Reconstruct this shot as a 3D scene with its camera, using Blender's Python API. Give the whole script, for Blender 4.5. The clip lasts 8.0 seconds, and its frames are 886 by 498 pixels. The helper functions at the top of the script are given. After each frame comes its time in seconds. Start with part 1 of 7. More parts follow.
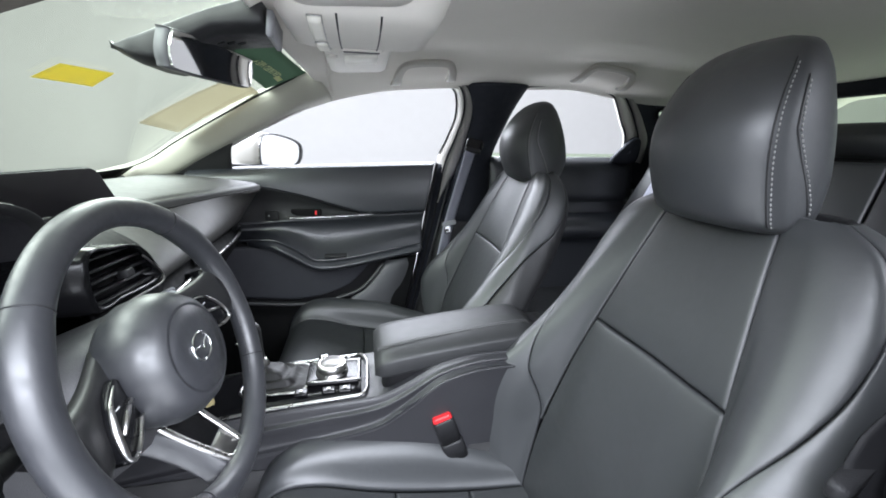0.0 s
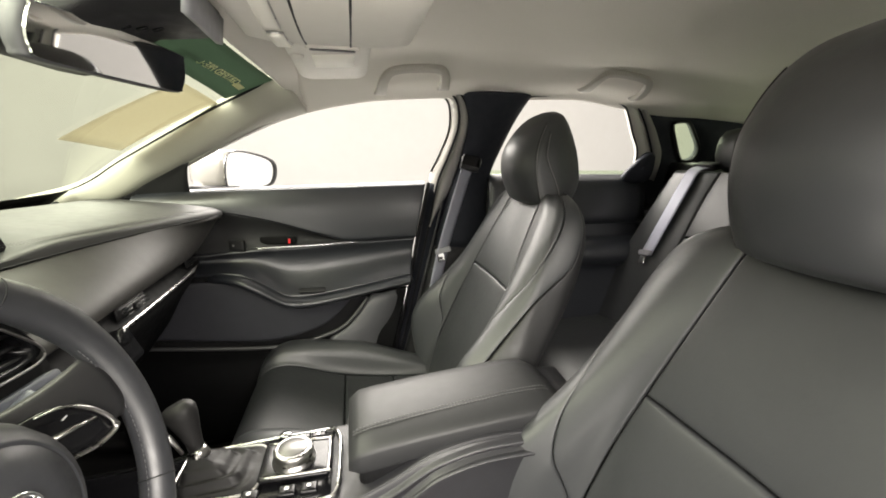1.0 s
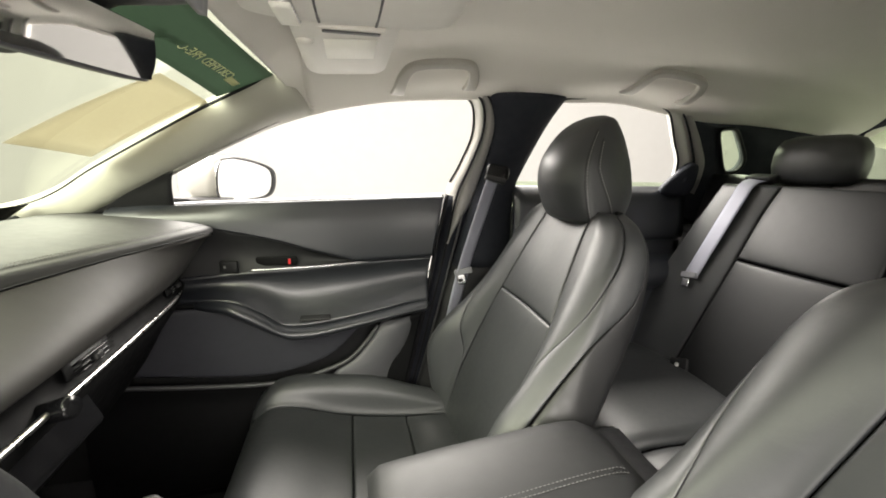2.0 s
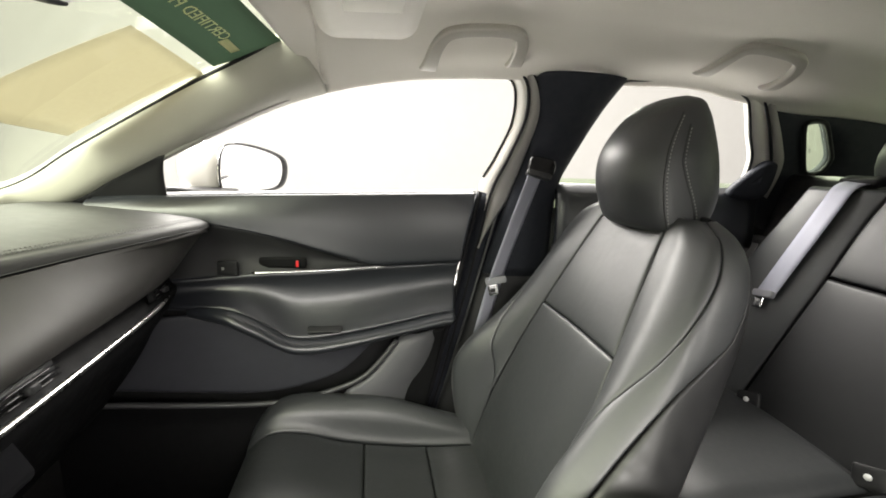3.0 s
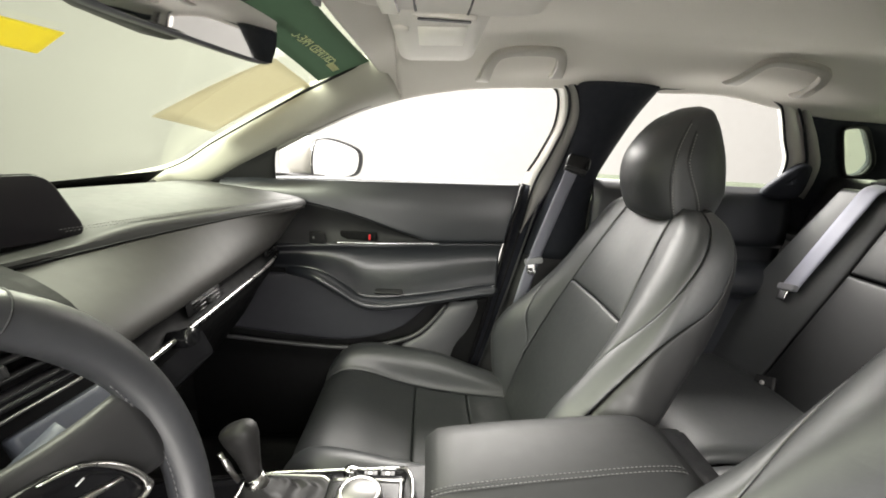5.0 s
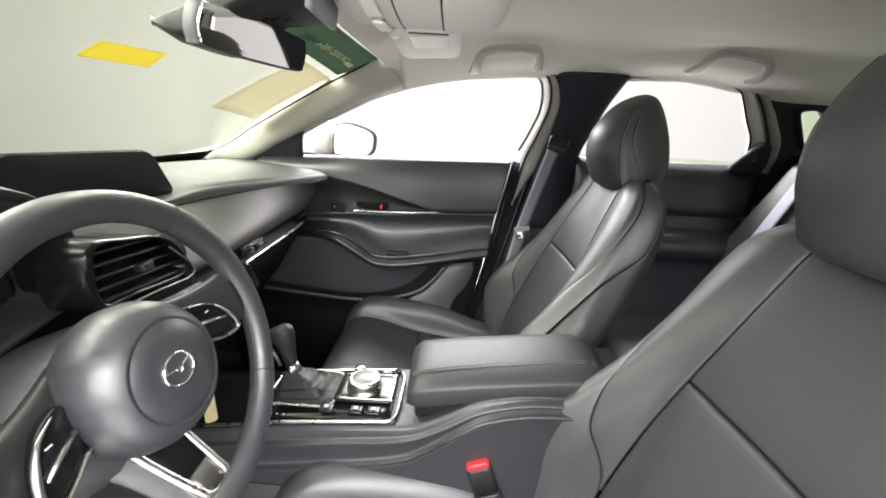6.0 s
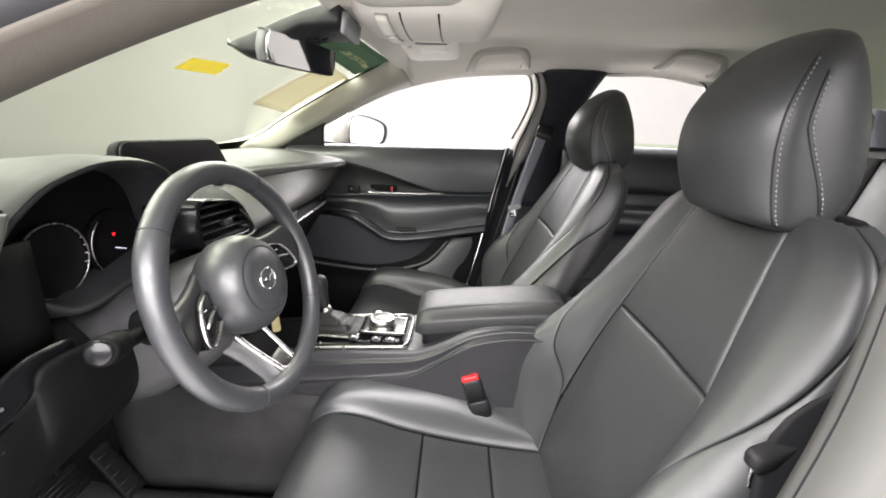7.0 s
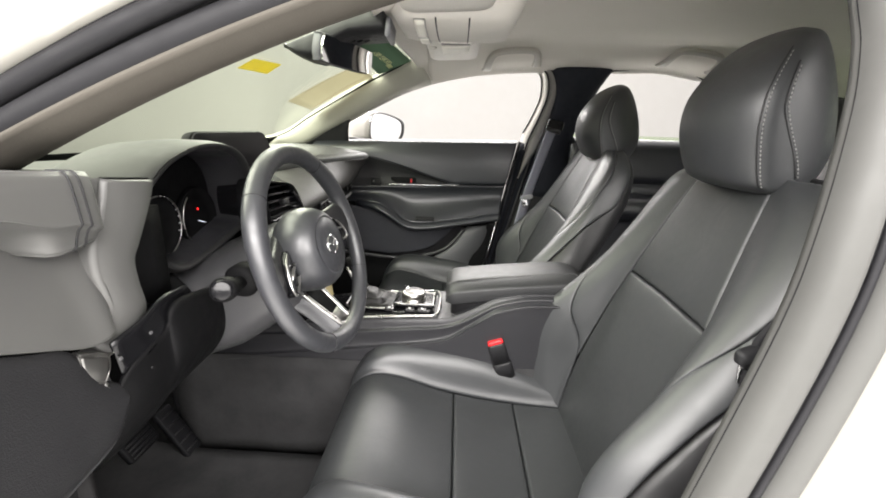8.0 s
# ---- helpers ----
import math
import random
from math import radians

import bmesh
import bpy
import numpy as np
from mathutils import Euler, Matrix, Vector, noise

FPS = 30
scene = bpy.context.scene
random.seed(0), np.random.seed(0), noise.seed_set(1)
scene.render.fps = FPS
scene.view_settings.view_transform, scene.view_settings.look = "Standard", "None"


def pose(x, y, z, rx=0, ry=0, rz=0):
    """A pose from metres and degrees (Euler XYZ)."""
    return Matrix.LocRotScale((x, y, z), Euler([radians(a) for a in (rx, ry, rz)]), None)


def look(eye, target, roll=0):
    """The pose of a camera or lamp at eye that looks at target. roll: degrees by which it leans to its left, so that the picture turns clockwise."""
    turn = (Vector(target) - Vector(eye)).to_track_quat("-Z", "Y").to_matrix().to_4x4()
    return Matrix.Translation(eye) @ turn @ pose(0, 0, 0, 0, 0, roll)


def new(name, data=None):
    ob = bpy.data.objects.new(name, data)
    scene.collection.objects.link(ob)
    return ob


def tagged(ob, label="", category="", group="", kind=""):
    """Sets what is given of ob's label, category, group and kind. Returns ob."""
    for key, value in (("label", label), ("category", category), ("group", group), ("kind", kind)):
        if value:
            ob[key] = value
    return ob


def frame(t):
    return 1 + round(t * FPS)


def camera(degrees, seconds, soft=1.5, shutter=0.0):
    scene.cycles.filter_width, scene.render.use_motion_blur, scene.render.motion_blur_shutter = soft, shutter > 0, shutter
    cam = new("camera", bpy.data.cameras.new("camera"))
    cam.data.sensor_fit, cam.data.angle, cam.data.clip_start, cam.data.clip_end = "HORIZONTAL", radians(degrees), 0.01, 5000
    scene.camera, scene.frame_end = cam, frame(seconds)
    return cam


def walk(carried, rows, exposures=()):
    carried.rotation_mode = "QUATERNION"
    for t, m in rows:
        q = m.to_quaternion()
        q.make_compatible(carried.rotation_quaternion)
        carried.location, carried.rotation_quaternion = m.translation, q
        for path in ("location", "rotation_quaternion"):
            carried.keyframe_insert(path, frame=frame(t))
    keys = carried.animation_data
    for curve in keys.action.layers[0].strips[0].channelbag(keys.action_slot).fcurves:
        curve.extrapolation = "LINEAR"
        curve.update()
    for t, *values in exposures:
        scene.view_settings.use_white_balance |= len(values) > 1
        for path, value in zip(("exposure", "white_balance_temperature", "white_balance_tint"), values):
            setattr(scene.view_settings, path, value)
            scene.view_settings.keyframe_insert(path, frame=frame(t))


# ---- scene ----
cam = camera(93.9, 8.0, soft=1.8)
PATH = [
    (0, (0.218, -0.809, 1.072), (0.596, 1.091, 0.572), 0.9),
    (0.5, (0.252, -0.715, 1.077), (0.657, 1.185, 0.601), 0.7),
    (1, (0.252, -0.624, 1.078), (0.667, 1.283, 0.645), 0.5),
    (1.5, (0.219, -0.537, 1.086), (0.665, 1.371, 0.684), 0.8),
    (3, (0.224, -0.299, 1.07), (0.569, 1.626, 0.651), 2.2),
    (3.5, (0.223, -0.241, 1.054), (0.514, 1.691, 0.628), 3.0),
    (4, (0.212, -0.237, 1.058), (0.432, 1.701, 0.619), 3.2),
    (4.5, (0.209, -0.346, 1.071), (0.361, 1.599, 0.628), 3.4),
    (6, (0.282, -0.693, 1.078), (0.268, 1.232, 0.535), 3.2),
    (6.5, (0.319, -0.787, 1.079), (0.278, 1.128, 0.502), 3.0),
    (7, (0.301, -0.9, 1.077), (0.257, 1.013, 0.495), 2.7),
    (7.5, (0.275, -0.975, 1.065), (0.224, 0.939, 0.486), 2.3),
    (8, (0.246, -1.017, 1.052), (0.194, 0.898, 0.478), 2.1),
]
EXPOSURES = [
    (0.0, 0.12, 5900, 12), (0.5, 0.15, 6000, 12), (0.8, 0.2, 6500, 11), (1.0, 0.23, 7200, 11), (1.5, 0.35, 7200, 11),
    (3.0, 0.42, 7000, 10), (4.7, 0.42, 7000, 10), (6.0, 0.48, 6600, 14), (6.5, 0.49, 6600, 16), (7.0, 0.38, 6700, 15), (7.5, 0.26, 6750, 13), (8.0, 0.17, 6800, 12),
]
walk(cam, [(t, look(eye, target, roll)) for t, eye, target, roll in PATH], EXPOSURES)

# ---------------------------------------------------------------- light
# A white photo studio: even, soft light from all round.
world = bpy.data.worlds.new("studio_light")
world.use_nodes = True
scene.world = world
bg = world.node_tree.nodes["Background"]
bg.inputs[0].default_value = (1.0, 1.0, 1.0, 1)
bg.inputs[1].default_value = 1.3


def softbox(name, eye, target, wide, deep, watts):
    data = bpy.data.lights.new(name, "AREA")
    data.shape, data.size, data.size_y, data.energy = "RECTANGLE", wide, deep, watts
    lamp = new(name, data)
    lamp.matrix_world = look(eye, target)


# ceiling softboxes of the studio: ahead of the car, and over either side of it
softbox("studio_softbox_ahead", (-2.4, -0.3, 3.3), (0.4, -0.1, 0.8), 4.0, 2.6, 330)
softbox("studio_softbox_driver", (0.2, -3.1, 2.9), (0.3, -0.2, 0.8), 6.0, 2.6, 730)
softbox("studio_softbox_passenger", (0.3, 2.9, 2.9), (0.3, 0.2, 0.8), 4.5, 2.2, 600)


# ---------------------------------------------------------------- materials
def material(name, base, rough=0.5, metal=0.0, grain=0.0, grain_scale=900, vary=0.12, vary_scale=9, spec=0.5,
             coat=0.0, pattern="noise", sheen=0.0, smear=0.08, wrinkle=0.0):
    """A surface with fine relief (grain) and two scales of variation in colour and gloss."""
    m = bpy.data.materials.new(name)
    m.use_nodes = True
    nt = m.node_tree
    b = nt.nodes["Principled BSDF"]
    co = nt.nodes.new("ShaderNodeTexCoord")
    big = nt.nodes.new("ShaderNodeTexNoise")
    big.inputs["Scale"].default_value, big.inputs["Detail"].default_value = vary_scale, 5
    nt.links.new(co.outputs["Object"], big.inputs["Vector"])
    ramp = nt.nodes.new("ShaderNodeMixRGB")
    lo, hi = 1 - vary, 1 + vary
    ramp.inputs[1].default_value = (base[0] * lo, base[1] * lo, base[2] * lo, 1)
    ramp.inputs[2].default_value = (min(1, base[0] * hi), min(1, base[1] * hi), min(1, base[2] * hi), 1)
    nt.links.new(big.outputs["Fac"], ramp.inputs[0])
    nt.links.new(ramp.outputs[0], b.inputs["Base Color"])
    small = nt.nodes.new("ShaderNodeTexNoise")
    small.inputs["Scale"].default_value, small.inputs["Detail"].default_value = vary_scale * 6, 6
    nt.links.new(co.outputs["Object"], small.inputs["Vector"])
    rg = nt.nodes.new("ShaderNodeMapRange")
    rg.inputs["From Min"].default_value, rg.inputs["From Max"].default_value = 0.3, 0.7
    rg.inputs["To Min"].default_value, rg.inputs["To Max"].default_value = max(0.02, rough - smear), min(1, rough + smear)
    nt.links.new(small.outputs["Fac"], rg.inputs["Value"])
    nt.links.new(rg.outputs["Result"], b.inputs["Roughness"])
    b.inputs["Metallic"].default_value = metal
    b.inputs["Specular IOR Level"].default_value = spec
    b.inputs["Coat Weight"].default_value = coat
    b.inputs["Coat Roughness"].default_value = 0.06
    if sheen:
        b.inputs["Sheen Weight"].default_value = sheen
    if grain:
        if pattern == "noise":
            g = nt.nodes.new("ShaderNodeTexNoise")
            g.inputs["Detail"].default_value = 4
            out = g.outputs["Fac"]
        else:
            g = nt.nodes.new("ShaderNodeTexVoronoi")
            g.feature = "F1" if pattern == "pebble" else "DISTANCE_TO_EDGE"
            out = g.outputs["Distance"]
        g.inputs["Scale"].default_value = grain_scale
        nt.links.new(co.outputs["Object"], g.inputs["Vector"])
        bump = nt.nodes.new("ShaderNodeBump")
        bump.inputs["Strength"].default_value = grain
        bump.inputs["Distance"].default_value = 0.0006
        nt.links.new(out, bump.inputs["Height"])
        nt.links.new(bump.outputs["Normal"], b.inputs["Normal"])
        if wrinkle:
            soft = nt.nodes.new("ShaderNodeTexNoise")
            soft.inputs["Scale"].default_value, soft.inputs["Detail"].default_value = 13, 3
            soft.inputs["Distortion"].default_value = 0.6
            nt.links.new(co.outputs["Object"], soft.inputs["Vector"])
            sag = nt.nodes.new("ShaderNodeBump")
            sag.inputs["Strength"].default_value, sag.inputs["Distance"].default_value = wrinkle, 0.008
            nt.links.new(soft.outputs["Fac"], sag.inputs["Height"])
            nt.links.new(sag.outputs["Normal"], bump.inputs["Normal"])
    return m


def glass(name, tint, gloss_rough=0.0):
    """Thin sheet glass: tinted see-through with a clear mirror-like gloss."""
    m = bpy.data.materials.new(name)
    m.use_nodes = True
    nt = m.node_tree
    nt.nodes.remove(nt.nodes["Principled BSDF"])
    tr, gl, mx = nt.nodes.new("ShaderNodeBsdfTransparent"), nt.nodes.new("ShaderNodeBsdfGlossy"), nt.nodes.new("ShaderNodeMixShader")
    fr, po, ad = nt.nodes.new("ShaderNodeLayerWeight"), nt.nodes.new("ShaderNodeMath"), nt.nodes.new("ShaderNodeMath")
    tr.inputs[0].default_value = (*tint, 1)
    gl.inputs["Roughness"].default_value = gloss_rough
    po.operation, ad.operation = "POWER", "MULTIPLY_ADD"
    po.inputs[1].default_value, ad.inputs[1].default_value, ad.inputs[2].default_value = 5, 0.4, 0.025
    nt.links.new(fr.outputs["Facing"], po.inputs[0])
    nt.links.new(po.outputs[0], ad.inputs[0])
    nt.links.new(ad.outputs[0], mx.inputs[0])
    nt.links.new(tr.outputs[0], mx.inputs[1])
    nt.links.new(gl.outputs[0], mx.inputs[2])
    nt.links.new(mx.outputs[0], nt.nodes["Material Output"].inputs[0])
    return m


def film(name, front, through_colour, share):
    """A thin paper or plastic film that lets part of the daylight through."""
    m = bpy.data.materials.new(name)
    m.use_nodes = True
    nt = m.node_tree
    nt.nodes.remove(nt.nodes["Principled BSDF"])
    di, tl, mx = nt.nodes.new("ShaderNodeBsdfDiffuse"), nt.nodes.new("ShaderNodeBsdfTranslucent"), nt.nodes.new("ShaderNodeMixShader")
    ns, mc = nt.nodes.new("ShaderNodeTexNoise"), nt.nodes.new("ShaderNodeMixRGB")
    ns.inputs["Scale"].default_value = 30
    mc.inputs[1].default_value = (*[c * 0.94 for c in through_colour], 1)
    mc.inputs[2].default_value = (*[min(1, c * 1.05) for c in through_colour], 1)
    nt.links.new(ns.outputs["Fac"], mc.inputs[0])
    nt.links.new(mc.outputs[0], tl.inputs[0])
    di.inputs[0].default_value = (*front, 1)
    mx.inputs[0].default_value = share
    nt.links.new(di.outputs[0], mx.inputs[1])
    nt.links.new(tl.outputs[0], mx.inputs[2])
    nt.links.new(mx.outputs[0], nt.nodes["Material Output"].inputs[0])
    return m


def lit(name, colour, strength):
    m = bpy.data.materials.new(name)
    m.use_nodes = True
    b = m.node_tree.nodes["Principled BSDF"]
    b.inputs["Base Color"].default_value = (*colour, 1)
    b.inputs["Emission Color"].default_value = (*colour, 1)
    b.inputs["Emission Strength"].default_value = strength
    return m


LEATHER = material("black_leather", (0.035, 0.037, 0.0395), 0.44, wrinkle=0.16, grain=0.12, grain_scale=380, pattern="noise", vary=0.1, vary_scale=14, spec=0.75, smear=0.03)
LEATHER_INSERT = material("black_leather_insert", (0.03, 0.032, 0.034), 0.48, wrinkle=0.16, grain=0.12, grain_scale=380, pattern="noise", vary=0.1, vary_scale=14, spec=0.7, smear=0.03)
WHEEL_LEATHER = material("wheel_leather", (0.026, 0.027, 0.031), 0.43, grain=0.05, grain_scale=380, pattern="noise", vary=0.15, vary_scale=20, spec=0.85)
SHELL = material("seat_shell_vinyl", (0.016, 0.016, 0.017), 0.45, grain=0.05, grain_scale=380, pattern="noise")
BOOT = material("boot_leather", (0.013, 0.0125, 0.013), 0.5, grain=0.05, grain_scale=380, spec=0.3, wrinkle=0.6)
ARM_LEATHER = material("armrest_leather", (0.02, 0.0205, 0.022), 0.52, grain=0.08, grain_scale=380, vary=0.08, spec=0.5, smear=0.03)
DASH_SOFT = material("soft_dash_skin", (0.035, 0.035, 0.0345), 0.62, grain=0.05, grain_scale=380, pattern="noise", vary=0.05, spec=0.4, smear=0.03)
# soft trim of the driver end, its colour raised for the light there
LIT_TRIM = material("lit_soft_trim", (0.088, 0.088, 0.086), 0.42, grain=0.05, grain_scale=380, pattern="noise", vary=0.06, spec=0.7, smear=0.03)
DASH_LEATHER = material("dash_leather_wrap", (0.026, 0.0247, 0.023), 0.55, grain=0.05, grain_scale=380, pattern="noise", vary=0.05, spec=0.35, smear=0.03)
DOOR_SOFT = material("soft_door_skin", (0.018, 0.02, 0.025), 0.33, grain=0.05, grain_scale=380, pattern="noise", spec=0.9, smear=0.03)
DOOR_FABRIC = material("door_grey_panel", (0.04, 0.041, 0.05), 0.55, grain=0.1, grain_scale=500, vary=0.1)
PLASTIC = material("black_plastic", (0.016, 0.016, 0.0175), 0.5, spec=0.35, grain=0.35, grain_scale=700, pattern="pebble")
CONSOLE_PLASTIC = material("console_plastic", (0.023, 0.023, 0.0262), 0.42, grain=0.35, grain_scale=700, pattern="pebble", spec=0.6)
GREY_PLASTIC = material("charcoal_plastic", (0.045, 0.045, 0.048), 0.45, grain=0.35, grain_scale=700, pattern="pebble")
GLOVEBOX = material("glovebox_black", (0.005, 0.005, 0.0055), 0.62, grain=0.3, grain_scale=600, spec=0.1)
PIANO = material("piano_black", (0.006, 0.006, 0.007), 0.22, spec=0.28, coat=0.05, vary=0.05, smear=0.05)
CHROME = material("satin_chrome", (0.75, 0.75, 0.76), 0.16, metal=1.0, vary=0.04, smear=0.05)
SATIN_DARK = material("dark_satin_metal", (0.24, 0.235, 0.23), 0.42, metal=1.0, vary=0.05)
END_TRIM = material("charcoal_end_trim", (0.075, 0.075, 0.082), 0.5, vary=0.06)
GRIP_GREY = material("grey_belt_grip", (0.22, 0.22, 0.24), 0.5)
SATIN = material("satin_metal", (0.48, 0.47, 0.46), 0.3, metal=1.0, vary=0.06)
HEADLINER = material("headliner_fabric", (0.62, 0.595, 0.55), 0.9, grain=0.6, grain_scale=1200, vary=0.04, vary_scale=5, spec=0.15)
PILLAR = material("pale_pillar_trim", (0.38, 0.37, 0.325), 0.7, grain=0.4, grain_scale=900, vary=0.05, spec=0.3)
BEIGE_PLASTIC = material("pale_roof_plastic", (0.66, 0.635, 0.59), 0.55, grain=0.25, grain_scale=900, vary=0.04, spec=0.35)
# roof plastic darkened in place of the shadows round the grab handles
SHADED_HANDLE = material("shaded_handle_plastic", (0.36, 0.343, 0.31), 0.5, grain=0.25, grain_scale=900, vary=0.04, spec=0.4)
# driver-side pillar trim: shade of its downward face darkens the colour
SHADED_PILLAR = material("shaded_pillar_trim", (0.068, 0.062, 0.053), 0.85, grain=0.2, grain_scale=500, vary=0.05, spec=0.2)
PILLAR_DARK = material("dark_pillar_fabric", (0.018, 0.02, 0.027), 0.75, grain=0.5, grain_scale=900, spec=0.25)
RUBBER = material("rubber_seal", (0.011, 0.011, 0.0125), 0.6, grain=0.15, grain_scale=400, spec=0.2)
FRAME_PALE = material("pale_door_frame", (0.62, 0.6, 0.56), 0.4, vary=0.04)
FRAME_GREY = material("grey_frame_seal", (0.27, 0.258, 0.245), 0.6, vary=0.08)
# grey seal, also the lit copy of the driver doorway's seal
GREY_SEAL = material("grey_seal", (0.066, 0.066, 0.063), 0.6, vary=0.12, spec=0.3)
PAINT = material("white_car_paint", (0.3, 0.292, 0.265), 0.2, coat=0.8, vary=0.02, smear=0.04)
CARPET = material("black_carpet", (0.017, 0.0168, 0.0172), 0.95, grain=1.0, grain_scale=350, vary=0.35, vary_scale=25, spec=0.1)
# scuffed carpet, lighter than the floor's for the light through the doorway
LIT_MAT = material("lit_worn_mat", (0.034, 0.034, 0.035), 0.9, grain=1.0, grain_scale=300, vary=0.45, vary_scale=14, spec=0.15)
BELT = material("grey_belt_webbing", (0.33, 0.335, 0.4), 0.6, grain=0.5, grain_scale=700, vary=0.08)
THREAD_DIM = material("dark_grey_thread", (0.08, 0.08, 0.082), 0.7)
THREAD_SEAT = material("mid_grey_thread", (0.15, 0.15, 0.15), 0.7)
THREAD = material("grey_thread", (0.3, 0.3, 0.29), 0.7)
RED = material("red_button", (0.65, 0.02, 0.025), 0.4, vary=0.05)
WHITE_PRINT = material("white_print", (0.7, 0.7, 0.7), 0.5)
LABEL_WHITE = material("white_label", (0.85, 0.83, 0.76), 0.5, vary=0.02)
MIRROR = material("mirror_silver", (0.9, 0.9, 0.9), 0.03, metal=1.0, vary=0.01, smear=0.01)
SCREEN = material("dark_screen", (0.008, 0.007, 0.009), 0.35, spec=0.15, vary=0.05, smear=0.03)
WINDSHIELD = glass("windshield_glass", (0.91, 0.945, 0.865))
GREEN_GLASS = glass("green_side_glass", (0.86, 0.93, 0.81))
YELLOW_FILM = film("yellow_sticker", (0.42, 0.37, 0.1), (0.46, 0.4, 0.1), 0.75)
PAPER_FILM = film("beige_paper", (0.47, 0.44, 0.38), (0.42, 0.39, 0.33), 0.75)
GREEN_FILM = film("green_banner", (0.07, 0.085, 0.075), (0.12, 0.155, 0.13), 0.7)
GREEN_PRINT = film("banner_print", (0.75, 0.74, 0.45), (0.6, 0.6, 0.3), 0.3)
BLUE_PLASTIC = material("blue_grey_plastic", (0.06, 0.066, 0.085), 0.5)
TAN_TAG = material("tan_tag", (0.27, 0.225, 0.11), 0.6)
RED_LIT = lit("red_warning_light", (0.9, 0.02, 0.02), 1.1)
NEEDLE_LIT = lit("white_needle_light", (0.8, 0.85, 1.0), 0.9)
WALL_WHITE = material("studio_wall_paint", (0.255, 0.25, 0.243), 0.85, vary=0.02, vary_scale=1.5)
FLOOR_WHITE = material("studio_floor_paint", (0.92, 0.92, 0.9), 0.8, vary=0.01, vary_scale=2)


# ---------------------------------------------------------------- mesh tools
def cr(pts, n):
    """n points along a smooth curve through pts."""
    p = np.array(pts, float)
    k = len(p)
    if k == 2:
        return np.linspace(p[0], p[1], n)
    e = np.concatenate([[2 * p[0] - p[1]], p, [2 * p[-1] - p[-2]]])
    t = np.linspace(0, k - 1, n)
    i = np.minimum(t.astype(int), k - 2)
    f = (t - i).reshape(-1, *([1] * (p.ndim - 1)))
    a, b, c, d = e[i], e[i + 1], e[i + 2], e[i + 3]
    return 0.5 * (2 * b + (c - a) * f + (2 * a - 5 * b + 4 * c - d) * f ** 2 + (3 * b - a - 3 * c + d) * f ** 3)


def crc(pts, n):
    """n points round a smooth closed curve through pts."""
    p = np.array(pts, float)
    k = len(p)
    t = np.linspace(0, k, n, endpoint=False)
    i = t.astype(int)
    f = (t - i).reshape(-1, 1)
    a, b, c, d = p[(i - 1) % k], p[i % k], p[(i + 1) % k], p[(i + 2) % k]
    return 0.5 * (2 * b + (c - a) * f + (2 * a - 5 * b + 4 * c - d) * f ** 2 + (3 * b - a - 3 * c + d) * f ** 3)


def at(table, v):
    """Smooth look-up of v in a table of (key, value...) rows."""
    k = [r[0] for r in table]
    v = min(max(v, k[0]), k[-1])
    i = min(max(np.searchsorted(k, v) - 1, 0), len(k) - 2)
    f = (v - k[i]) / (k[i + 1] - k[i])
    a, b = np.array(table[i][1:], float), np.array(table[i + 1][1:], float)
    m0 = (b - np.array(table[i - 1][1:])) / (k[i + 1] - k[i - 1]) if i > 0 else (b - a) / (k[i + 1] - k[i])
    m1 = (np.array(table[i + 2][1:]) - a) / (k[i + 2] - k[i]) if i + 2 < len(k) else (b - a) / (k[i + 1] - k[i])
    h = k[i + 1] - k[i]
    r = (2 * f ** 3 - 3 * f ** 2 + 1) * a + (f ** 3 - 2 * f ** 2 + f) * h * m0 + (-2 * f ** 3 + 3 * f ** 2) * b + (f ** 3 - f ** 2) * h * m1
    return r if len(r) > 1 else float(r[0])


def patch(rows, nu, nv):
    """A smooth nu x nv grid of points through rows of control points."""
    across = np.array([cr(r, nv) for r in rows])
    return cr(across, nu)


def normals(g):
    du, dv = np.gradient(g, axis=0), np.gradient(g, axis=1)
    n = np.cross(du, dv)
    return n / np.maximum(np.linalg.norm(n, axis=2, keepdims=True), 1e-9)


def quads(nu, nv, loop_u=False, loop_v=False, base=0):
    f = []
    for i in range(nu if loop_u else nu - 1):
        for j in range(nv if loop_v else nv - 1):
            a, b = i * nv + j, i * nv + (j + 1) % nv
            c, d = ((i + 1) % nu) * nv + (j + 1) % nv, ((i + 1) % nu) * nv + j
            f.append((a + base, b + base, c + base, d + base))
    return f


def mesh(verts, faces, smooth=True):
    me = bpy.data.meshes.new("m")
    me.from_pydata([tuple(map(float, v)) for v in verts], [], faces)
    bm = bmesh.new()
    bm.from_mesh(me)
    bmesh.ops.remove_doubles(bm, verts=bm.verts, dist=1e-5)
    bmesh.ops.recalc_face_normals(bm, faces=bm.faces)
    bm.to_mesh(me)
    bm.free()
    me.polygons.foreach_set("use_smooth", [smooth] * len(me.polygons))
    me.update()
    return me


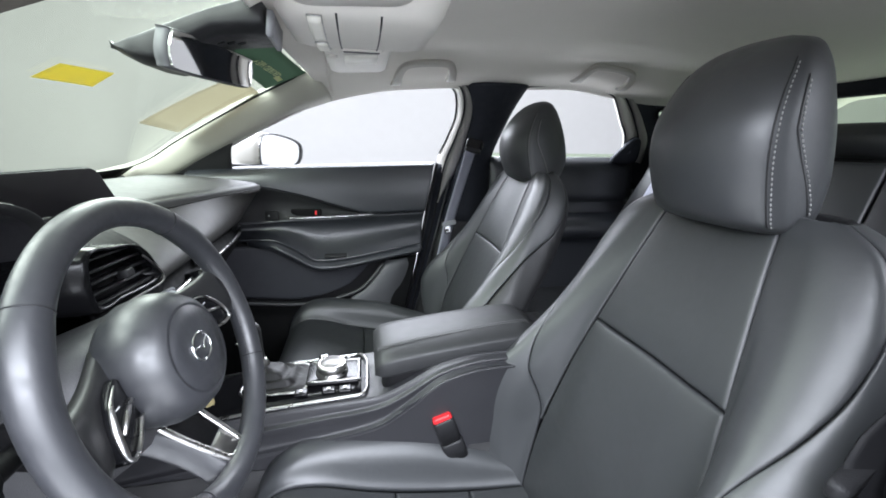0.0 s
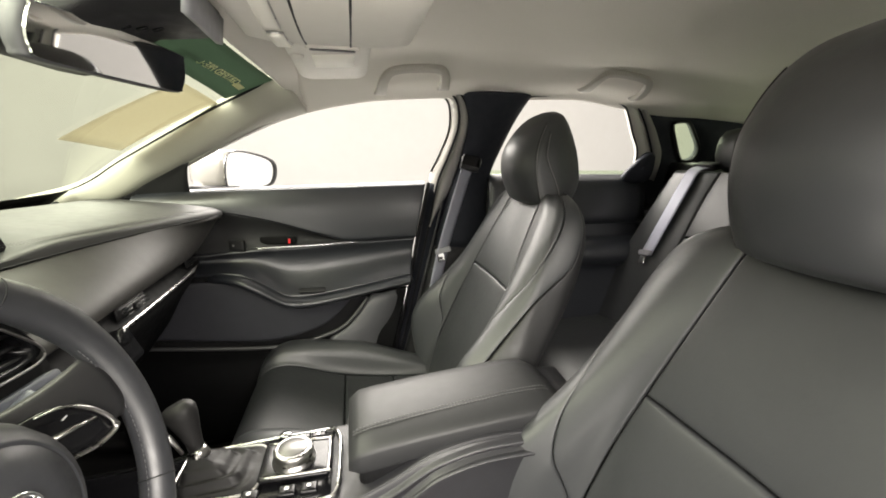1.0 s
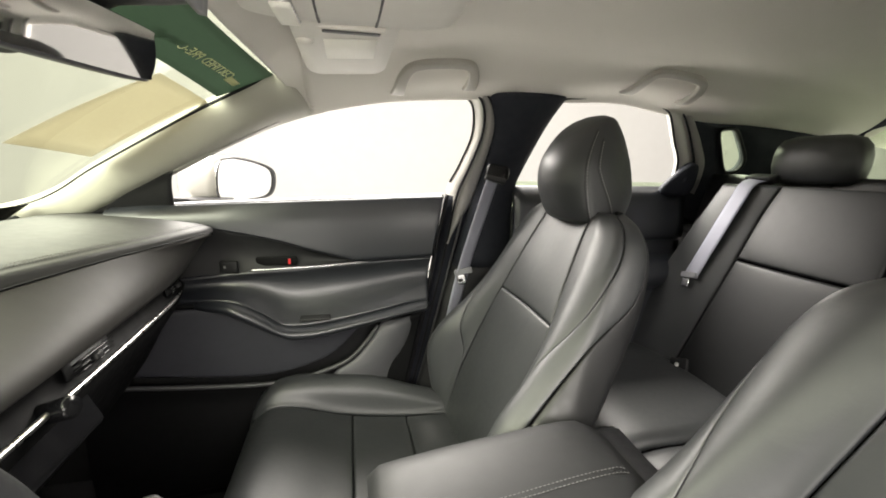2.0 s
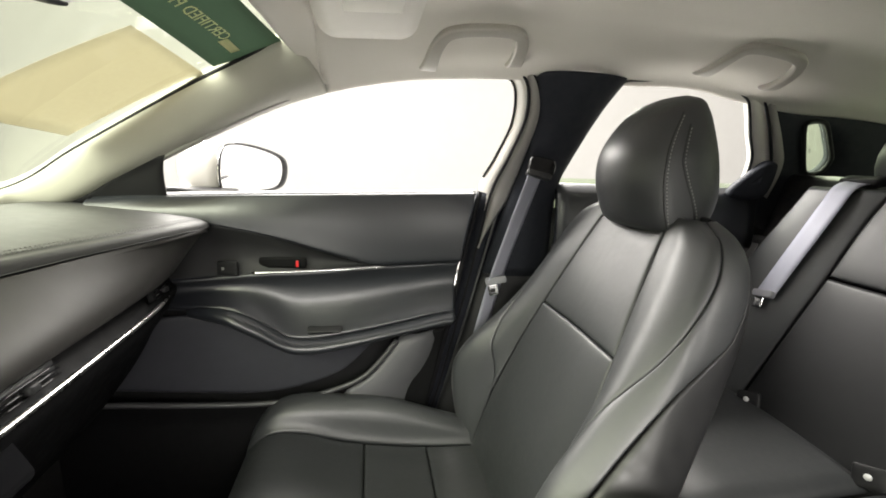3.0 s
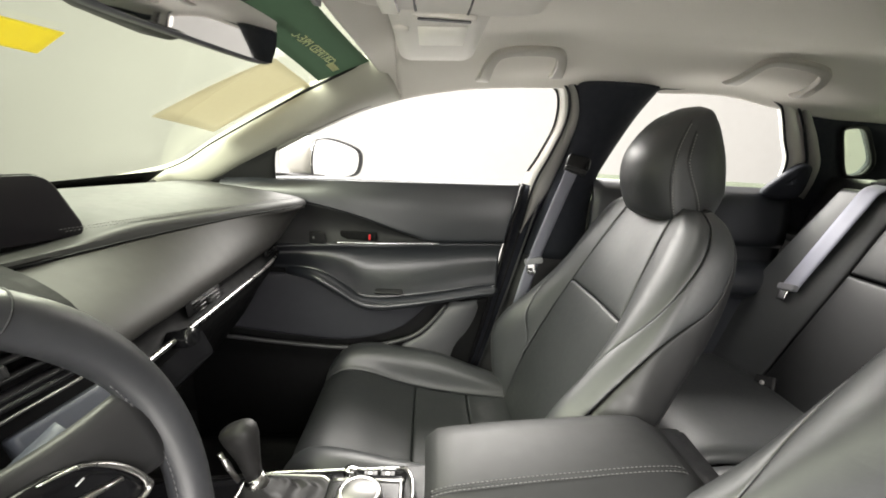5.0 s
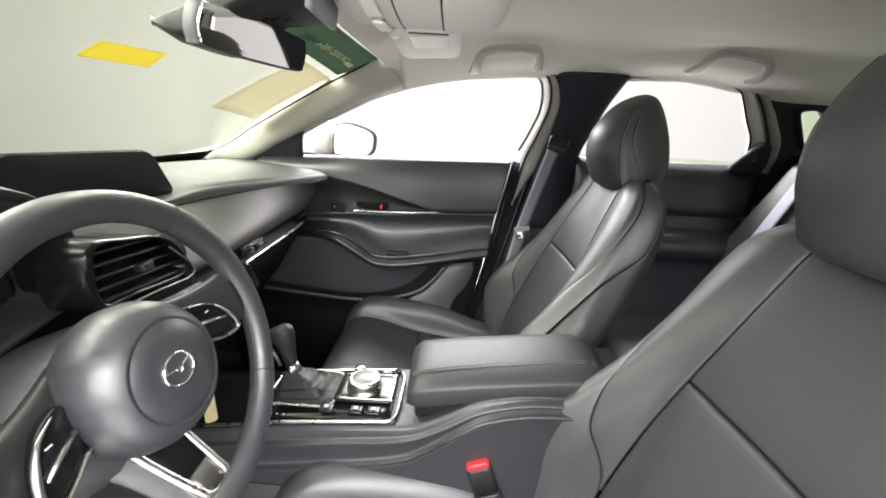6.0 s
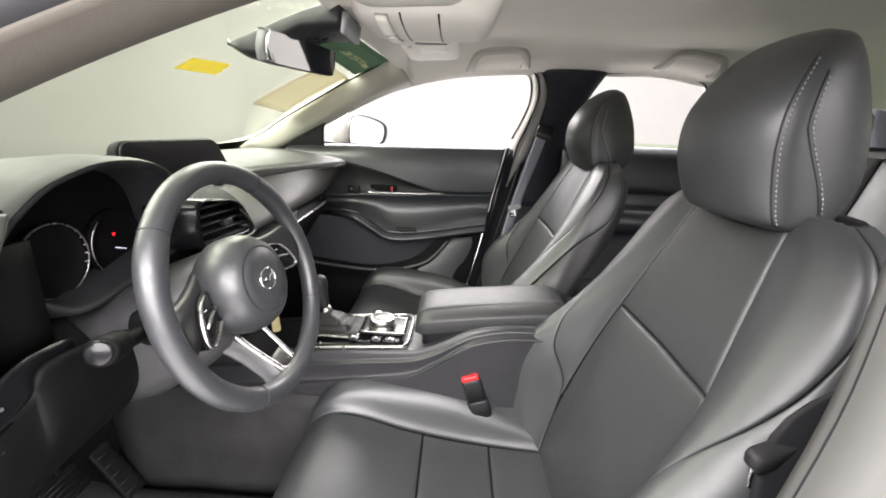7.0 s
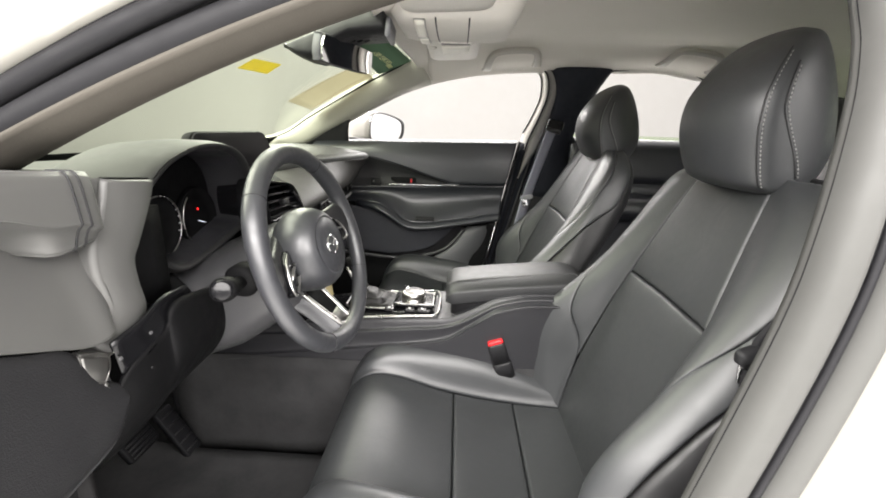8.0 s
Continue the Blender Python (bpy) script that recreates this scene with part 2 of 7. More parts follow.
def plate(g, thick, flip=False):
    """A closed plate from a grid of points, thickened behind its face."""
    nu, nv = g.shape[:2]
    back = g + normals(g) * (thick if flip else -thick)
    v = np.vstack([g.reshape(-1, 3), back.reshape(-1, 3)])
    k = nu * nv
    f = quads(nu, nv) + [tuple(reversed(q)) for q in quads(nu, nv, base=k)]
    ring = [i * nv for i in range(nu)] + [(nu - 1) * nv + j for j in range(1, nv)] + [i * nv + nv - 1 for i in range(nu - 2, -1, -1)] + list(range(nv - 2, 0, -1))
    for a, b in zip(ring, ring[1:] + ring[:1]):
        f.append((a, b, b + k, a + k))
    return mesh(v, f)


def pad(g, puff=0.006, tuck=0.014, edge=0.008, sides=(1, 1, 1, 1), flip=False):
    """A stuffed panel: the face swells by puff, and its edges roll down by tuck into the seams.
    sides: which of the four edges (first row, last row, first column, last column) roll down."""
    nu, nv = g.shape[:2]
    n = normals(g) * (-1 if flip else 1)
    lu = np.linalg.norm(np.diff(g, axis=0), axis=2).mean(axis=1)
    lv = np.linalg.norm(np.diff(g, axis=1), axis=2).mean(axis=0)
    su, sv = np.concatenate([[0], np.cumsum(lu)]), np.concatenate([[0], np.cumsum(lv)])
    far = 9.0
    du = np.minimum(su if sides[0] else su + far, (su[-1] - su) if sides[1] else su + far)
    dv = np.minimum(sv if sides[2] else sv + far, (sv[-1] - sv) if sides[3] else sv + far)
    drop = lambda d: np.clip(d / edge, 0, 1)
    rise = lambda d: 1 - np.exp(-d / (edge * 3.5))
    d = np.outer(np.sqrt(np.clip(1 - (1 - drop(du)) ** 2, 0, 1)), np.sqrt(np.clip(1 - (1 - drop(dv)) ** 2, 0, 1)))
    r = np.outer(rise(du), rise(dv))
    off = puff * r - tuck * (1 - d)
    h = g + n * off[..., None]
    return plate(h, 0.006, flip=flip)


def uneven(n, edge=0.12):
    """Grid steps, closer together near both ends."""
    t = np.linspace(0, 1, n)
    return np.clip(t + edge * np.sin(2 * np.pi * t) * -0.9, 0, 1)


def surface(f, nu, nv):
    """Grid of f(s, t) with its steps crowded towards the edges."""
    return np.array([[f(s, t) for t in uneven(nv)] for s in uneven(nu)])


def loft(sections, caps=True, loop=False):
    """A skin over closed sections of equal point counts."""
    g = np.array(sections, float)
    nu, nv = g.shape[:2]
    f = quads(nu, nv, loop, True)
    if caps and not loop:
        f += [tuple(range(nv - 1, -1, -1)), tuple((nu - 1) * nv + j for j in range(nv))]
    return mesh(g.reshape(-1, 3), f)


def tube(path, r, n=10, squash=1.0, up=(0, 0, 1), caps=True, loop=False):
    """A round or flattened rod along a path. r may be a list."""
    p = np.array(path, float)
    k = len(p)
    tan = np.gradient(p, axis=0)
    if loop:
        tan = np.roll(p, -1, 0) - np.roll(p, 1, 0)
    tan /= np.linalg.norm(tan, axis=1, keepdims=True)
    rr = np.broadcast_to(np.array(r, float), (k,))
    sec = []
    for i in range(k):
        a = np.cross(tan[i], up)
        if np.linalg.norm(a) < 1e-3:
            a = np.cross(tan[i], (1, 0, 0))
        a /= np.linalg.norm(a)
        b = np.cross(a, tan[i])
        th = np.linspace(0, 2 * np.pi, n, endpoint=False)
        sec.append(p[i] + rr[i] * (np.outer(np.cos(th), a) + squash * np.outer(np.sin(th), b)))
    return loft(sec, caps, loop)


def frame_of(n, up):
    n = np.array(n, float) / np.linalg.norm(n)
    u = np.array(up, float) - np.dot(up, n) * n
    u /= np.linalg.norm(u)
    return np.cross(u, n), u, n


def lathe(profile, centre, axis, up=(0, 0, 1), n=32):
    """Rings of (radius, height) about an axis."""
    a, b, c = frame_of(axis, up)
    th = np.linspace(0, 2 * np.pi, n, endpoint=False)
    sec = [np.array(centre) + c * h + max(r, 1e-4) * (np.outer(np.cos(th), a) + np.outer(np.sin(th), b)) for r, h in profile]
    return loft(sec)


def slab(outline, depth, centre, axis, up, bevel=0.002, dome=0.0):
    """A prism from a 2D outline (right, up), with its front edge rounded."""
    a, b, c = frame_of(axis, up)
    o = np.array(outline, float)
    mid = o.mean(axis=0)
    size = np.abs(o - mid).max()
    ring = lambda k, h: np.array(centre) + np.outer((mid + (o - mid) * k)[:, 0], a) + np.outer((mid + (o - mid) * k)[:, 1], b) + c * h
    s = 1 - bevel / size
    return loft([ring(1, -depth), ring(1, -bevel), ring(1 - (1 - s) * 0.3, -bevel * 0.3), ring(s, 0), ring(s * 0.6, dome * 0.8), ring(s * 0.05, dome)])


def rrect(w, h, r, n=5):
    """A rounded rectangle outline about the origin."""
    r = min(r, w / 2 - 1e-4, h / 2 - 1e-4)
    out = []
    for cx, cy, a0 in ((w / 2 - r, h / 2 - r, 0), (-w / 2 + r, h / 2 - r, 90), (-w / 2 + r, -h / 2 + r, 180), (w / 2 - r, -h / 2 + r, 270)):
        for i in range(n):
            a = radians(a0 + 90 * i / (n - 1))
            out.append((cx + r * math.cos(a), cy + r * math.sin(a)))
    return out


def block(size, centre, r=0.004, axis=(0, 0, 1), up=(0, 1, 0), bevel=0.003):
    """A rounded box: size is (right, up, along the axis)."""
    a, b, c = frame_of(axis, up)
    return slab(rrect(size[0], size[1], r), size[2], np.array(centre) + c * size[2] / 2, axis, up, bevel)


def ring_plate(outer, inner, thick, n=64):
    """A plate between two closed outlines, open in the middle."""
    o, i = crc(outer, n), crc(inner, n)
    k = np.linspace(0, 1, 5)[:, None, None]
    g = o[None] * (1 - k) + i[None] * k
    e = g[:, 1:2] - g[:, 0:1]
    nrm = np.cross(o[n // 4] - o[0], o[n // 2] - o[0])
    nrm /= np.linalg.norm(nrm)
    b = g + nrm * thick
    v = np.vstack([g.reshape(-1, 3), b.reshape(-1, 3)])
    f = quads(5, n, False, True) + quads(5, n, False, True, base=5 * n)
    for j in range(n):
        j2 = (j + 1) % n
        f += [(j, j2, j2 + 5 * n, j + 5 * n), (4 * n + j, 4 * n + j2, 9 * n + j2, 9 * n + j)]
    return mesh(v, f)


def stitches(path, every=0.0055, long=0.0034, r=0.0006, n_out=None):
    """A row of short threads along a path."""
    p = np.array(path, float)
    seg = np.linalg.norm(np.diff(p, axis=0), axis=1)
    s = np.concatenate([[0], np.cumsum(seg)])
    v, f = [], []
    for a in np.arange(0, s[-1] - long, every):
        q0 = np.array([np.interp(a, s, p[:, k]) for k in range(3)])
        q1 = np.array([np.interp(a + long, s, p[:, k]) for k in range(3)])
        t = (q1 - q0) / np.linalg.norm(q1 - q0)
        x = np.cross(t, (0.3, 0.5, 0.81))
        x /= np.linalg.norm(x)
        y = np.cross(t, x)
        k = len(v)
        for q, w in ((q0, 0.5), ((q0 + q1) / 2, 1.0), (q1, 0.5)):
            v += [q + r * w * x, q + r * w * y, q - r * w * x, q - r * w * y]
        for m in (0, 4):
            for j in range(4):
                f.append((k + m + j, k + m + (j + 1) % 4, k + m + 4 + (j + 1) % 4, k + m + 4 + j))
        f += [(k + 3, k + 2, k + 1, k), (k + 8, k + 9, k + 10, k + 11)]
    me = bpy.data.meshes.new("m")
    me.from_pydata([tuple(map(float, q)) for q in v], [], f)
    me.polygons.foreach_set("use_smooth", [True] * len(me.polygons))
    return me


def flat_shade(me):
    me.polygons.foreach_set("use_smooth", [False] * len(me.polygons))
    return me


def thing(name, base, label, category, group="", kind=""):
    ob = new(name)
    ob.location = base
    ob.empty_display_size = 0.05
    return tagged(ob, label, category, group, kind)


def part(name, me, mat, parent=None, label=""):
    ob = new(name, me)
    me.name = name
    me.materials.clear()
    me.materials.append(mat)
    if parent is not None:
        base = parent.location if parent.parent is None else Vector()
        ob.parent = parent
        ob.matrix_parent_inverse = Matrix.Translation(-base)
    return tagged(ob, label)


def solid(name, me, mat, label, category, group="", kind=""):
    ob = part(name, me, mat)
    return tagged(ob, label, category, group, kind)


def words(text, size, centre, axis, up, extrude=0.0002):
    """Lettering as a mesh, centred, read along the axis from its front."""
    cu = bpy.data.curves.new("lettering", "FONT")
    cu.body, cu.size, cu.extrude, cu.align_x, cu.align_y, cu.resolution_u = text, size, extrude, "CENTER", "CENTER", 2
    ob = bpy.data.objects.new("lettering", cu)
    scene.collection.objects.link(ob)
    me = bpy.data.meshes.new_from_object(ob.evaluated_get(bpy.context.evaluated_depsgraph_get()))
    bpy.data.objects.remove(ob)
    bpy.data.curves.remove(cu)
    a, b, c = frame_of(axis, up)
    m = Matrix(((a[0], b[0], c[0], centre[0]), (a[1], b[1], c[1], centre[1]), (a[2], b[2], c[2], centre[2]), (0, 0, 0, 1)))
    me.transform(m)
    return me

# ================================================================ structure
# x runs to the rear of the car, y to the passenger side, z up; y = 0 is the middle of the car.
def belt(x):
    """Half width of the cabin at sill height."""
    return at([(-0.6, 0.56), (-0.36, 0.59), (-0.175, 0.613), (0.15, 0.662), (0.5, 0.71), (0.75, 0.723), (1.2, 0.725), (1.6, 0.69)], x)


# top edge of the side windows: x, y, z
RAIL = [(-0.36, 0.6, 0.965), (-0.26, 0.597, 1.012), (-0.154, 0.58, 1.066), (-0.055, 0.572, 1.118), (0.044, 0.563, 1.165), (0.127, 0.56, 1.195), (0.24, 0.562, 1.223),
        (0.343, 0.57, 1.239), (0.453, 0.581, 1.248), (0.55, 0.59, 1.255), (0.785, 0.597, 1.259), (0.944, 0.594, 1.263),
        (1.1, 0.604, 1.243), (1.185, 0.602, 1.228), (1.3, 0.6, 1.225), (1.5, 0.585, 1.215), (1.9, 0.54, 1.16)]


def rail(x):
    return at(RAIL, x)


def roof_mid(x):
    return at([(-0.1, 1.225), (0.06, 1.283), (0.13, 1.3), (0.25, 1.316), (0.4, 1.33), (0.6, 1.338), (0.9, 1.338), (1.2, 1.325), (1.5, 1.3), (1.9, 1.25)], x)


def screen_z(x, y):
    """Height of the windshield's inner face."""
    return 1.162 + 0.516 * (x + 0.195) - 0.36 * (x + 0.195) ** 2 - 0.064 * y * y


# ---- ground and outer shell
g = np.array([[(x, y, -0.05) for y in np.linspace(-60, 60, 9)] for x in np.linspace(-60, 60, 9)])
solid("ground", plate(g, 0.05), FLOOR_WHITE, "pale painted studio floor under the car", "floor", kind="structure")
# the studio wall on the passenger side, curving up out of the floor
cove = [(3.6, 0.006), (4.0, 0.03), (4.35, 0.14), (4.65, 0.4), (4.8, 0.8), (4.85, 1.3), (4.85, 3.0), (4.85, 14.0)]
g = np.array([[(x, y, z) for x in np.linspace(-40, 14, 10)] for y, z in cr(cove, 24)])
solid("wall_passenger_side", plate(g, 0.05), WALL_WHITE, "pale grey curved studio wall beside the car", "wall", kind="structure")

# headliner, one sheet over the whole cabin
def liner_half(x):
    """Half section of the headliner's face: y, z from the middle to the door rail."""
    ey, ez = rail(x)
    zc = roof_mid(x)
    return [(0.0, zc), (0.2, zc - 0.003), (0.35, zc - 0.006), (0.41, zc - 0.013), (0.452, ez + 0.056), (0.505, ez + 0.029), (ey - 0.022, ez + 0.013), (ey + 0.012, ez - 0.004)]


def liner(x, y):
    """Height of the headliner's face."""
    return float(np.interp(abs(y), *zip(*liner_half(x))))


rows = []
for x in (0.135, 0.2, 0.3, 0.4, 0.5, 0.6, 0.7, 0.8, 0.95, 1.1, 1.25, 1.4, 1.6, 1.9):
    half = liner_half(x)
    rows.append([(x, -y, z) for y, z in reversed(half[1:])] + [(x, y, z) for y, z in half])
HEAD = patch(rows, 60, 91)
solid("headliner", plate(HEAD, 0.008, flip=False), HEADLINER, "pale beige woven fabric headliner of the car roof", "headliner", kind="structure")
# front strip of the headliner down to the windshield's upper edge
rows = []
for k in (0.0, 0.5, 1.0):
    r = []
    for y in (-0.545, -0.5, -0.44, -0.3, -0.15, 0.0, 0.15, 0.3, 0.44, 0.5, 0.545):
        xe = 0.065 + 0.11 * y * y
        if abs(y) > 0.46:
            xe += (abs(y) - 0.46) * 0.45
        zb = liner(0.137, y)
        zf = screen_z(xe, y) - 0.012 if abs(y) < 0.47 else at([(0.47, 1.252), (0.5, 1.235), (0.545, 1.2)], abs(y))
        r.append((xe + (0.137 - xe) * k, y, zf + (zb - zf) * k))
    rows.append(r)
solid("headliner_front", plate(patch(rows, 10, 41), 0.012), HEADLINER, "pale fabric front strip of the headliner above the windshield", "headliner", kind="structure")

# roof skin, tailgate, floor, firewall, that close the car
rows = [[(x, y, roof_mid(max(x, -0.05)) + 0.05 - 0.16 * y * y - (0.06 if x < 0.0 else 0)) for y in (-0.56, -0.4, -0.2, 0, 0.2, 0.4, 0.56)] for x in (0.08, 0.3, 0.7, 1.2, 1.6, 1.95)]
solid("roof_panel", plate(patch(rows, 20, 14), 0.006), PAINT, "white painted steel roof of the car", "car roof", kind="structure")
rows = [[(x, y, 0.2 + 0.03 * math.sin(9 * y)) for y in np.linspace(-0.72, 0.72, 9)] for x in (-0.84, -0.3, 0.2, 0.8, 1.4)]
solid("floor", plate(patch(rows, 20, 30), 0.03), CARPET, "black carpeted floor of the car", "floor", kind="structure")
rows = [[(-0.6 - 0.18 * k, y, 0.92 - 0.74 * k) for y in np.linspace(-0.72, 0.72, 7)] for k in (0, 0.35, 0.7, 1.0)]
solid("firewall", plate(patch(rows, 12, 12), 0.03), CARPET, "black carpeted bulkhead behind the dashboard", "bulkhead", kind="structure")

# windshield with dark edge
ys = np.linspace(-1, 1, 29)
rows = []
for k in np.linspace(0, 1, 15):
    r = []
    for s in ys:
        half = 0.66 + (0.488 - 0.66) * k
        y = s * half
        xb = -0.62 + 0.16 * s * s
        xt = 0.072 + 0.028 * s * s
        x = xb + (xt - xb) * k
        r.append((x, y, screen_z(x, y)))
    rows.append(r)
WS = np.array(rows)
ws = solid("windshield", plate(WS, 0.005, flip=False), WINDSHIELD, "large green-tinted laminated windshield glass", "windshield", kind="structure")
edge = np.vstack([WS[:, 0], WS[-1, 1:], WS[::-1, -1][1:], WS[0, ::-1][1:-1]]) + (0, 0, -0.004)
part("glass_edge", tube(edge, 0.0055, 8, loop=True), RUBBER, ws, "black windshield edge seal")

# black printed border along the foot of the glass
border = np.array([[(x, y, screen_z(x, y) - 0.007) for x in np.linspace(-0.57, -0.487 + 0.15 * y * y, 5)] for y in np.linspace(-0.58, 0.58, 31)])
part("glass_border", plate(border, 0.001), GLOVEBOX, ws, "black printed glass border")

# dark film banner along the windshield's top, with reversed print
ban = np.array([[(x, y, screen_z(x, y) - 0.004) for x in np.linspace(0.0, 0.09, 6)] for y in np.linspace(0.02, 0.47, 20)])
for i, y in enumerate(np.linspace(-0.08, 0.5, 20)):
    for j, k in enumerate(np.linspace(0, 1, 6)):
        xt = 0.052 + 0.12 * y * y
        x = -0.036 + (xt + 0.036) * k
        ban[i, j] = (x, y, screen_z(x, y) - 0.010)
banner = solid("windshield_banner", plate(ban, 0.0006), GREEN_FILM, "dark green film banner with pale reversed lettering on the windshield", "banner")
bx = lambda y: 0.002 + 0.02 * y


def banner_word(text, y, size):
    x = bx(y)
    d = 0.3 * y
    return words(text, size, (x, y, screen_z(x, y) - 0.0125), (-0.42, 0.09, 0.9), (0.9, -d, 0.45))


part("printed_word", banner_word("CERTIFIED PRE-OWNED", 0.262, 0.0235), GREEN_PRINT, banner, "pale yellow reversed lettering")
bar = np.array([[(bx(y) + k, y, screen_z(bx(y) + k, y) - 0.0125) for k in (-0.007, 0.007)] for y in np.linspace(0.405, 0.46, 6)])
part("printed_bar", plate(bar, 0.0004), GREEN_PRINT, banner)


def sticker(name, corners, mat, label, category):
    c = np.array(corners)
    g = np.array([[(c[0] * (1 - a) + c[1] * a) * (1 - b) + (c[3] * (1 - a) + c[2] * a) * b for a in np.linspace(0, 1, 9)] for b in np.linspace(0, 1, 9)])
    g = np.array([[(x, y, screen_z(x, y) - 0.0045) for x, y in r] for r in g])
    return solid(name, plate(g, 0.0005), mat, label, category)


sticker("paper_sheet", [(-0.281, 0.303), (-0.29, 0.537), (-0.062, 0.526), (-0.06, 0.3)], PAPER_FILM, "large beige paper sheet taped flat against the windshield", "paper sheet")
sticker("yellow_sticker", [(-0.211, -0.122), (-0.207, 0.007), (-0.167, -0.003), (-0.174, -0.12)], YELLOW_FILM, "small yellow paper sticker on the windshield", "sticker")


# ---- windshield pillars (both sides), one trim each
def a_pillar(sign):
    inner = [(-0.64, 0.668, 0.94), (-0.432, 0.607, 0.992), (-0.3, 0.578, 1.066), (-0.1, 0.533, 1.172), (0.02, 0.5, 1.228), (0.092, 0.474, 1.258)]
    outer = [(-0.44, 0.655, 0.945), (-0.34, 0.615, 0.968), (-0.23, 0.595, 1.028), (-0.055, 0.575, 1.117), (0.055, 0.566, 1.168), (0.14, 0.556, 1.196)]
    rows = []
    for a, b in zip(cr(inner, 12), cr(outer, 12)):
        m = (a + b) / 2 + np.array((0.01, -0.03, 0.0)) * (0.8 if sign > 0 else 0.5)
        rows.append([a + (0, 0.012, 0.012), a, (a + m) / 2 + (0.0, -0.008, 0.004), m, (b + m) / 2 + (0.004, -0.006, -0.004), b, b + (0, 0.018, -0.002)])
    rows = np.array(rows) * (1, sign, 1)
    return solid("a_pillar_trim", plate(patch(rows, 40, 24), 0.006, flip=sign < 0), PILLAR, "pale smooth plastic trim on the windshield pillar", "pillar trim", kind="structure")


a_pillar(1)


def opening(x):
    """Inner edge of the driver door opening along the windshield pillar."""
    return np.array((x, -0.626 + 0.116 * x, 1.093 + 0.446 * x - 0.264 * x * x))


rows = []
for x in np.linspace(-0.42, 0.2, 12):
    ya, za = at([(-0.64, -0.668, 0.94), (-0.432, -0.607, 0.992), (-0.3, -0.578, 1.066), (-0.1, -0.533, 1.172), (0.02, -0.5, 1.228), (0.092, -0.474, 1.258), (0.2, -0.46, 1.29)], x)
    a, b, c = np.array((x, ya, za)), np.array((x, -0.583 + 0.084 * x, 1.102 + 0.437 * x - 0.292 * x * x)), opening(x)
    rows.append([a + (0, -0.012, 0.012), a, (a + b) / 2 + (0, 0.006, -0.004), b * 0.85 + a * 0.15 + (0, 0.004, -0.002), b, (b + c) / 2 + (0, 0, -0.003), c, c + (0, -0.02, 0.012)])
flange = solid("a_pillar_trim", plate(patch(rows, 40, 30), 0.006, flip=True), SHADED_PILLAR, "covered windshield pillar beside the open doorway, shade put into its brown-grey", "pillar trim", kind="structure")
for k in (0.3, 0.62):
    slot = [np.array((x, -0.583 + 0.084 * x, 1.102 + 0.437 * x - 0.292 * x * x)) * (1 - k) + opening(x) * k + (0, -0.001, -0.003) for x in np.linspace(-0.34, -0.1, 20)]
    part("slot", tube(slot, np.linspace(0.0035, 0.001, 20), 6), GLOVEBOX, flange, "dark groove")
for sg in (1, -1):
    ln = cr(np.array([(-0.64, 0.668, 0.944), (-0.432, 0.606, 0.996), (-0.3, 0.577, 1.07), (-0.1, 0.532, 1.176), (0.02, 0.499, 1.232), (0.088, 0.476, 1.262), (0.088, 0.44, 1.268), (0.078, 0.3, 1.277), (0.068, 0.1, 1.283)]) * (1, sg, 1), 80) + (0, -0.004 * sg, -0.003)
    solid("windshield_seal", tube(ln, 0.0045, 8), RUBBER, "black rubber seal along the windshield edge", "seal", kind="structure")


# ---- side bodies
def window_outline(kind):
    if kind == "front":
        top = [(x, *rail(x)) for x in (-0.154, -0.055, 0.044, 0.14, 0.24, 0.343, 0.453)]
        return [(-0.178, 0.617, 0.985)] + [(-0.172, 0.604, 1.03)] + top + [(0.503, 0.588, 1.25), (0.53, 0.602, 1.225), (0.536, 0.635, 1.165), (0.514, 0.672, 1.088), (0.486, 0.71, 0.998), (0.32, 0.688, 0.994), (0.1, 0.655, 0.99)]
    return [(0.684, 0.722, 1.006), (0.707, 0.672, 1.1), (0.733, 0.63, 1.19), (0.765, 0.601, 1.246), (0.82, 0.597, 1.257), (0.944, 0.594, 1.262), (1.06, 0.6, 1.25), (1.105, 0.605, 1.24), (1.15, 0.625, 1.195), (1.235, 0.676, 1.095), (1.232, 0.71, 1.03), (1.2, 0.722, 1.012), (0.95, 0.724, 1.01)]


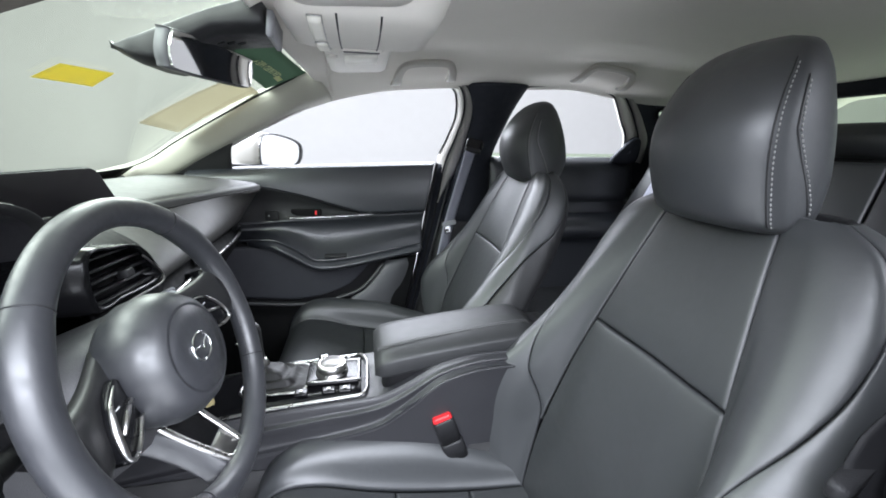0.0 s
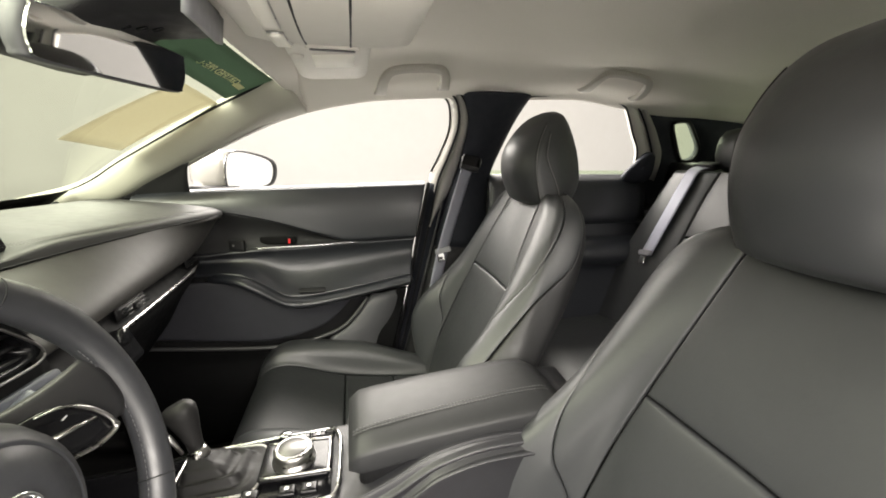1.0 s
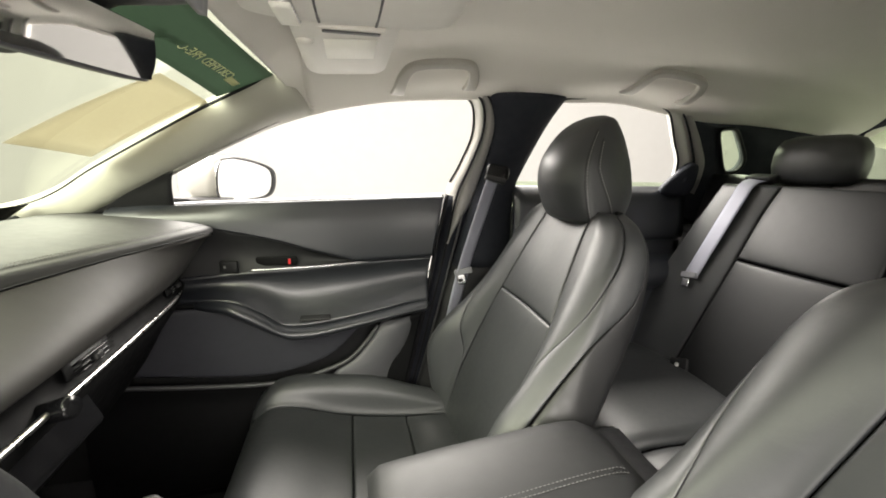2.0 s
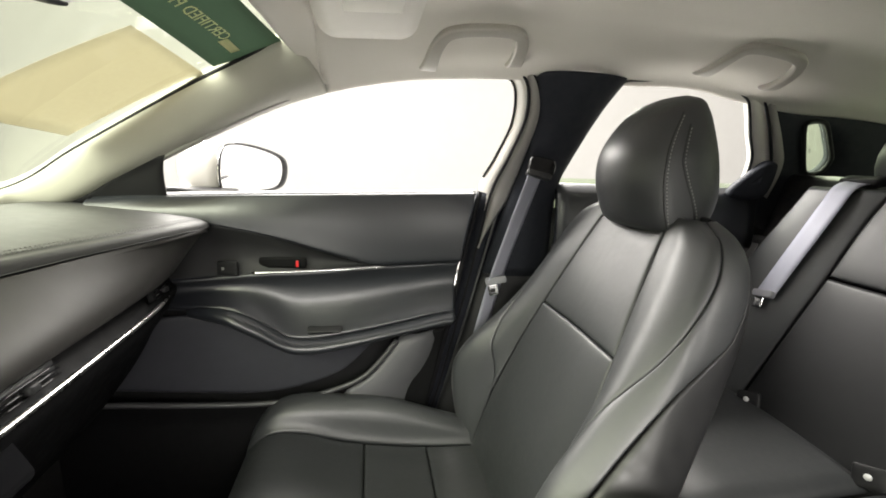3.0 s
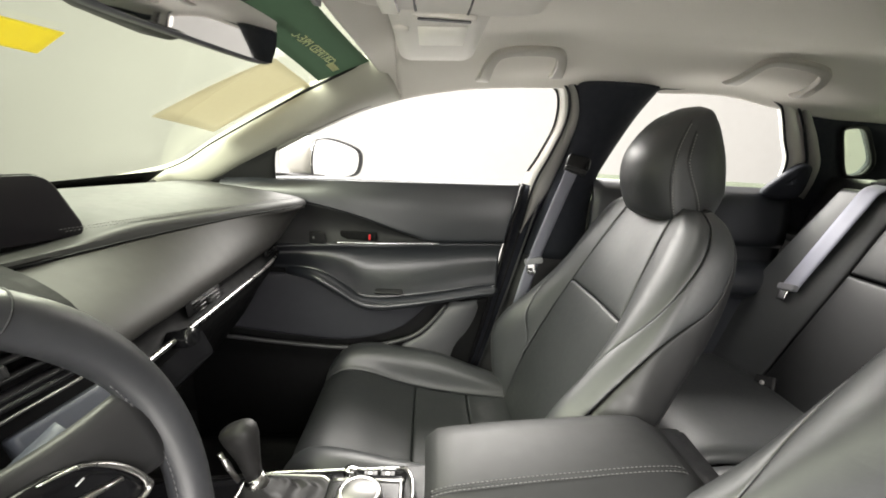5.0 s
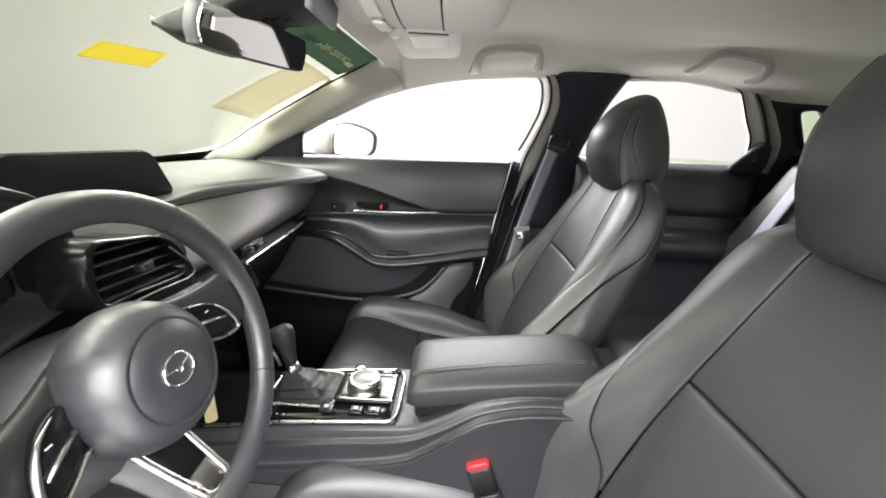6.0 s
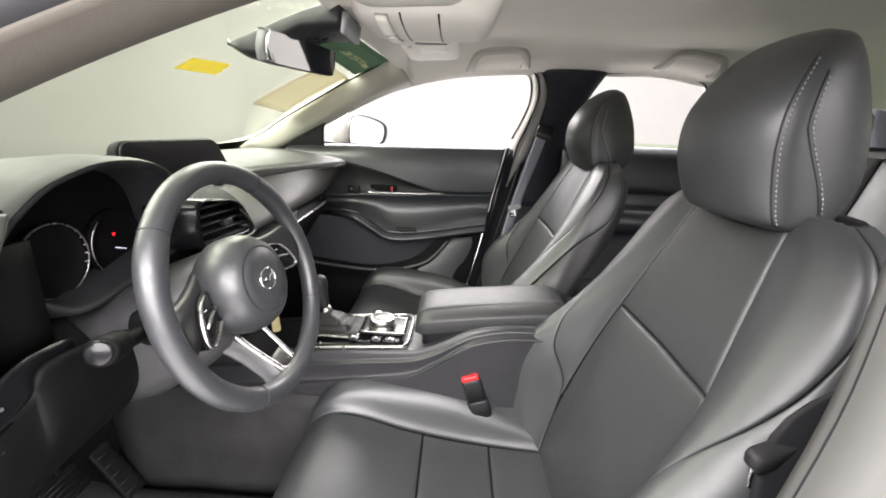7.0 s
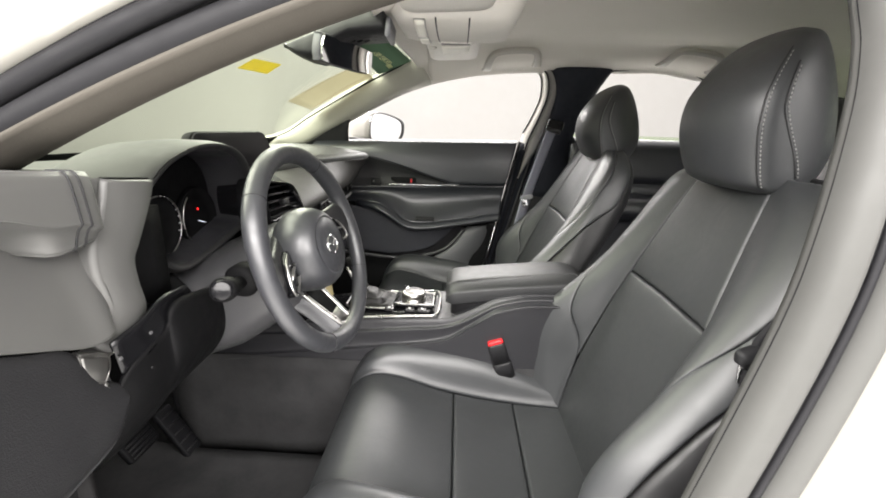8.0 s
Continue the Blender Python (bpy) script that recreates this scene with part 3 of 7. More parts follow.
def b_pillar(sign):
    """Dark upper trim and grey lower trim of the middle pillar."""
    fr = [(0.572, 0.584, 1.262), (0.602, 0.622, 1.19), (0.597, 0.668, 1.1), (0.58, 0.704, 1.0), (0.538, 0.712, 0.84), (0.485, 0.704, 0.66), (0.415, 0.694, 0.42), (0.36, 0.689, 0.26)]
    bk = [(0.778, 0.59, 1.264), (0.746, 0.624, 1.2), (0.715, 0.668, 1.11), (0.692, 0.716, 1.005), (0.69, 0.722, 0.84), (0.67, 0.715, 0.64), (0.66, 0.7, 0.42), (0.66, 0.695, 0.26)]
    rows = []
    for a, b in zip(cr(fr, 16), cr(bk, 16)):
        a, b = np.array(a), np.array(b)
        m = (a + b) / 2 + (0, -0.022, 0)
        rows.append([a + (-0.002, 0.02, 0), a, a * 0.8 + b * 0.2 + (0, -0.015, 0), m, a * 0.2 + b * 0.8 + (0, -0.014, 0), b, b + (0.002, 0.02, 0)])
    rows = np.array(rows) * (1, sign, 1)
    gg = patch(rows, 48, 22)
    if sign < 0:
        gg[..., 0] += 0.02 + 0.06 * np.clip((1.2 - gg[..., 2]) / 0.3, 0, 1.5)
    pil = thing("b_pillar", (0.55, sign * 0.7, 0.2), "middle pillar with dark fabric upper and charcoal lower trim", "pillar", kind="structure")
    cut = 30
    part("upper_trim", plate(gg[:cut], 0.006, flip=sign > 0), PILLAR_DARK, pil)
    part("lower_trim", plate(gg[cut - 1:] + (0, -0.003 * sign, 0), 0.006, flip=sign > 0), PLASTIC, pil, "charcoal plastic lower trim")
    return pil


b_pillar(1)
b_pillar(-1)


def side_frame(sign):
    """Door frame band and seals round the front door opening."""
    pts = [(x, *rail(x)) for x in (-0.26, -0.154, -0.055, 0.044, 0.14, 0.24, 0.343, 0.453)] + [(0.505, 0.588, 1.252), (0.537, 0.604, 1.226), (0.543, 0.637, 1.165), (0.52, 0.676, 1.088), (0.494, 0.714, 0.998), (0.462, 0.718, 0.84), (0.425, 0.708, 0.64), (0.372, 0.7, 0.42), (0.31, 0.695, 0.25)]
    return cr(np.array(pts) * (1, sign, 1), 90)


# passenger side: door frame (pale) and seal
fr = side_frame(1)
door_frame = thing("door_frame", (0.3, 0.7, 0.25), "pale grey door frame and black rubber seal round the passenger door", "door frame", kind="structure")
fr = fr[:46]
band = np.array([fr + (0.0, 0.012, 0.0), fr + (0.006, 0.004, 0.002), fr + (0.016, -0.004, 0.004), fr + (0.021, 0.004, 0.004)])
part("frame_band", plate(patch(band.transpose(1, 0, 2), 60, 8), 0.004), FRAME_GREY, door_frame)
W_ = cr([(0.44, 0.576, 1.249), (0.503, 0.588, 1.252), (0.533, 0.603, 1.227), (0.541, 0.636, 1.16), (0.519, 0.674, 1.084), (0.488, 0.713, 0.998), (0.462, 0.718, 0.84), (0.425, 0.708, 0.66), (0.368, 0.7, 0.42), (0.31, 0.695, 0.25)], 80)
D_ = cr([(0.44, 0.571, 1.257), (0.522, 0.585, 1.258), (0.557, 0.602, 1.23), (0.569, 0.634, 1.168), (0.549, 0.674, 1.083), (0.521, 0.713, 0.992), (0.492, 0.718, 0.84), (0.45, 0.708, 0.66), (0.39, 0.7, 0.42), (0.33, 0.695, 0.25)], 80)
P_ = cr([(0.44, 0.565, 1.264), (0.54, 0.58, 1.264), (0.582, 0.6, 1.235), (0.604, 0.63, 1.175), (0.595, 0.676, 1.083), (0.576, 0.71, 0.992), (0.536, 0.72, 0.84), (0.486, 0.712, 0.66), (0.418, 0.702, 0.42), (0.36, 0.697, 0.25)], 80)
fade = lambda p, z0, z1: np.clip((p[:, 2:] - z0) / (z1 - z0), 0, 1)
V_ = D_ + (W_ - D_) * fade(W_, 0.93, 1.01)
end = int((W_[:, 2] > 0.93).sum())
part("pale_band", plate(np.stack([V_ + (0.01, 0.045, 0), V_ + (0.008, 0.03, 0), V_ * 0.5 + D_ * 0.5 + (0.004, 0.014, 0), D_ + (0, 0.002, 0)], axis=1)[:end], 0.004), FRAME_PALE, door_frame, "pale grey painted frame")
Q_ = D_ + (P_ - D_) * fade(P_, 0.84, 0.98)
end = int((P_[:, 2] > 0.84).sum())
part("grey_band", plate(np.stack([D_ + (0.002, 0.003, 0), D_ * 0.7 + Q_ * 0.3 + (0, -0.006, 0), D_ * 0.3 + Q_ * 0.7 + (0, -0.007, 0), Q_ + (0, 0.004, 0)], axis=1)[:end], 0.004), FRAME_GREY, door_frame, "broad grey rubber seal")
start = int((W_[:, 2] > 1.0).sum())
part("dark_jamb", plate(np.stack([W_ + (0.008, 0.034, 0), W_ * 0.5 + D_ * 0.5 + (0.002, 0.014, 0), D_ + (0, 0.006, 0), P_ + (0, 0.008, 0)], axis=1)[start:], 0.004), PILLAR_DARK, door_frame, "dark door jamb below the sill")
part("jamb_line", tube((D_ * 0.4 + P_ * 0.6)[start:] + (0, -0.001, 0), 0.0035, 6), GREY_PLASTIC, door_frame, "charcoal seal lip")
part("dark_line", tube(D_ + (0.0, -0.002, 0), 0.0034, 6), RUBBER, door_frame, "black rubber line")
part("window_lip", tube(W_[6:42] + (0.006, 0.029, 0), 0.0026, 6), RUBBER, door_frame, "thin black window lip")
part("edge_line", tube(P_[4:] + (-0.002, -0.003, 0), 0.003, 6), RUBBER, door_frame, "black rubber line")
part("pale_seal", tube(fr + (0.002, -0.003, 0.004), 0.0045, 8), PILLAR, door_frame, "pale seal lip")

# driver side, open doorway: seal, black where shaded, painted body outside it
fr = cr(np.array([tuple(opening(x)) for x in (-0.42, -0.32, -0.22, -0.12, -0.02, 0.08, 0.16)] + [(0.25, -0.605, 1.194), (0.34, -0.603, 1.214), (0.44, -0.602, 1.227), (0.515, -0.604, 1.228), (0.553, -0.615, 1.203), (0.56, -0.64, 1.145), (0.553, -0.66, 1.112), (0.542, -0.68, 1.067), (0.526, -0.7, 0.985), (0.512, -0.707, 0.9), (0.475, -0.71, 0.73), (0.44, -0.705, 0.55), (0.385, -0.7, 0.38), (0.32, -0.695, 0.25)]), 90)
doorway = thing("doorway", (0.3, -0.72, 0.25), "open driver doorway with rubber seals and white painted body edge", "doorway", kind="structure")
nr = len(fr)
mid_x, mid_z = 0.15, 0.85
out = fr - (mid_x, 0, mid_z)
out[:, 1] = 0
out /= np.linalg.norm(out, axis=1, keepdims=True)
part("door_seal", tube((fr + out * 0.018 + (0, -0.01, 0))[:46], 0.0142, 14), RUBBER, doorway, "soft rubber door seal, black for the shade on it")
part("outer_seal", tube((fr + out * 0.0425 + (0, -0.016, 0))[:46], 0.0098, 12), RUBBER, doorway, "second rubber lip, black for the shade on it")
# behind the seat the seal is broad, greyer for light, second lip beyond a dark line
broad = lambda prof: np.array([[fr[i] + out[i] * a + (0, b, 0) for a, b in prof] for i in range(45, nr)])
part("door_seal", plate(patch(broad(((0.0, 0.012), (0.002, -0.004), (0.009, -0.014), (0.02, -0.0165), (0.03, -0.015), (0.035, -0.004))), 60, 20), 0.003), GREY_SEAL, doorway, "broad soft door seal, paler grey for the light on it")
part("seal_line", tube((fr + out * 0.0375 + (0, -0.013, 0))[45:], 0.0034, 8), RUBBER, doorway, "dark groove line")
part("outer_seal", plate(patch(broad(((0.039, -0.006), (0.043, -0.019), (0.051, -0.025), (0.06, -0.024), (0.066, -0.012))), 60, 16), 0.003), GREY_SEAL, doorway, "second rubber lip, paler grey for the light on it")
ch = np.array([[fr[i] + out[i] * a + (0, b, 0) for a, b in ((0.0, 0.004), (0.03, -0.01), (0.04, -0.014), (0.054, -0.018))] for i in range(nr)])
part("seal_channel", plate(patch(ch, nr, 8), 0.004), RUBBER, doorway)
pt = np.array([[fr[i] + out[i] * a + (0, b, 0) for a, b in ((0.052 + e, -0.014), (0.062 + e, -0.028), (0.088 + e, -0.034), (0.114 + e, -0.05), (0.154 + e, -0.09), (0.214 + e, -0.11), (0.314 + e, -0.12))] for i, e in ((i, 0.012 * min(1.0, max(0.0, (i - 40) / 10))) for i in range(nr))])
part("painted_body", plate(patch(pt, nr, 20), 0.004), PAINT, doorway, "glossy white painted body edge")

# ================================================================ front seats
# backrest by height: z, front face x, half width of the insert, half width of the seat, bolster depth, seat thickness
BACK = [(0.40, 0.500, 0.150, 0.225, 0.03, 0.07), (0.46, 0.512, 0.160, 0.262, 0.068, 0.06), (0.54, 0.530, 0.163, 0.288, 0.1, 0.065), (0.60, 0.547, 0.160, 0.293, 0.116, 0.07), (0.655, 0.564, 0.154, 0.286, 0.104, 0.08), (0.71, 0.581, 0.146, 0.268, 0.072, 0.098),
        (0.78, 0.604, 0.132, 0.246, 0.04, 0.118), (0.86, 0.632, 0.115, 0.226, 0.02, 0.12), (0.93, 0.658, 0.1, 0.206, 0.01, 0.1), (0.975, 0.676, 0.09, 0.178, 0.006, 0.068), (1.003, 0.69, 0.08, 0.13, 0.0, 0.04)]
SPLIT = 0.785


def back_section(z, ahead=0.0):
    x0, vi, ho, p, th = at(BACK, z)
    x0 -= ahead * np.clip((0.98 - z) / 0.54, 0, 1.2)
    p = max(p - 0.75 * ahead * np.clip((0.98 - z) / 0.54, 0, 1.2), 0.002)
    w = ho - vi
    return np.array([(x0 + 0.004, 0), (x0 + 0.002, vi * 0.5), (x0 - 0.002, vi), (x0 - p * 0.62, vi + w * 0.26), (x0 - p, vi + w * 0.52), (x0 - p * 0.8 + 0.004, vi + w * 0.8), (x0 - p * 0.1 + th * 0.1, ho),
                     (x0 + th * 0.45, ho + 0.002), (x0 + th * 0.72, ho - 0.006), (x0 + th * 0.93, ho - 0.035), (x0 + th, ho * 0.5), (x0 + th + 0.005, 0)])


def upright(z, a, ahead=0.0):
    """Point of the right half of the backrest: a runs 0 (middle of the face) to 11 (middle of the back)."""
    c = back_section(z, ahead)
    i = min(int(a), 10)
    f = a - i
    e = lambda k: c[k] if 0 <= k <= 11 else (c[1] * (1, -1) if k < 0 else c[10] * (1, -1))
    p0, p1, p2, p3 = e(i - 1), e(i), e(i + 1), e(i + 2)
    q = 0.5 * (2 * p1 + (p2 - p0) * f + (2 * p0 - 5 * p1 + 4 * p2 - p3) * f * f + (3 * p1 - p0 - 3 * p2 + p3) * f ** 3)
    return np.array((q[0], q[1], z))


# cushion by length: x, insert z, insert half width, half width, bolster rise, crest share
CUSH = [(0.012, 0.42, 0.145, 0.195, 0.004), (0.03, 0.47, 0.148, 0.232, 0.016), (0.07, 0.498, 0.150, 0.25, 0.034), (0.13, 0.492, 0.156, 0.262, 0.052), (0.22, 0.46, 0.163, 0.268, 0.074), (0.32, 0.438, 0.166, 0.268, 0.08), (0.42, 0.43, 0.162, 0.258, 0.056), (0.53, 0.43, 0.155, 0.245, 0.02)]


def flat(x, a):
    """Point of the right half of the cushion: a runs 0 (middle) to 9 (foot of the side)."""
    z, vi, ho, r = at(CUSH, x)
    w = ho - vi
    c = np.array([(0, z), (vi * 0.5, z), (vi, z + 0.002), (vi + w * 0.25, z + r * 0.75), (vi + w * 0.52, z + r), (vi + w * 0.82, z + r * 0.72), (ho, z + r * 0.2 - 0.02), (ho + 0.004, z - 0.07), (ho, z - 0.13), (ho - 0.015, z - 0.17)])
    i = min(int(a), 8)
    f = a - i
    e = lambda k: c[min(k, 9)] if k >= 0 else c[1] * (-1, 1)
    p0, p1, p2, p3 = e(i - 1), e(i), e(i + 1), e(i + 2)
    q = 0.5 * (2 * p1 + (p2 - p0) * f + (2 * p0 - 5 * p1 + 4 * p2 - p3) * f * f + (3 * p1 - p0 - 3 * p2 + p3) * f ** 3)
    return np.array((x, q[0], max(q[1], 0.24)))


# headrest by height: z, front x, rear x, half width
HREST = [(0.974, 0.66, 0.72, 0.076), (0.979, 0.638, 0.74, 0.091), (0.99, 0.618, 0.76, 0.097), (1.03, 0.597, 0.778, 0.099), (1.065, 0.59, 0.776, 0.099), (1.1, 0.594, 0.768, 0.097), (1.128, 0.608, 0.758, 0.092), (1.152, 0.626, 0.747, 0.086), (1.171, 0.645, 0.736, 0.077), (1.186, 0.667, 0.724, 0.062), (1.194, 0.685, 0.71, 0.035)]


def head_half(xf, xb, hw):
    """Right half of a level cut through the headrest: curved face, crisp seam, side running in to the rear."""
    d, k = xb - xf, hw / 0.1
    return np.array([(xf, 0), (xf + 0.027 * d, 0.038 * k), (xf + 0.089 * d, 0.065 * k), (xf + 0.17 * d, 0.084 * k), (xf + 0.24 * d, 0.0935 * k), (xf + 0.325 * d, 0.0985 * k), (xf + 0.5 * d, 0.0985 * k), (xf + 0.67 * d, 0.089 * k), (xf + 0.82 * d, 0.07 * k), (xf + 0.94 * d, 0.045 * k), (xb, 0)])


def head_section(z, n=64):
    xf, xb, hw = at(HREST, z)
    half = head_half(xf, xb, hw)
    full = np.vstack([half, half[-2:0:-1] * (1, -1)])
    p = crc(full, n)
    return np.column_stack([p, np.full(n, z)])


def front_seat(y0, label_side, ahead=0.0):
    """ahead: how far the cushion stands forward; the backrest leans back from it to the same top."""
    sh = np.array((0, y0, 0))

    def back_point(z, a):
        return upright(z, a, ahead)

    def cush_point(x, a):
        return flat(x, a) - (ahead, 0, 0)
    seat = thing("front_seat", (0.3, y0, 0.2), "black leather front car seat with grey stitching" + label_side, "car seat", "front seats")
    # backrest
    lo, hi, mirror = 0.405, 0.985, np.array((1, -1, 1))
    both = lambda z, t: back_point(z, abs(2 * t - 1) * 2) * ((1, 1, 1) if t >= 0.5 else mirror)
    part("lower_insert", pad(surface(lambda s, t: both(lo + s * (SPLIT - lo), t), 44, 40) + sh, 0.004, 0.008, 0.005), LEATHER_INSERT, seat)
    part("upper_insert", pad(surface(lambda s, t: both(SPLIT + s * (hi - SPLIT), t), 34, 36) + sh, 0.004, 0.008, 0.005), LEATHER_INSERT, seat)
    for sg in (1, -1):
        m = np.array((1, sg, 1))
        fl = sg > 0
        a1 = lambda z: at([(0.4, 2.02), (0.57, 2.05), (0.62, 2.35), (0.68, 3.05), (0.73, 3.7), (0.78, 4.45), (0.82, 5.1), (0.87, 5.75), (0.93, 6.25), (1.0, 6.4)], z)
        a2 = lambda z: at([(0.4, 4.6), (0.55, 4.95), (0.62, 5.05), (0.67, 5.15), (0.72, 5.35), (0.77, 5.8), (0.82, 6.6), (0.86, 7.5), (0.93, 8.0), (1.0, 8.0)], z)
        zb, zs = (lambda q: 0.572 + q * 0.428), (lambda q: lo + q * (1.0 - lo))
        part("bolster", pad(surface(lambda q, t: back_point(zb(q), 2 + (a1(zb(q)) - 2) * t) * m, 64, 30) + sh, 0.003, 0.004, 0.003, sides=(0, 1, 1, 1), flip=not fl), LEATHER, seat)
        part("side_panel", pad(surface(lambda q, t: back_point(zs(q), a1(zs(q)) + (a2(zs(q)) - a1(zs(q))) * t) * m, 80, 30) + sh, 0.002, 0.004, 0.003, flip=not fl), LEATHER, seat)
        part("side_shell", pad(surface(lambda q, t: back_point(zs(q), a2(zs(q)) + (8.5 - a2(zs(q))) * t) * m, 60, 22) + sh, 0.001, 0.008, 0.006, flip=not fl), SHELL, seat, "dark vinyl seat side")

        def proud(z, a):
            """A point just above the leather, for thread."""
            p, u, v = back_point(z, a), back_point(z + 0.004, a), back_point(z, a + 0.05)
            n = np.cross(v - p, u - p)
            return (p + n / np.linalg.norm(n) * 0.0036) * m
        for edge_a, d, z0, z1 in ((a1, 0.14, 0.63, 0.97), (a1, -0.1, 0.78, 0.97), (a2, -0.13, 0.45, 0.83)):
            line = np.array([proud(z, edge_a(z) + d) for z in np.linspace(z0, z1, 160)]) + sh
            part("stitching", stitches(line), THREAD_SEAT, seat, "grey stitching")
    sec = [np.vstack([[back_point(z, a) for a in np.linspace(8.2, 11, 14)], [back_point(z, a) * mirror for a in np.linspace(11, 8.2, 14)[1:]]]) for z in np.linspace(0.36, 1.0, 30)]
    part("back_shell", plate(np.array(sec) + sh, 0.006), SHELL, seat, "dark vinyl seat back")
    top = np.array([[np.array(((0.672 + 0.05 * t + 0.014 * k), (2 * t2 - 1) * 0.125, 0.985 + 0.02 * math.sin(math.pi * t) * (1 - (2 * t2 - 1) ** 2))) for t2 in np.linspace(0, 1, 16)] for k, t in ((i / 11, i / 11) for i in range(12))])
    part("top_cover", pad(top + sh, 0.004, 0.012, 0.006), LEATHER, seat)
    # headrest
    hs = sh + np.array((0.005 + 0.42 * ahead, -0.004, -0.18 * ahead))
    head = part("headrest", loft([q + hs for q in [head_section(z) for z in np.interp(np.linspace(0, 1, 40), np.linspace(0, 1, len(HREST)), [r[0] for r in HREST])]]), LEATHER, seat, "rounded black leather headrest")
    for sg in (1, -1):
        for high, low, z0, z1, threads in ((3.95, 3.9, 0.985, 1.16, True), (3.72, 3.67, 0.985, 1.165, False), (5.2, 6.15, 1.0, 1.14, True), (5.08, 6.03, 1.0, 1.145, False)):
            line = []
            for z in np.linspace(z0, z1, 60):
                h = head_half(*at(HREST, z))
                share = low + (high - low) * min(1.0, (z - z0) / 0.09)
                i, f = int(share), share - int(share)
                u, v = h[i] * (1 - f) + h[i + 1] * f
                line.append((u - 0.0009, sg * (v + 0.0012), z))
            if threads:
                part("stitching", stitches(np.array(line) + hs, 0.0056, 0.0034, 0.0009), THREAD, head, "grey stitching")
                continue
            part("seam", tube(np.array(line) + hs + np.array((-0.0004, -0.0006 * sg, 0)), 0.0011, 5), SHELL, head, "dark sewn seam")
    for v in (-0.06, 0.06):
        part("headrest_post", tube([(0.7, y0 + v, 0.93), (0.7, y0 + v, 1.0)], 0.006, 10), CHROME, seat, "chrome headrest post")
    # cushion
    cboth = lambda x, t: cush_point(x, abs(2 * t - 1) * 2) * ((1, 1, 1) if t >= 0.5 else mirror)
    cuts = [0.012, 0.262, 0.4, 0.53]
    for a, b in zip(cuts, cuts[1:]):
        part("cushion_insert", pad(surface(lambda s, t: cboth(a + s * (b - a), t), 30, 36) + sh, 0.004, 0.008, 0.005), LEATHER_INSERT, seat)
    for sg in (1, -1):
        m = np.array((1, sg, 1))
        part("cushion_bolster", pad(surface(lambda s, t: cush_point(0.012 + s * 0.515, 2 + 3.9 * t) * m, 50, 26) + sh, 0.004, 0.008, 0.0045, flip=sg < 0), LEATHER, seat)
        part("cushion_side", pad(surface(lambda s, t: cush_point(0.012 + s * 0.515, 5.9 + 3.1 * t) * m, 40, 16) + sh, 0.001, 0.008, 0.006, flip=sg < 0), SHELL, seat, "dark vinyl cushion side")
    fr = np.array([[cush_point(0.012, a) * ((1, 1, 1) if s > 0 else mirror) * (1, 1 - 0.06 * k, 1) + (-0.018 * math.sin(k * 2.2), 0, -0.19 * k) for a, s in [(q, -1) for q in np.linspace(5.5, 0, 12)] + [(q, 1) for q in np.linspace(0, 5.5, 12)[1:]]] for k in np.linspace(0, 1, 10)])
    fr[:, :, 2] = np.maximum(fr[:, :, 2], 0.24)
    part("cushion_front", plate(fr + sh, 0.006), LEATHER_INSERT, seat)
    part("seat_base", block((0.42, 0.44, 0.1), (0.29 - ahead, y0, 0.285), 0.03), PLASTIC, seat, "black plastic seat base")
    for v in (-0.19, 0.19):
        part("seat_rail", block((0.5, 0.03, 0.035), (0.25, y0 + v, 0.238), 0.004), PLASTIC, seat, "dark metal floor rail")
    return seat


front_seat(-0.347, ", driver side")
front_seat(0.357, ", passenger side", 0.05)


# ================================================================ passenger door
def lay(x, z, h):
    """Point on the door at x, z, standing h metres proud into the cabin."""
    return (x, belt(x) - 0.012 * max(0.0, 1.0 - z) - h, z)


def strip(lower, upper, h, nu=40, nv=16, x0=None, x1=None):
    """A panel between two height curves over x; h(s, t) is how proud it stands."""
    a, b = max(lower[0][0], upper[0][0]), min(lower[-1][0], upper[-1][0])
    a, b = (a if x0 is None else x0), (b if x1 is None else x1)

    def f(s, t):
        x = a + s * (b - a)
        z0, z1 = at(lower, x), at(upper, x)
        return lay(x, z0 + t * (z1 - z0), h(s, t))
    return surface(f, nu, nv)


XR = 0.48
SILL = [(-0.3, 0.975), (-0.175, 0.983), (0.15, 0.991), (0.6, 1.0)]
SWOOSH = [(-0.33, 0.96), (-0.25, 0.951), (-0.165, 0.94), (-0.065, 0.92), (0.043, 0.892), (0.133, 0.862), (0.22, 0.836), (0.262, 0.826), (0.6, 0.828)]
CREASE = [(-0.33, 0.80), (-0.1, 0.808), (0.0, 0.813), (0.12, 0.815), (0.262, 0.819), (0.6, 0.822)]
ARM_TOP = [(-0.33, 0.765), (-0.14, 0.762), (-0.05, 0.755), (0.01, 0.722), (0.055, 0.69), (0.1, 0.68), (0.14, 0.679), (0.2, 0.684), (0.26, 0.691), (0.34, 0.703), (0.4, 0.713), (0.6, 0.73)]
ARM_LOW = [(-0.33, 0.73), (-0.14, 0.735), (-0.06, 0.725), (-0.012, 0.697), (0.066, 0.652), (0.1, 0.646), (0.14, 0.646), (0.2, 0.653), (0.28, 0.666), (0.38, 0.68), (0.6, 0.7)]
POCKET = [(-0.4, 0.585), (-0.29, 0.574), (-0.13, 0.55), (-0.012, 0.534), (0.06, 0.533), (0.134, 0.543), (0.208, 0.568), (0.258, 0.616), (0.282, 0.648), (0.31, 0.664), (0.6, 0.69)]
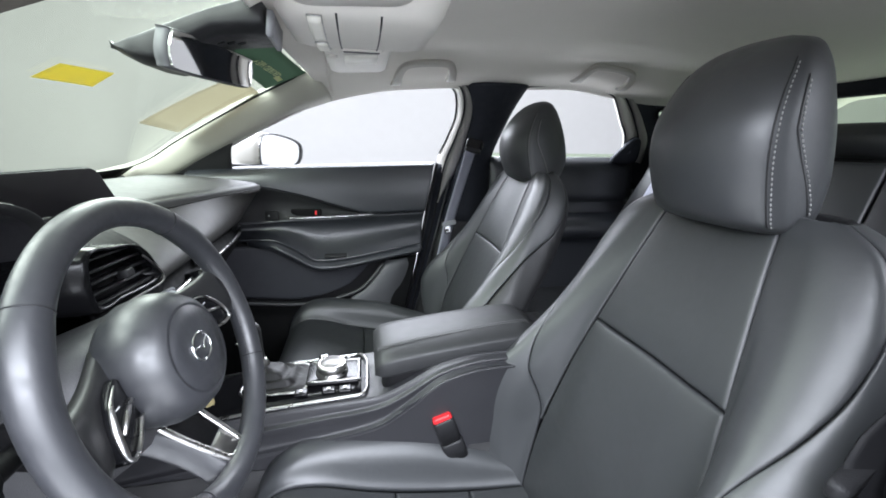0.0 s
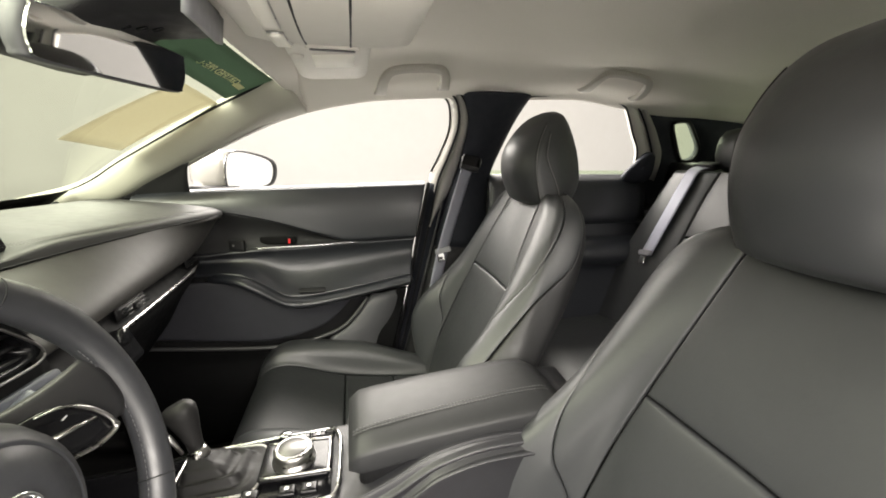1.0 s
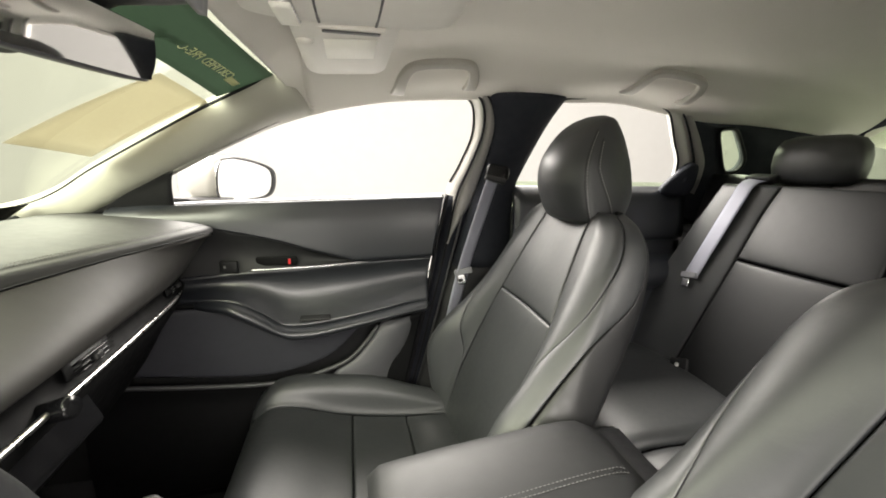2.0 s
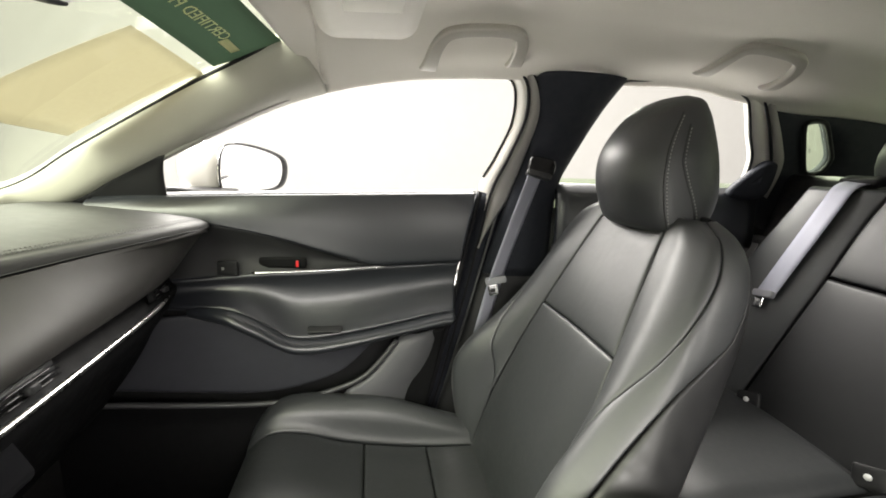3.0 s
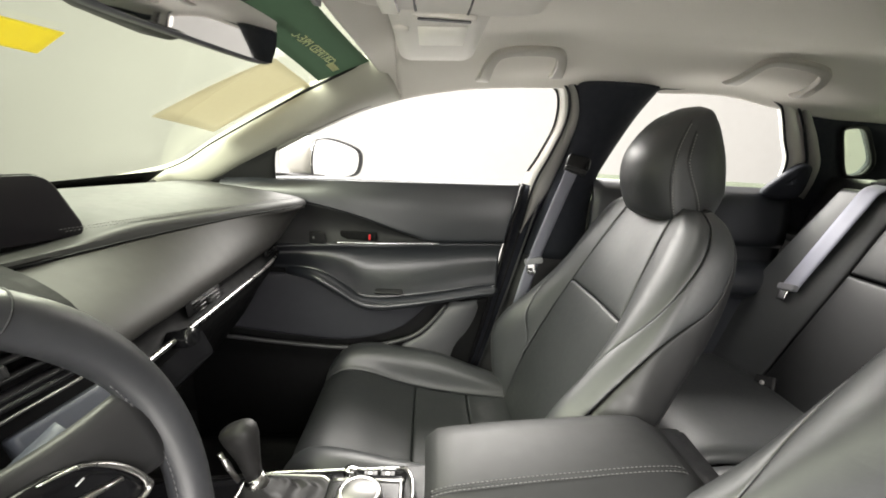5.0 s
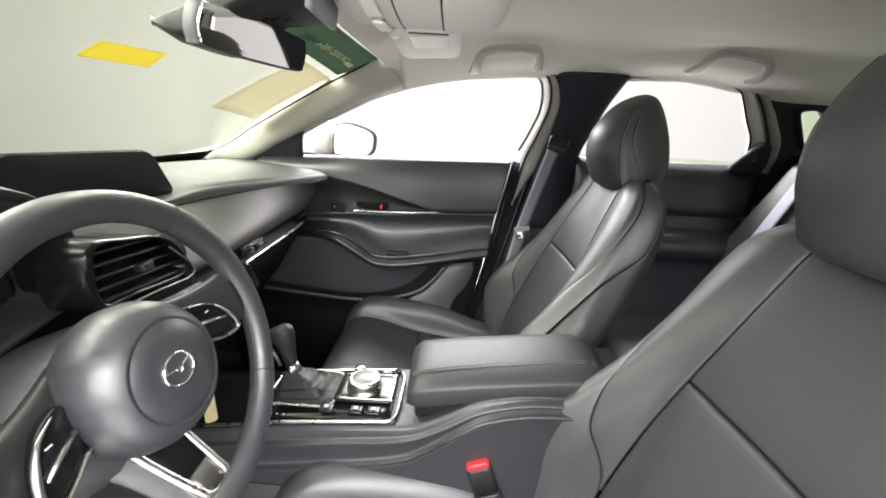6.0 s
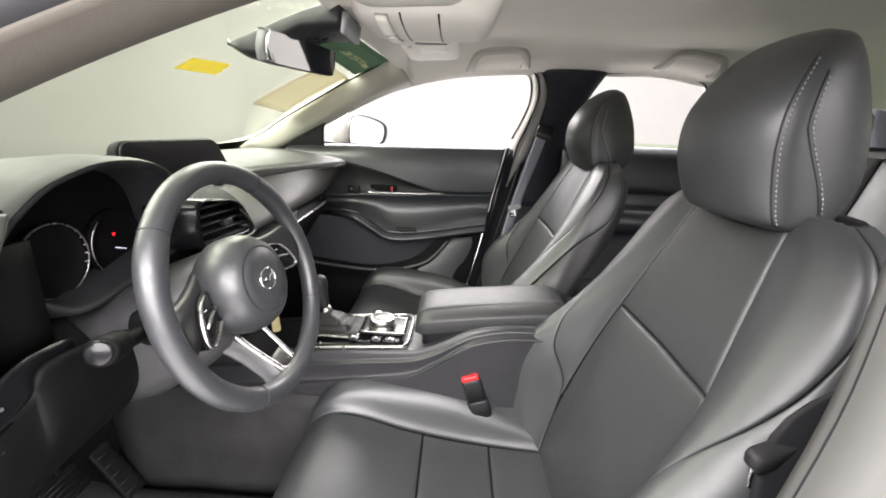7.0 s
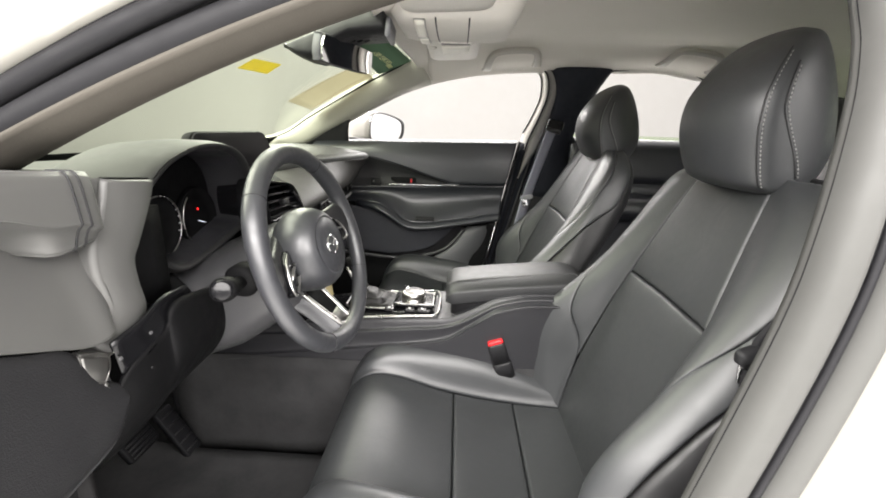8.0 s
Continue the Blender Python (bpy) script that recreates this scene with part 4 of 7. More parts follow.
BOTTOM = [(-0.4, 0.26), (0.6, 0.26)]


def rear_edge(z):
    """x of the door's rear edge by height."""
    return at([(0.2, 0.3), (0.42, 0.362), (0.64, 0.415), (0.84, 0.452), (1.0, 0.486), (1.1, 0.5)], z)


def clip_rear(g, gap=0.004):
    """Pull the panel's rear end onto the slanting door edge."""
    k = g.shape[0]
    out = g.copy()
    for j in range(g.shape[1]):
        x0, x1 = g[0, j, 0], g[-1, j, 0]
        for i in range(k):
            e = rear_edge(g[i, j, 2]) - gap
            out[i, j, 0] = x0 + (g[i, j, 0] - x0) * (e - x0) / (x1 - x0)
            out[i, j, 1] += belt(out[i, j, 0]) - belt(g[i, j, 0])
    return out


bump = lambda t: math.sin(math.pi * t)
door = thing("passenger_door", (0.1, 0.68, 0.26), "closed passenger door with black soft upper, grey panel and map pocket", "car door", kind="structure")
up = clip_rear(strip(SWOOSH, SILL, lambda s, t: 0.036 - 0.02 * t + 0.006 * bump(t), 56, 20, -0.3, XR))
part("upper_panel", pad(up, 0.0, 0.01, 0.006, sides=(0, 1, 1, 1), flip=False), DOOR_SOFT, door, "soft black upper panel")
sl = np.array([[lay(x, at(SILL, x) - 0.006 + 0.01 * bump(k), 0.012 - 0.04 * k) for k in np.linspace(0, 1, 6)] for x in np.linspace(-0.3, XR, 40)])
part("sill_cap", plate(sl, 0.004), DOOR_SOFT, door)
sp = strip(CREASE, SWOOSH, lambda s, t: 0.02 - 0.014 * bump(t) + 0.008 * t * t, 50, 14, -0.3, 0.258)
part("spear_panel", pad(sp, 0.0, 0.008, 0.005, flip=False), PLASTIC, door, "smooth dark spear-shaped trim")
mid = clip_rear(strip(ARM_TOP, CREASE, lambda s, t: 0.026 + 0.046 * (1 - t) ** 2.2 * min(1, s * 2.5) - 0.016 * bump(t) ** 0.8, 56, 22, -0.3, XR - 0.02))
part("middle_panel", pad(mid, 0.0, 0.008, 0.006, sides=(0, 1, 1, 1), flip=False), DOOR_SOFT, door, "soft black leather-wrapped middle panel")


def arm(s, t):
    r = min(1, 0.1 + s * 5) ** 0.5
    return (0.055 + 0.03 * math.sin(math.pi * min(1, t * 0.9 + 0.1)) ** 0.6) * r + 0.012


ar = clip_rear(strip(ARM_LOW, ARM_TOP, arm, 60, 18, -0.15, XR - 0.04))
part("armrest", pad(ar, 0.002, 0.014, 0.008, flip=False), DOOR_SOFT, door, "padded black armrest")
ln = np.array([lay(x, at(ARM_TOP, x) * 0.78 + at(ARM_LOW, x) * 0.22 + 0.001, arm((x + 0.15) / 0.59, 0.78) + 0.0035) for x in np.linspace(-0.05, 0.4, 140)])
part("stitching", stitches(ln), THREAD_DIM, door, "grey stitching")
fb = clip_rear(strip(POCKET, ARM_LOW, lambda s, t: 0.018 + 0.01 * t, 50, 14, -0.3, XR - 0.06), 0.045)
part("grey_panel", pad(fb, 0.0, 0.006, 0.006, flip=False), DOOR_FABRIC, door, "matt grey lower panel")
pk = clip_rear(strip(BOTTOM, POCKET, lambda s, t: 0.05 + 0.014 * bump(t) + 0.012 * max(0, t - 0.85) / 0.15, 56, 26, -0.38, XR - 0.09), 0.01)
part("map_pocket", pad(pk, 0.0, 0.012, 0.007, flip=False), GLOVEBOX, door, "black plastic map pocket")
ln = np.array([lay(min(x, rear_edge(at(POCKET, x)) - 0.014), at(POCKET, x) + 0.001, 0.066) for x in np.linspace(-0.38, 0.285, 60)])
part("pocket_lip", tube(ln, 0.006, 8), GREY_PLASTIC, door, "grey pocket lip")
en = []
for z in np.linspace(0.27, 0.665, 20):
    e = rear_edge(z)
    w = at([(0.27, 0.17), (0.45, 0.21), (0.53, 0.235), (0.565, 0.185), (0.616, 0.15), (0.665, 0.125)], z)
    en.append([lay(e - w * (1 - k), z, 0.074 - 0.012 * (1 - k) ** 4 + 0.006 * bump(k) - 0.05 * k ** 3) for k in np.linspace(0, 1, 16)])
part("rear_end_trim", pad(np.array(en), 0.0, 0.006, 0.005, flip=True), END_TRIM, door, "charcoal plastic end trim")
part("edge_seal", tube([(rear_edge(z) + 0.004, belt(rear_edge(z)) - 0.012, z) for z in np.linspace(0.25, 0.998, 40)], 0.006, 8), RUBBER, door, "black door edge seal")
bk = np.array([[(x, belt(x) + 0.02, z) for x in np.linspace(-0.42, 0.47, 12)] for z in np.linspace(0.24, 0.985, 10)])
for j in range(10):
    z = bk[j, 0, 2]
    bk[j, :, 0] = np.linspace(-0.42, rear_edge(z), 12)
    bk[j, :, 1] = [belt(x) + 0.02 for x in bk[j, :, 0]]
part("door_shell", plate(bk, 0.05, flip=True), PLASTIC, door, "inner door shell")
part("door_skin", plate(bk + (0, 0.056, 0), 0.004, flip=True), PAINT, door, "white painted outer skin")
# handle, lock, memory switch, window switch
hd = np.array([lay(x, 0.8235 + 0.0, 0.04 + 0.006 * math.sin(math.pi * (x + 0.02) / 0.28)) for x in np.linspace(-0.02, 0.262, 40)])
part("door_handle", tube(hd, np.concatenate([np.full(24, 0.0034), np.linspace(0.0036, 0.0052, 12), np.linspace(0.005, 0.001, 4)]), 8, squash=0.9), CHROME, door, "thin satin chrome handle")
part("handle_cup", block((0.1, 0.024, 0.004), lay(0.035, 0.838, 0.0165), 0.006, (0, -1, 0), (0, 0, 1)), GLOVEBOX, door, "dark handle cup")
part("lock_flag", block((0.006, 0.014, 0.004), lay(0.066, 0.836, 0.027), 0.001, (0, -1, 0), (0, 0, 1), 0.001), RED, door, "small red lock flag")
sw = part("lock_switch", block((0.042, 0.03, 0.008), lay(-0.07, 0.832, 0.026), 0.004, (-0.15, -1, 0), (0, 0, 1)), PLASTIC, door, "small black lock switch")
for dx in (-0.008, 0.007):
    part("switch_mark", block((0.005, 0.006, 0.001), lay(-0.07 + dx, 0.833, 0.0302), 0.001, (-0.15, -1, 0), (0, 0, 1), 0.0004), THREAD, sw, "faint white mark")
part("window_switch", block((0.075, 0.016, 0.005), lay(0.125, 0.694, 0.066), 0.004, (0, -0.6, 1), (0, 1, 0.6), 0.002), PLASTIC, door, "black window switch")
# sail panel between mirror and pillar
sail = np.array([[(-0.345, 0.612, 0.966), (-0.26, 0.618, 0.972), (-0.176, 0.62, 0.98)], [(-0.30, 0.603, 0.99), (-0.235, 0.606, 1.0), (-0.172, 0.604, 1.015)], [(-0.245, 0.596, 1.02), (-0.205, 0.597, 1.03), (-0.166, 0.594, 1.045)], [(-0.168, 0.586, 1.06), (-0.163, 0.586, 1.061), (-0.158, 0.586, 1.062)]])
part("sail_panel", plate(patch(sail + (0, -0.006, 0), 14, 10), 0.006), PLASTIC, door, "black triangular mirror panel")

# ---- door mirror outside
mir = thing("door_mirror", (-0.07, 0.82, 0.97), "white door mirror with black rim outside the passenger window", "door mirror")
o = crc([(-0.088, -0.046), (-0.094, 0.0), (-0.082, 0.046), (-0.045, 0.058), (0.02, 0.05), (0.078, 0.032), (0.094, 0.008), (0.086, -0.03), (0.06, -0.048), (0.0, -0.053), (-0.05, -0.053)], 44)
ax = np.array((0.81, -0.58, 0.0))
pos = np.array((-0.066, 0.82, 1.03))
ra, ru, rn = frame_of(ax, (0, 0, 1))
ring = lambda k, h, dx=0.0: pos + np.outer(o[:, 0] * k + dx, ra) + np.outer(o[:, 1] * k, ru) + rn * h
part("mirror_cap", loft([ring(1.07, -0.006), ring(1.12, -0.03), ring(1.12, -0.07, -0.01), ring(1.02, -0.11, -0.022), ring(0.8, -0.14, -0.03), ring(0.45, -0.158, -0.034), ring(0.05, -0.164, -0.034)]), PAINT, mir, "white painted mirror cap")
part("mirror_rim", loft([ring(1.08, -0.014, 0.011), ring(1.09, -0.004, 0.013), ring(1.075, 0.001, 0.0115), ring(1.012, 0.001, 0.001), ring(1.0, -0.004), ring(0.4, -0.005), ring(0.02, -0.005)]), PLASTIC, mir, "black mirror rim")
part("mirror_glass", flat_shade(loft([ring(1.005, -0.003), ring(0.995, 0.0), ring(0.5, 0.0), ring(0.02, 0.0)])), MIRROR, mir, "silvered mirror glass")
part("mirror_foot", loft([np.array((x, y, z)) + np.array([(a * 0.05, 0, b * 0.012) for a, b in rrect(2, 2, 0.6)]) for x, y, z in ((-0.2, 0.63, 0.982), (-0.19, 0.68, 0.981), (-0.14, 0.78, 0.976))]), PLASTIC, mir, "black mirror foot")

# ---- rear passenger door and rear pillar
rd = thing("rear_door", (0.95, 0.72, 0.26), "closed rear passenger door with dark soft panel and armrest", "car door", kind="structure")
gz = np.array([[(x, 0.726 - 0.014 * (1 - (z - 0.3) / 0.7) - h, z) for x in np.linspace(0.69, 1.27, 16)] for z, h in ((0.26, 0.03), (0.45, 0.04), (0.6, 0.045), (0.7, 0.05), (0.74, 0.085), (0.775, 0.075), (0.8, 0.03), (0.86, 0.022), (0.875, 0.034), (0.95, 0.03), (0.99, 0.022), (1.008, 0.0))])
part("door_panel", plate(patch(gz, 60, 20), 0.02), DOOR_SOFT, rd, "soft black door panel")
part("pull_handle", tube([(0.78, 0.695, 0.845), (0.85, 0.688, 0.847), (0.95, 0.69, 0.85)], 0.005, 8), CHROME, rd, "chrome rear door handle")
ol = window_outline("rear")
o_out = [np.array(p) + ((np.array(p) - (0.97, 0.66, 1.13)) * (0.13, 0.12, 0.16)) for p in ol]
part("window_frame", ring_plate(o_out, ol, 0.012), PILLAR_DARK, rd, "black window frame")
part("pale_seal", tube(np.array([np.array(p) + (0.004, -0.006, 0.004) for p in crc(ol, 60)])[8:28], 0.004, 8), GREY_SEAL, rd, "grey window seal")
rg = np.array([[(x, 0.727 + 0.012 * (1.05 - z), z) for z in (0.96, 1.0, 1.036)] for x in np.linspace(0.68, 1.24, 8)])
part("door_skin", plate(patch([[(x, 0.785 - 0.02 * (0.9 - z) ** 2, z) for x in (0.55, 0.8, 1.05, 1.3)] for z in (0.25, 0.5, 0.8, 0.985)], 8, 8), 0.004), PAINT, rd, "white painted outer skin")
R_ = cr([(0.96, 0.588, 1.264), (1.05, 0.593, 1.254), (1.103, 0.6, 1.24), (1.13, 0.612, 1.212), (1.17, 0.638, 1.16), (1.21, 0.66, 1.106), (1.226, 0.685, 1.05), (1.226, 0.7, 1.01)], 50)
E_ = cr([(0.96, 0.582, 1.272), (1.07, 0.588, 1.262), (1.14, 0.598, 1.244), (1.19, 0.617, 1.197), (1.225, 0.633, 1.15), (1.256, 0.649, 1.1), (1.272, 0.67, 1.05), (1.275, 0.69, 1.01)], 50)
F_ = cr([(0.96, 0.576, 1.278), (1.08, 0.582, 1.268), (1.17, 0.596, 1.244), (1.234, 0.62, 1.19), (1.268, 0.632, 1.145), (1.296, 0.644, 1.1), (1.31, 0.665, 1.05), (1.312, 0.685, 1.0)], 50)
part("pale_band", plate(np.stack([R_ + (0, 0.016, 0), R_, R_ * 0.6 + E_ * 0.4 + (0, -0.003, 0), E_ + (0, 0.003, 0)], axis=1), 0.004), FRAME_PALE, rd, "pale grey painted frame")
part("grey_band", plate(np.stack([E_ + (0.002, 0.003, 0), E_ * 0.7 + F_ * 0.3 + (0, -0.005, 0), E_ * 0.3 + F_ * 0.7 + (0, -0.006, 0), F_ + (0, 0.004, 0)], axis=1), 0.004), FRAME_GREY, rd, "grey rubber seal")
part("dark_line", tube(E_ + (0, -0.002, 0), 0.0034, 6), RUBBER, rd, "black rubber line")
part("window_lip", tube(R_[8:] + (-0.002, -0.001, 0), 0.0034, 6), RUBBER, rd, "thin black window lip")
part("window_pane", plate(rg, 0.004), GREEN_GLASS, rd, "green-tinted window glass wound nearly down")
tri = [(1.18, 0.695, 1.012), (1.262, 0.672, 1.012), (1.262, 0.645, 1.09), (1.235, 0.645, 1.1), (1.215, 0.665, 1.075)]
part("corner_panel", ring_plate(tri, [tuple(np.mean(tri, axis=0) + (np.array(q) - np.mean(tri, axis=0)) * 0.05) for q in tri], 0.02), PILLAR_DARK, rd, "black corner panel")

# rear pillar trims with the quarter window
for sg in (1, -1):
    cp = thing("rear_pillar_trim", (1.4, sg * 0.66, 0.9), "black fabric rear pillar trim with a small quarter window", "pillar trim", kind="structure")
    outer = np.array([(1.19, 0.606, 1.232), (1.3, 0.604, 1.23), (1.45, 0.598, 1.222), (1.62, 0.575, 1.205), (1.66, 0.6, 1.1), (1.62, 0.66, 0.95), (1.4, 0.7, 0.9), (1.26, 0.705, 0.95), (1.25, 0.7, 1.04), (1.225, 0.65, 1.15)])
    inner = np.array([(1.304, 0.62, 1.186), (1.326, 0.62, 1.198), (1.365, 0.622, 1.196), (1.41, 0.64, 1.16), (1.446, 0.654, 1.115), (1.446, 0.668, 1.085), (1.427, 0.673, 1.073), (1.4, 0.672, 1.074), (1.376, 0.662, 1.09), (1.336, 0.64, 1.14)])
    part("trim_panel", ring_plate(outer * (1, sg, 1), inner * (1, sg, 1), 0.02 * sg), PILLAR_DARK, cp)
    c = inner.mean(axis=0)
    part("quarter_glass", ring_plate((c + (inner - c) * 1.06 + (0, 0.012, 0)) * (1, sg, 1), (c + (inner - c) * 0.01 + (0, 0.012, 0)) * (1, sg, 1), 0.003 * sg), GREEN_GLASS, cp, "green-tinted quarter window")
    part("window_seal", tube(crc((c + (inner - c) * 1.03 - (0, 0.003, 0)) * (1, sg, 1), 50), 0.006, 8, loop=True), RUBBER, cp, "black rubber seal")

# ================================================================ dashboard
def lip(y):
    """Rear edge of the dash top: x, z."""
    return at([(-0.72, -0.155, 0.984), (-0.6, -0.15, 0.984), (-0.52, -0.155, 0.98), (-0.45, -0.16, 0.965), (-0.2, -0.205, 0.955), (0.0, -0.205, 0.95), (0.06, -0.2, 0.948), (0.19, -0.172, 0.946), (0.32, -0.137, 0.944), (0.45, -0.095, 0.944), (0.53, -0.085, 0.941), (0.6, -0.1, 0.93), (0.66, -0.14, 0.925)], y)


def lip_face(y):
    """Height of the pad's front edge above the panel gap."""
    return float(np.interp(y, (0.0, 0.08, 0.16, 0.3, 0.45, 0.66), (0.021, 0.019, 0.017, 0.0135, 0.0125, 0.012)))


dash = thing("dashboard", (-0.3, 0.0, 0.25), "black dashboard with leather-wrapped lower panel and satin chrome strip", "dashboard")
rows = []
for y in (-0.7, -0.6, -0.52, -0.48, -0.4, -0.3, -0.27, -0.2, -0.1, 0.0, 0.1, 0.2, 0.3, 0.4, 0.48, 0.55, 0.6, 0.645):
    lx, lz = lip(y)
    xb = -0.63 + 0.36 * max(0, abs(y) - 0.1) ** 2
    dip = math.exp(-((y + 0.11) / 0.16) ** 4)
    sink = math.exp(-((y + 0.385) / 0.125) ** 6)
    lx -= 0.1 * sink
    lz -= 0.12 * sink
    hf = lip_face(y)
    rows.append([(xb, y, 0.94), (xb + (lx - xb) * 0.35, y, 0.967 - 0.012 * dip), (xb + (lx - xb) * 0.7, y, lz + (0.022 if y > -0.5 else 0.006) - 0.036 * dip + 0.1 * sink), (lx - 0.03, y, lz + 0.008 - 0.024 * dip), (lx - 0.009, y, lz + 0.0015 - 0.016 * dip), (lx - 0.003, y, lz - 0.0005 - 0.013 * dip), (lx, y, lz - 0.004 - 0.01 * dip), (lx + 0.001, y, lz - 0.6 * hf), (lx + 0.001, y, lz - 0.9 * hf), (lx - 0.001, y, lz - hf), (lx - 0.03, y, lz - hf - 0.002)])
part("top_pad", plate(patch(rows, 70, 60), 0.006, flip=True), DASH_SOFT, dash, "soft black dash top")
for back, rise in ((0.013, 0.0045), (0.02, 0.0065)):
    ln = np.array([(lip(y)[0] - back, y, lip(y)[1] + rise) for y in np.linspace(0.02, 0.57, 160)])
    part("stitching", stitches(ln), GREY_PLASTIC, dash, "grey stitching")


def band(y):
    """Chrome strip line: x, z."""
    return at([(-0.2, -0.095, 0.812), (-0.1, -0.105, 0.809), (0.05, -0.113, 0.806), (0.25, -0.12, 0.806), (0.45, -0.133, 0.806), (0.6, -0.165, 0.806), (0.66, -0.19, 0.806)], y)


ysf = np.linspace(-0.1, 0.655, 22)
rows = []
for y in ysf:
    lx, lz = lip(y)
    bx_, bz = band(y)
    e = max(0.0, (y - 0.5) / 0.15)
    top = np.array((lx + 0.001 - 0.012 * e, y, lz - lip_face(y) - 0.0025))
    low = np.array((bx_ + 0.0, y, bz + 0.034 + 0.015 * e))
    at_share = lambda k, dx, dz: top * (1 - k) + low * k + (dx, 0, dz)
    rows.append([top + (-0.014, 0, -0.001), top + (-0.001, 0, 0), at_share(0.04, 0.001, 0.0015), at_share(0.3, 0.005, 0.005), at_share(0.6, 0.009, 0.008), at_share(0.82, 0.009, 0.007), at_share(0.95, 0.002, 0.0), low + (-0.014, 0, -0.003), low + (-0.034, 0, -0.004)])
part("leather_panel", plate(patch(rows, 60, 48), 0.006, flip=True), DASH_LEATHER, dash, "brown-black leather-wrapped panel")
part("panel_gap", tube([(lip(y)[0] - 0.003, y, lip(y)[1] - lip_face(y) - 0.0015) for y in np.linspace(-0.09, 0.62, 60)], 0.002, 6), GLOVEBOX, dash, "dark gap under the pad")
rows = [[(band(y)[0] - 0.016, y, band(y)[1] + 0.034), (band(y)[0] - 0.02, y, band(y)[1] + 0.018), (band(y)[0] - 0.012, y, band(y)[1] + 0.002), (band(y)[0] - 0.004, y, band(y)[1] - 0.006)] for y in ysf]
part("vent_band", plate(patch(rows, 40, 10), 0.005, flip=True), GLOVEBOX, dash, "glossy black vent band")
ln = np.array([(band(y)[0] + 0.001, y, band(y)[1] + 0.001) for y in np.linspace(-0.16, 0.5, 60)])
part("chrome_strip", tube(ln, np.concatenate([np.full(54, 0.004), np.linspace(0.0038, 0.001, 6)]), 8), SATIN, dash, "satin chrome strip")
for y0, y1 in ((0.1, 0.2), (0.44, 0.53)):
    vent = part("vent", plate(np.array([[(band(y)[0] - 0.014 + 0.003 * k, y, band(y)[1] + 0.028 - 0.02 * k) for k in (0, 0.5, 1)] for y in np.linspace(y0, y1, 6)]), 0.003, flip=True), PLASTIC, dash, "slim air vent")
    for k in (0.2, 0.5, 0.8):
        part("slat", tube([(band(y)[0] - 0.006 + 0.002 * k, y, band(y)[1] + 0.03 - 0.022 * k) for y in np.linspace(y0 + 0.004, y1 - 0.004, 6)], 0.0022, 6, squash=0.5), PIANO, vent)
    ym = (y0 + y1) / 2
    part("vent_tab", block((0.016, 0.01, 0.01), (band(ym)[0] - 0.002, ym, band(ym)[1] + 0.019), 0.003, (1, 0, 0.2), (0, 0, 1)), PLASTIC, vent, "sliding tab")
part("volume_knob", lathe([(0.0001, -0.03), (0.012, -0.03), (0.013, 0.004), (0.0135, 0.012), (0.012, 0.016), (0.004, 0.0165), (0.0001, 0.0165)], (-0.106, 0.047, 0.806), (1, -0.1, 0.25)), PIANO, dash, "round glossy black knob")
# lower dash, black, running to the footwells
rows = []
for y in (-0.14, 0.0, 0.1, 0.2, 0.3, 0.4, 0.5, 0.6, 0.66):
    bx_, bz = band(y)
    rows.append([(bx_ - 0.004, y, bz - 0.006), (bx_ - 0.01, y, bz - 0.03), (bx_ - 0.05, y, bz - 0.09), (bx_ - 0.09, y, bz - 0.16), (bx_ - 0.17, y, bz - 0.25), (bx_ - 0.3, y, 0.5)])
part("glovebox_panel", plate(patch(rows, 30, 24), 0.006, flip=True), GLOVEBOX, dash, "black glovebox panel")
part("climate_panel", block((0.25, 0.05, 0.02), (-0.125, 0.0, 0.765), 0.008, (0.9, 0, 0.4), (0, 0, 1)), PIANO, dash, "glossy black climate panel")
part("end_cap", plate(patch([[(x, 0.66, z) for x in (-0.5, -0.35, -0.2, -0.12)] for z in (0.5, 0.7, 0.85, 0.93)], 10, 10), 0.01), PLASTIC, dash)

# ---- instrument binnacle
HOOD = np.array([(-0.485, 0.852), (-0.53, 0.895), (-0.532, 0.94), (-0.492, 0.98), (-0.45, 1.0), (-0.385, 1.011), (-0.31, 1.001), (-0.262, 0.97), (-0.24, 0.915), (-0.245, 0.868), (-0.3, 0.85), (-0.37, 0.836), (-0.44, 0.83)])
ho = crc(HOOD, 60)
c0 = HOOD.mean(axis=0)


def hood_ring(k, x_top, lean, dz=0.0):
    p = c0 + (ho - c0) * k
    return np.stack([x_top - lean * (1.02 - p[:, 1]), p[:, 0], p[:, 1] + dz], axis=1)


binn = thing("instrument_binnacle", (-0.2, -0.39, 0.8), "hooded black instrument cluster with round dials and red warning light", "instrument cluster")
# the lip faces rearward: its shade is a darker material than the hood
part("hood_lip", loft([hood_ring(0.925, -0.139, 0.12), hood_ring(0.95, -0.1335, 0.12), hood_ring(0.985, -0.1305, 0.12), hood_ring(1.02, -0.132, 0.12)], caps=False), SHELL, binn, "leather-wrapped hood lip, shade put into its darker colour")
part("hood", loft([hood_ring(1.018, -0.1335, 0.12), hood_ring(1.035, -0.137, 0.12), hood_ring(1.06, -0.15, 0.12), hood_ring(1.09, -0.2, 0.1, -0.002), hood_ring(1.09, -0.27, 0.08, -0.01), hood_ring(1.0, -0.34, 0.0, -0.035)], caps=False), DASH_SOFT, binn, "soft black hood")
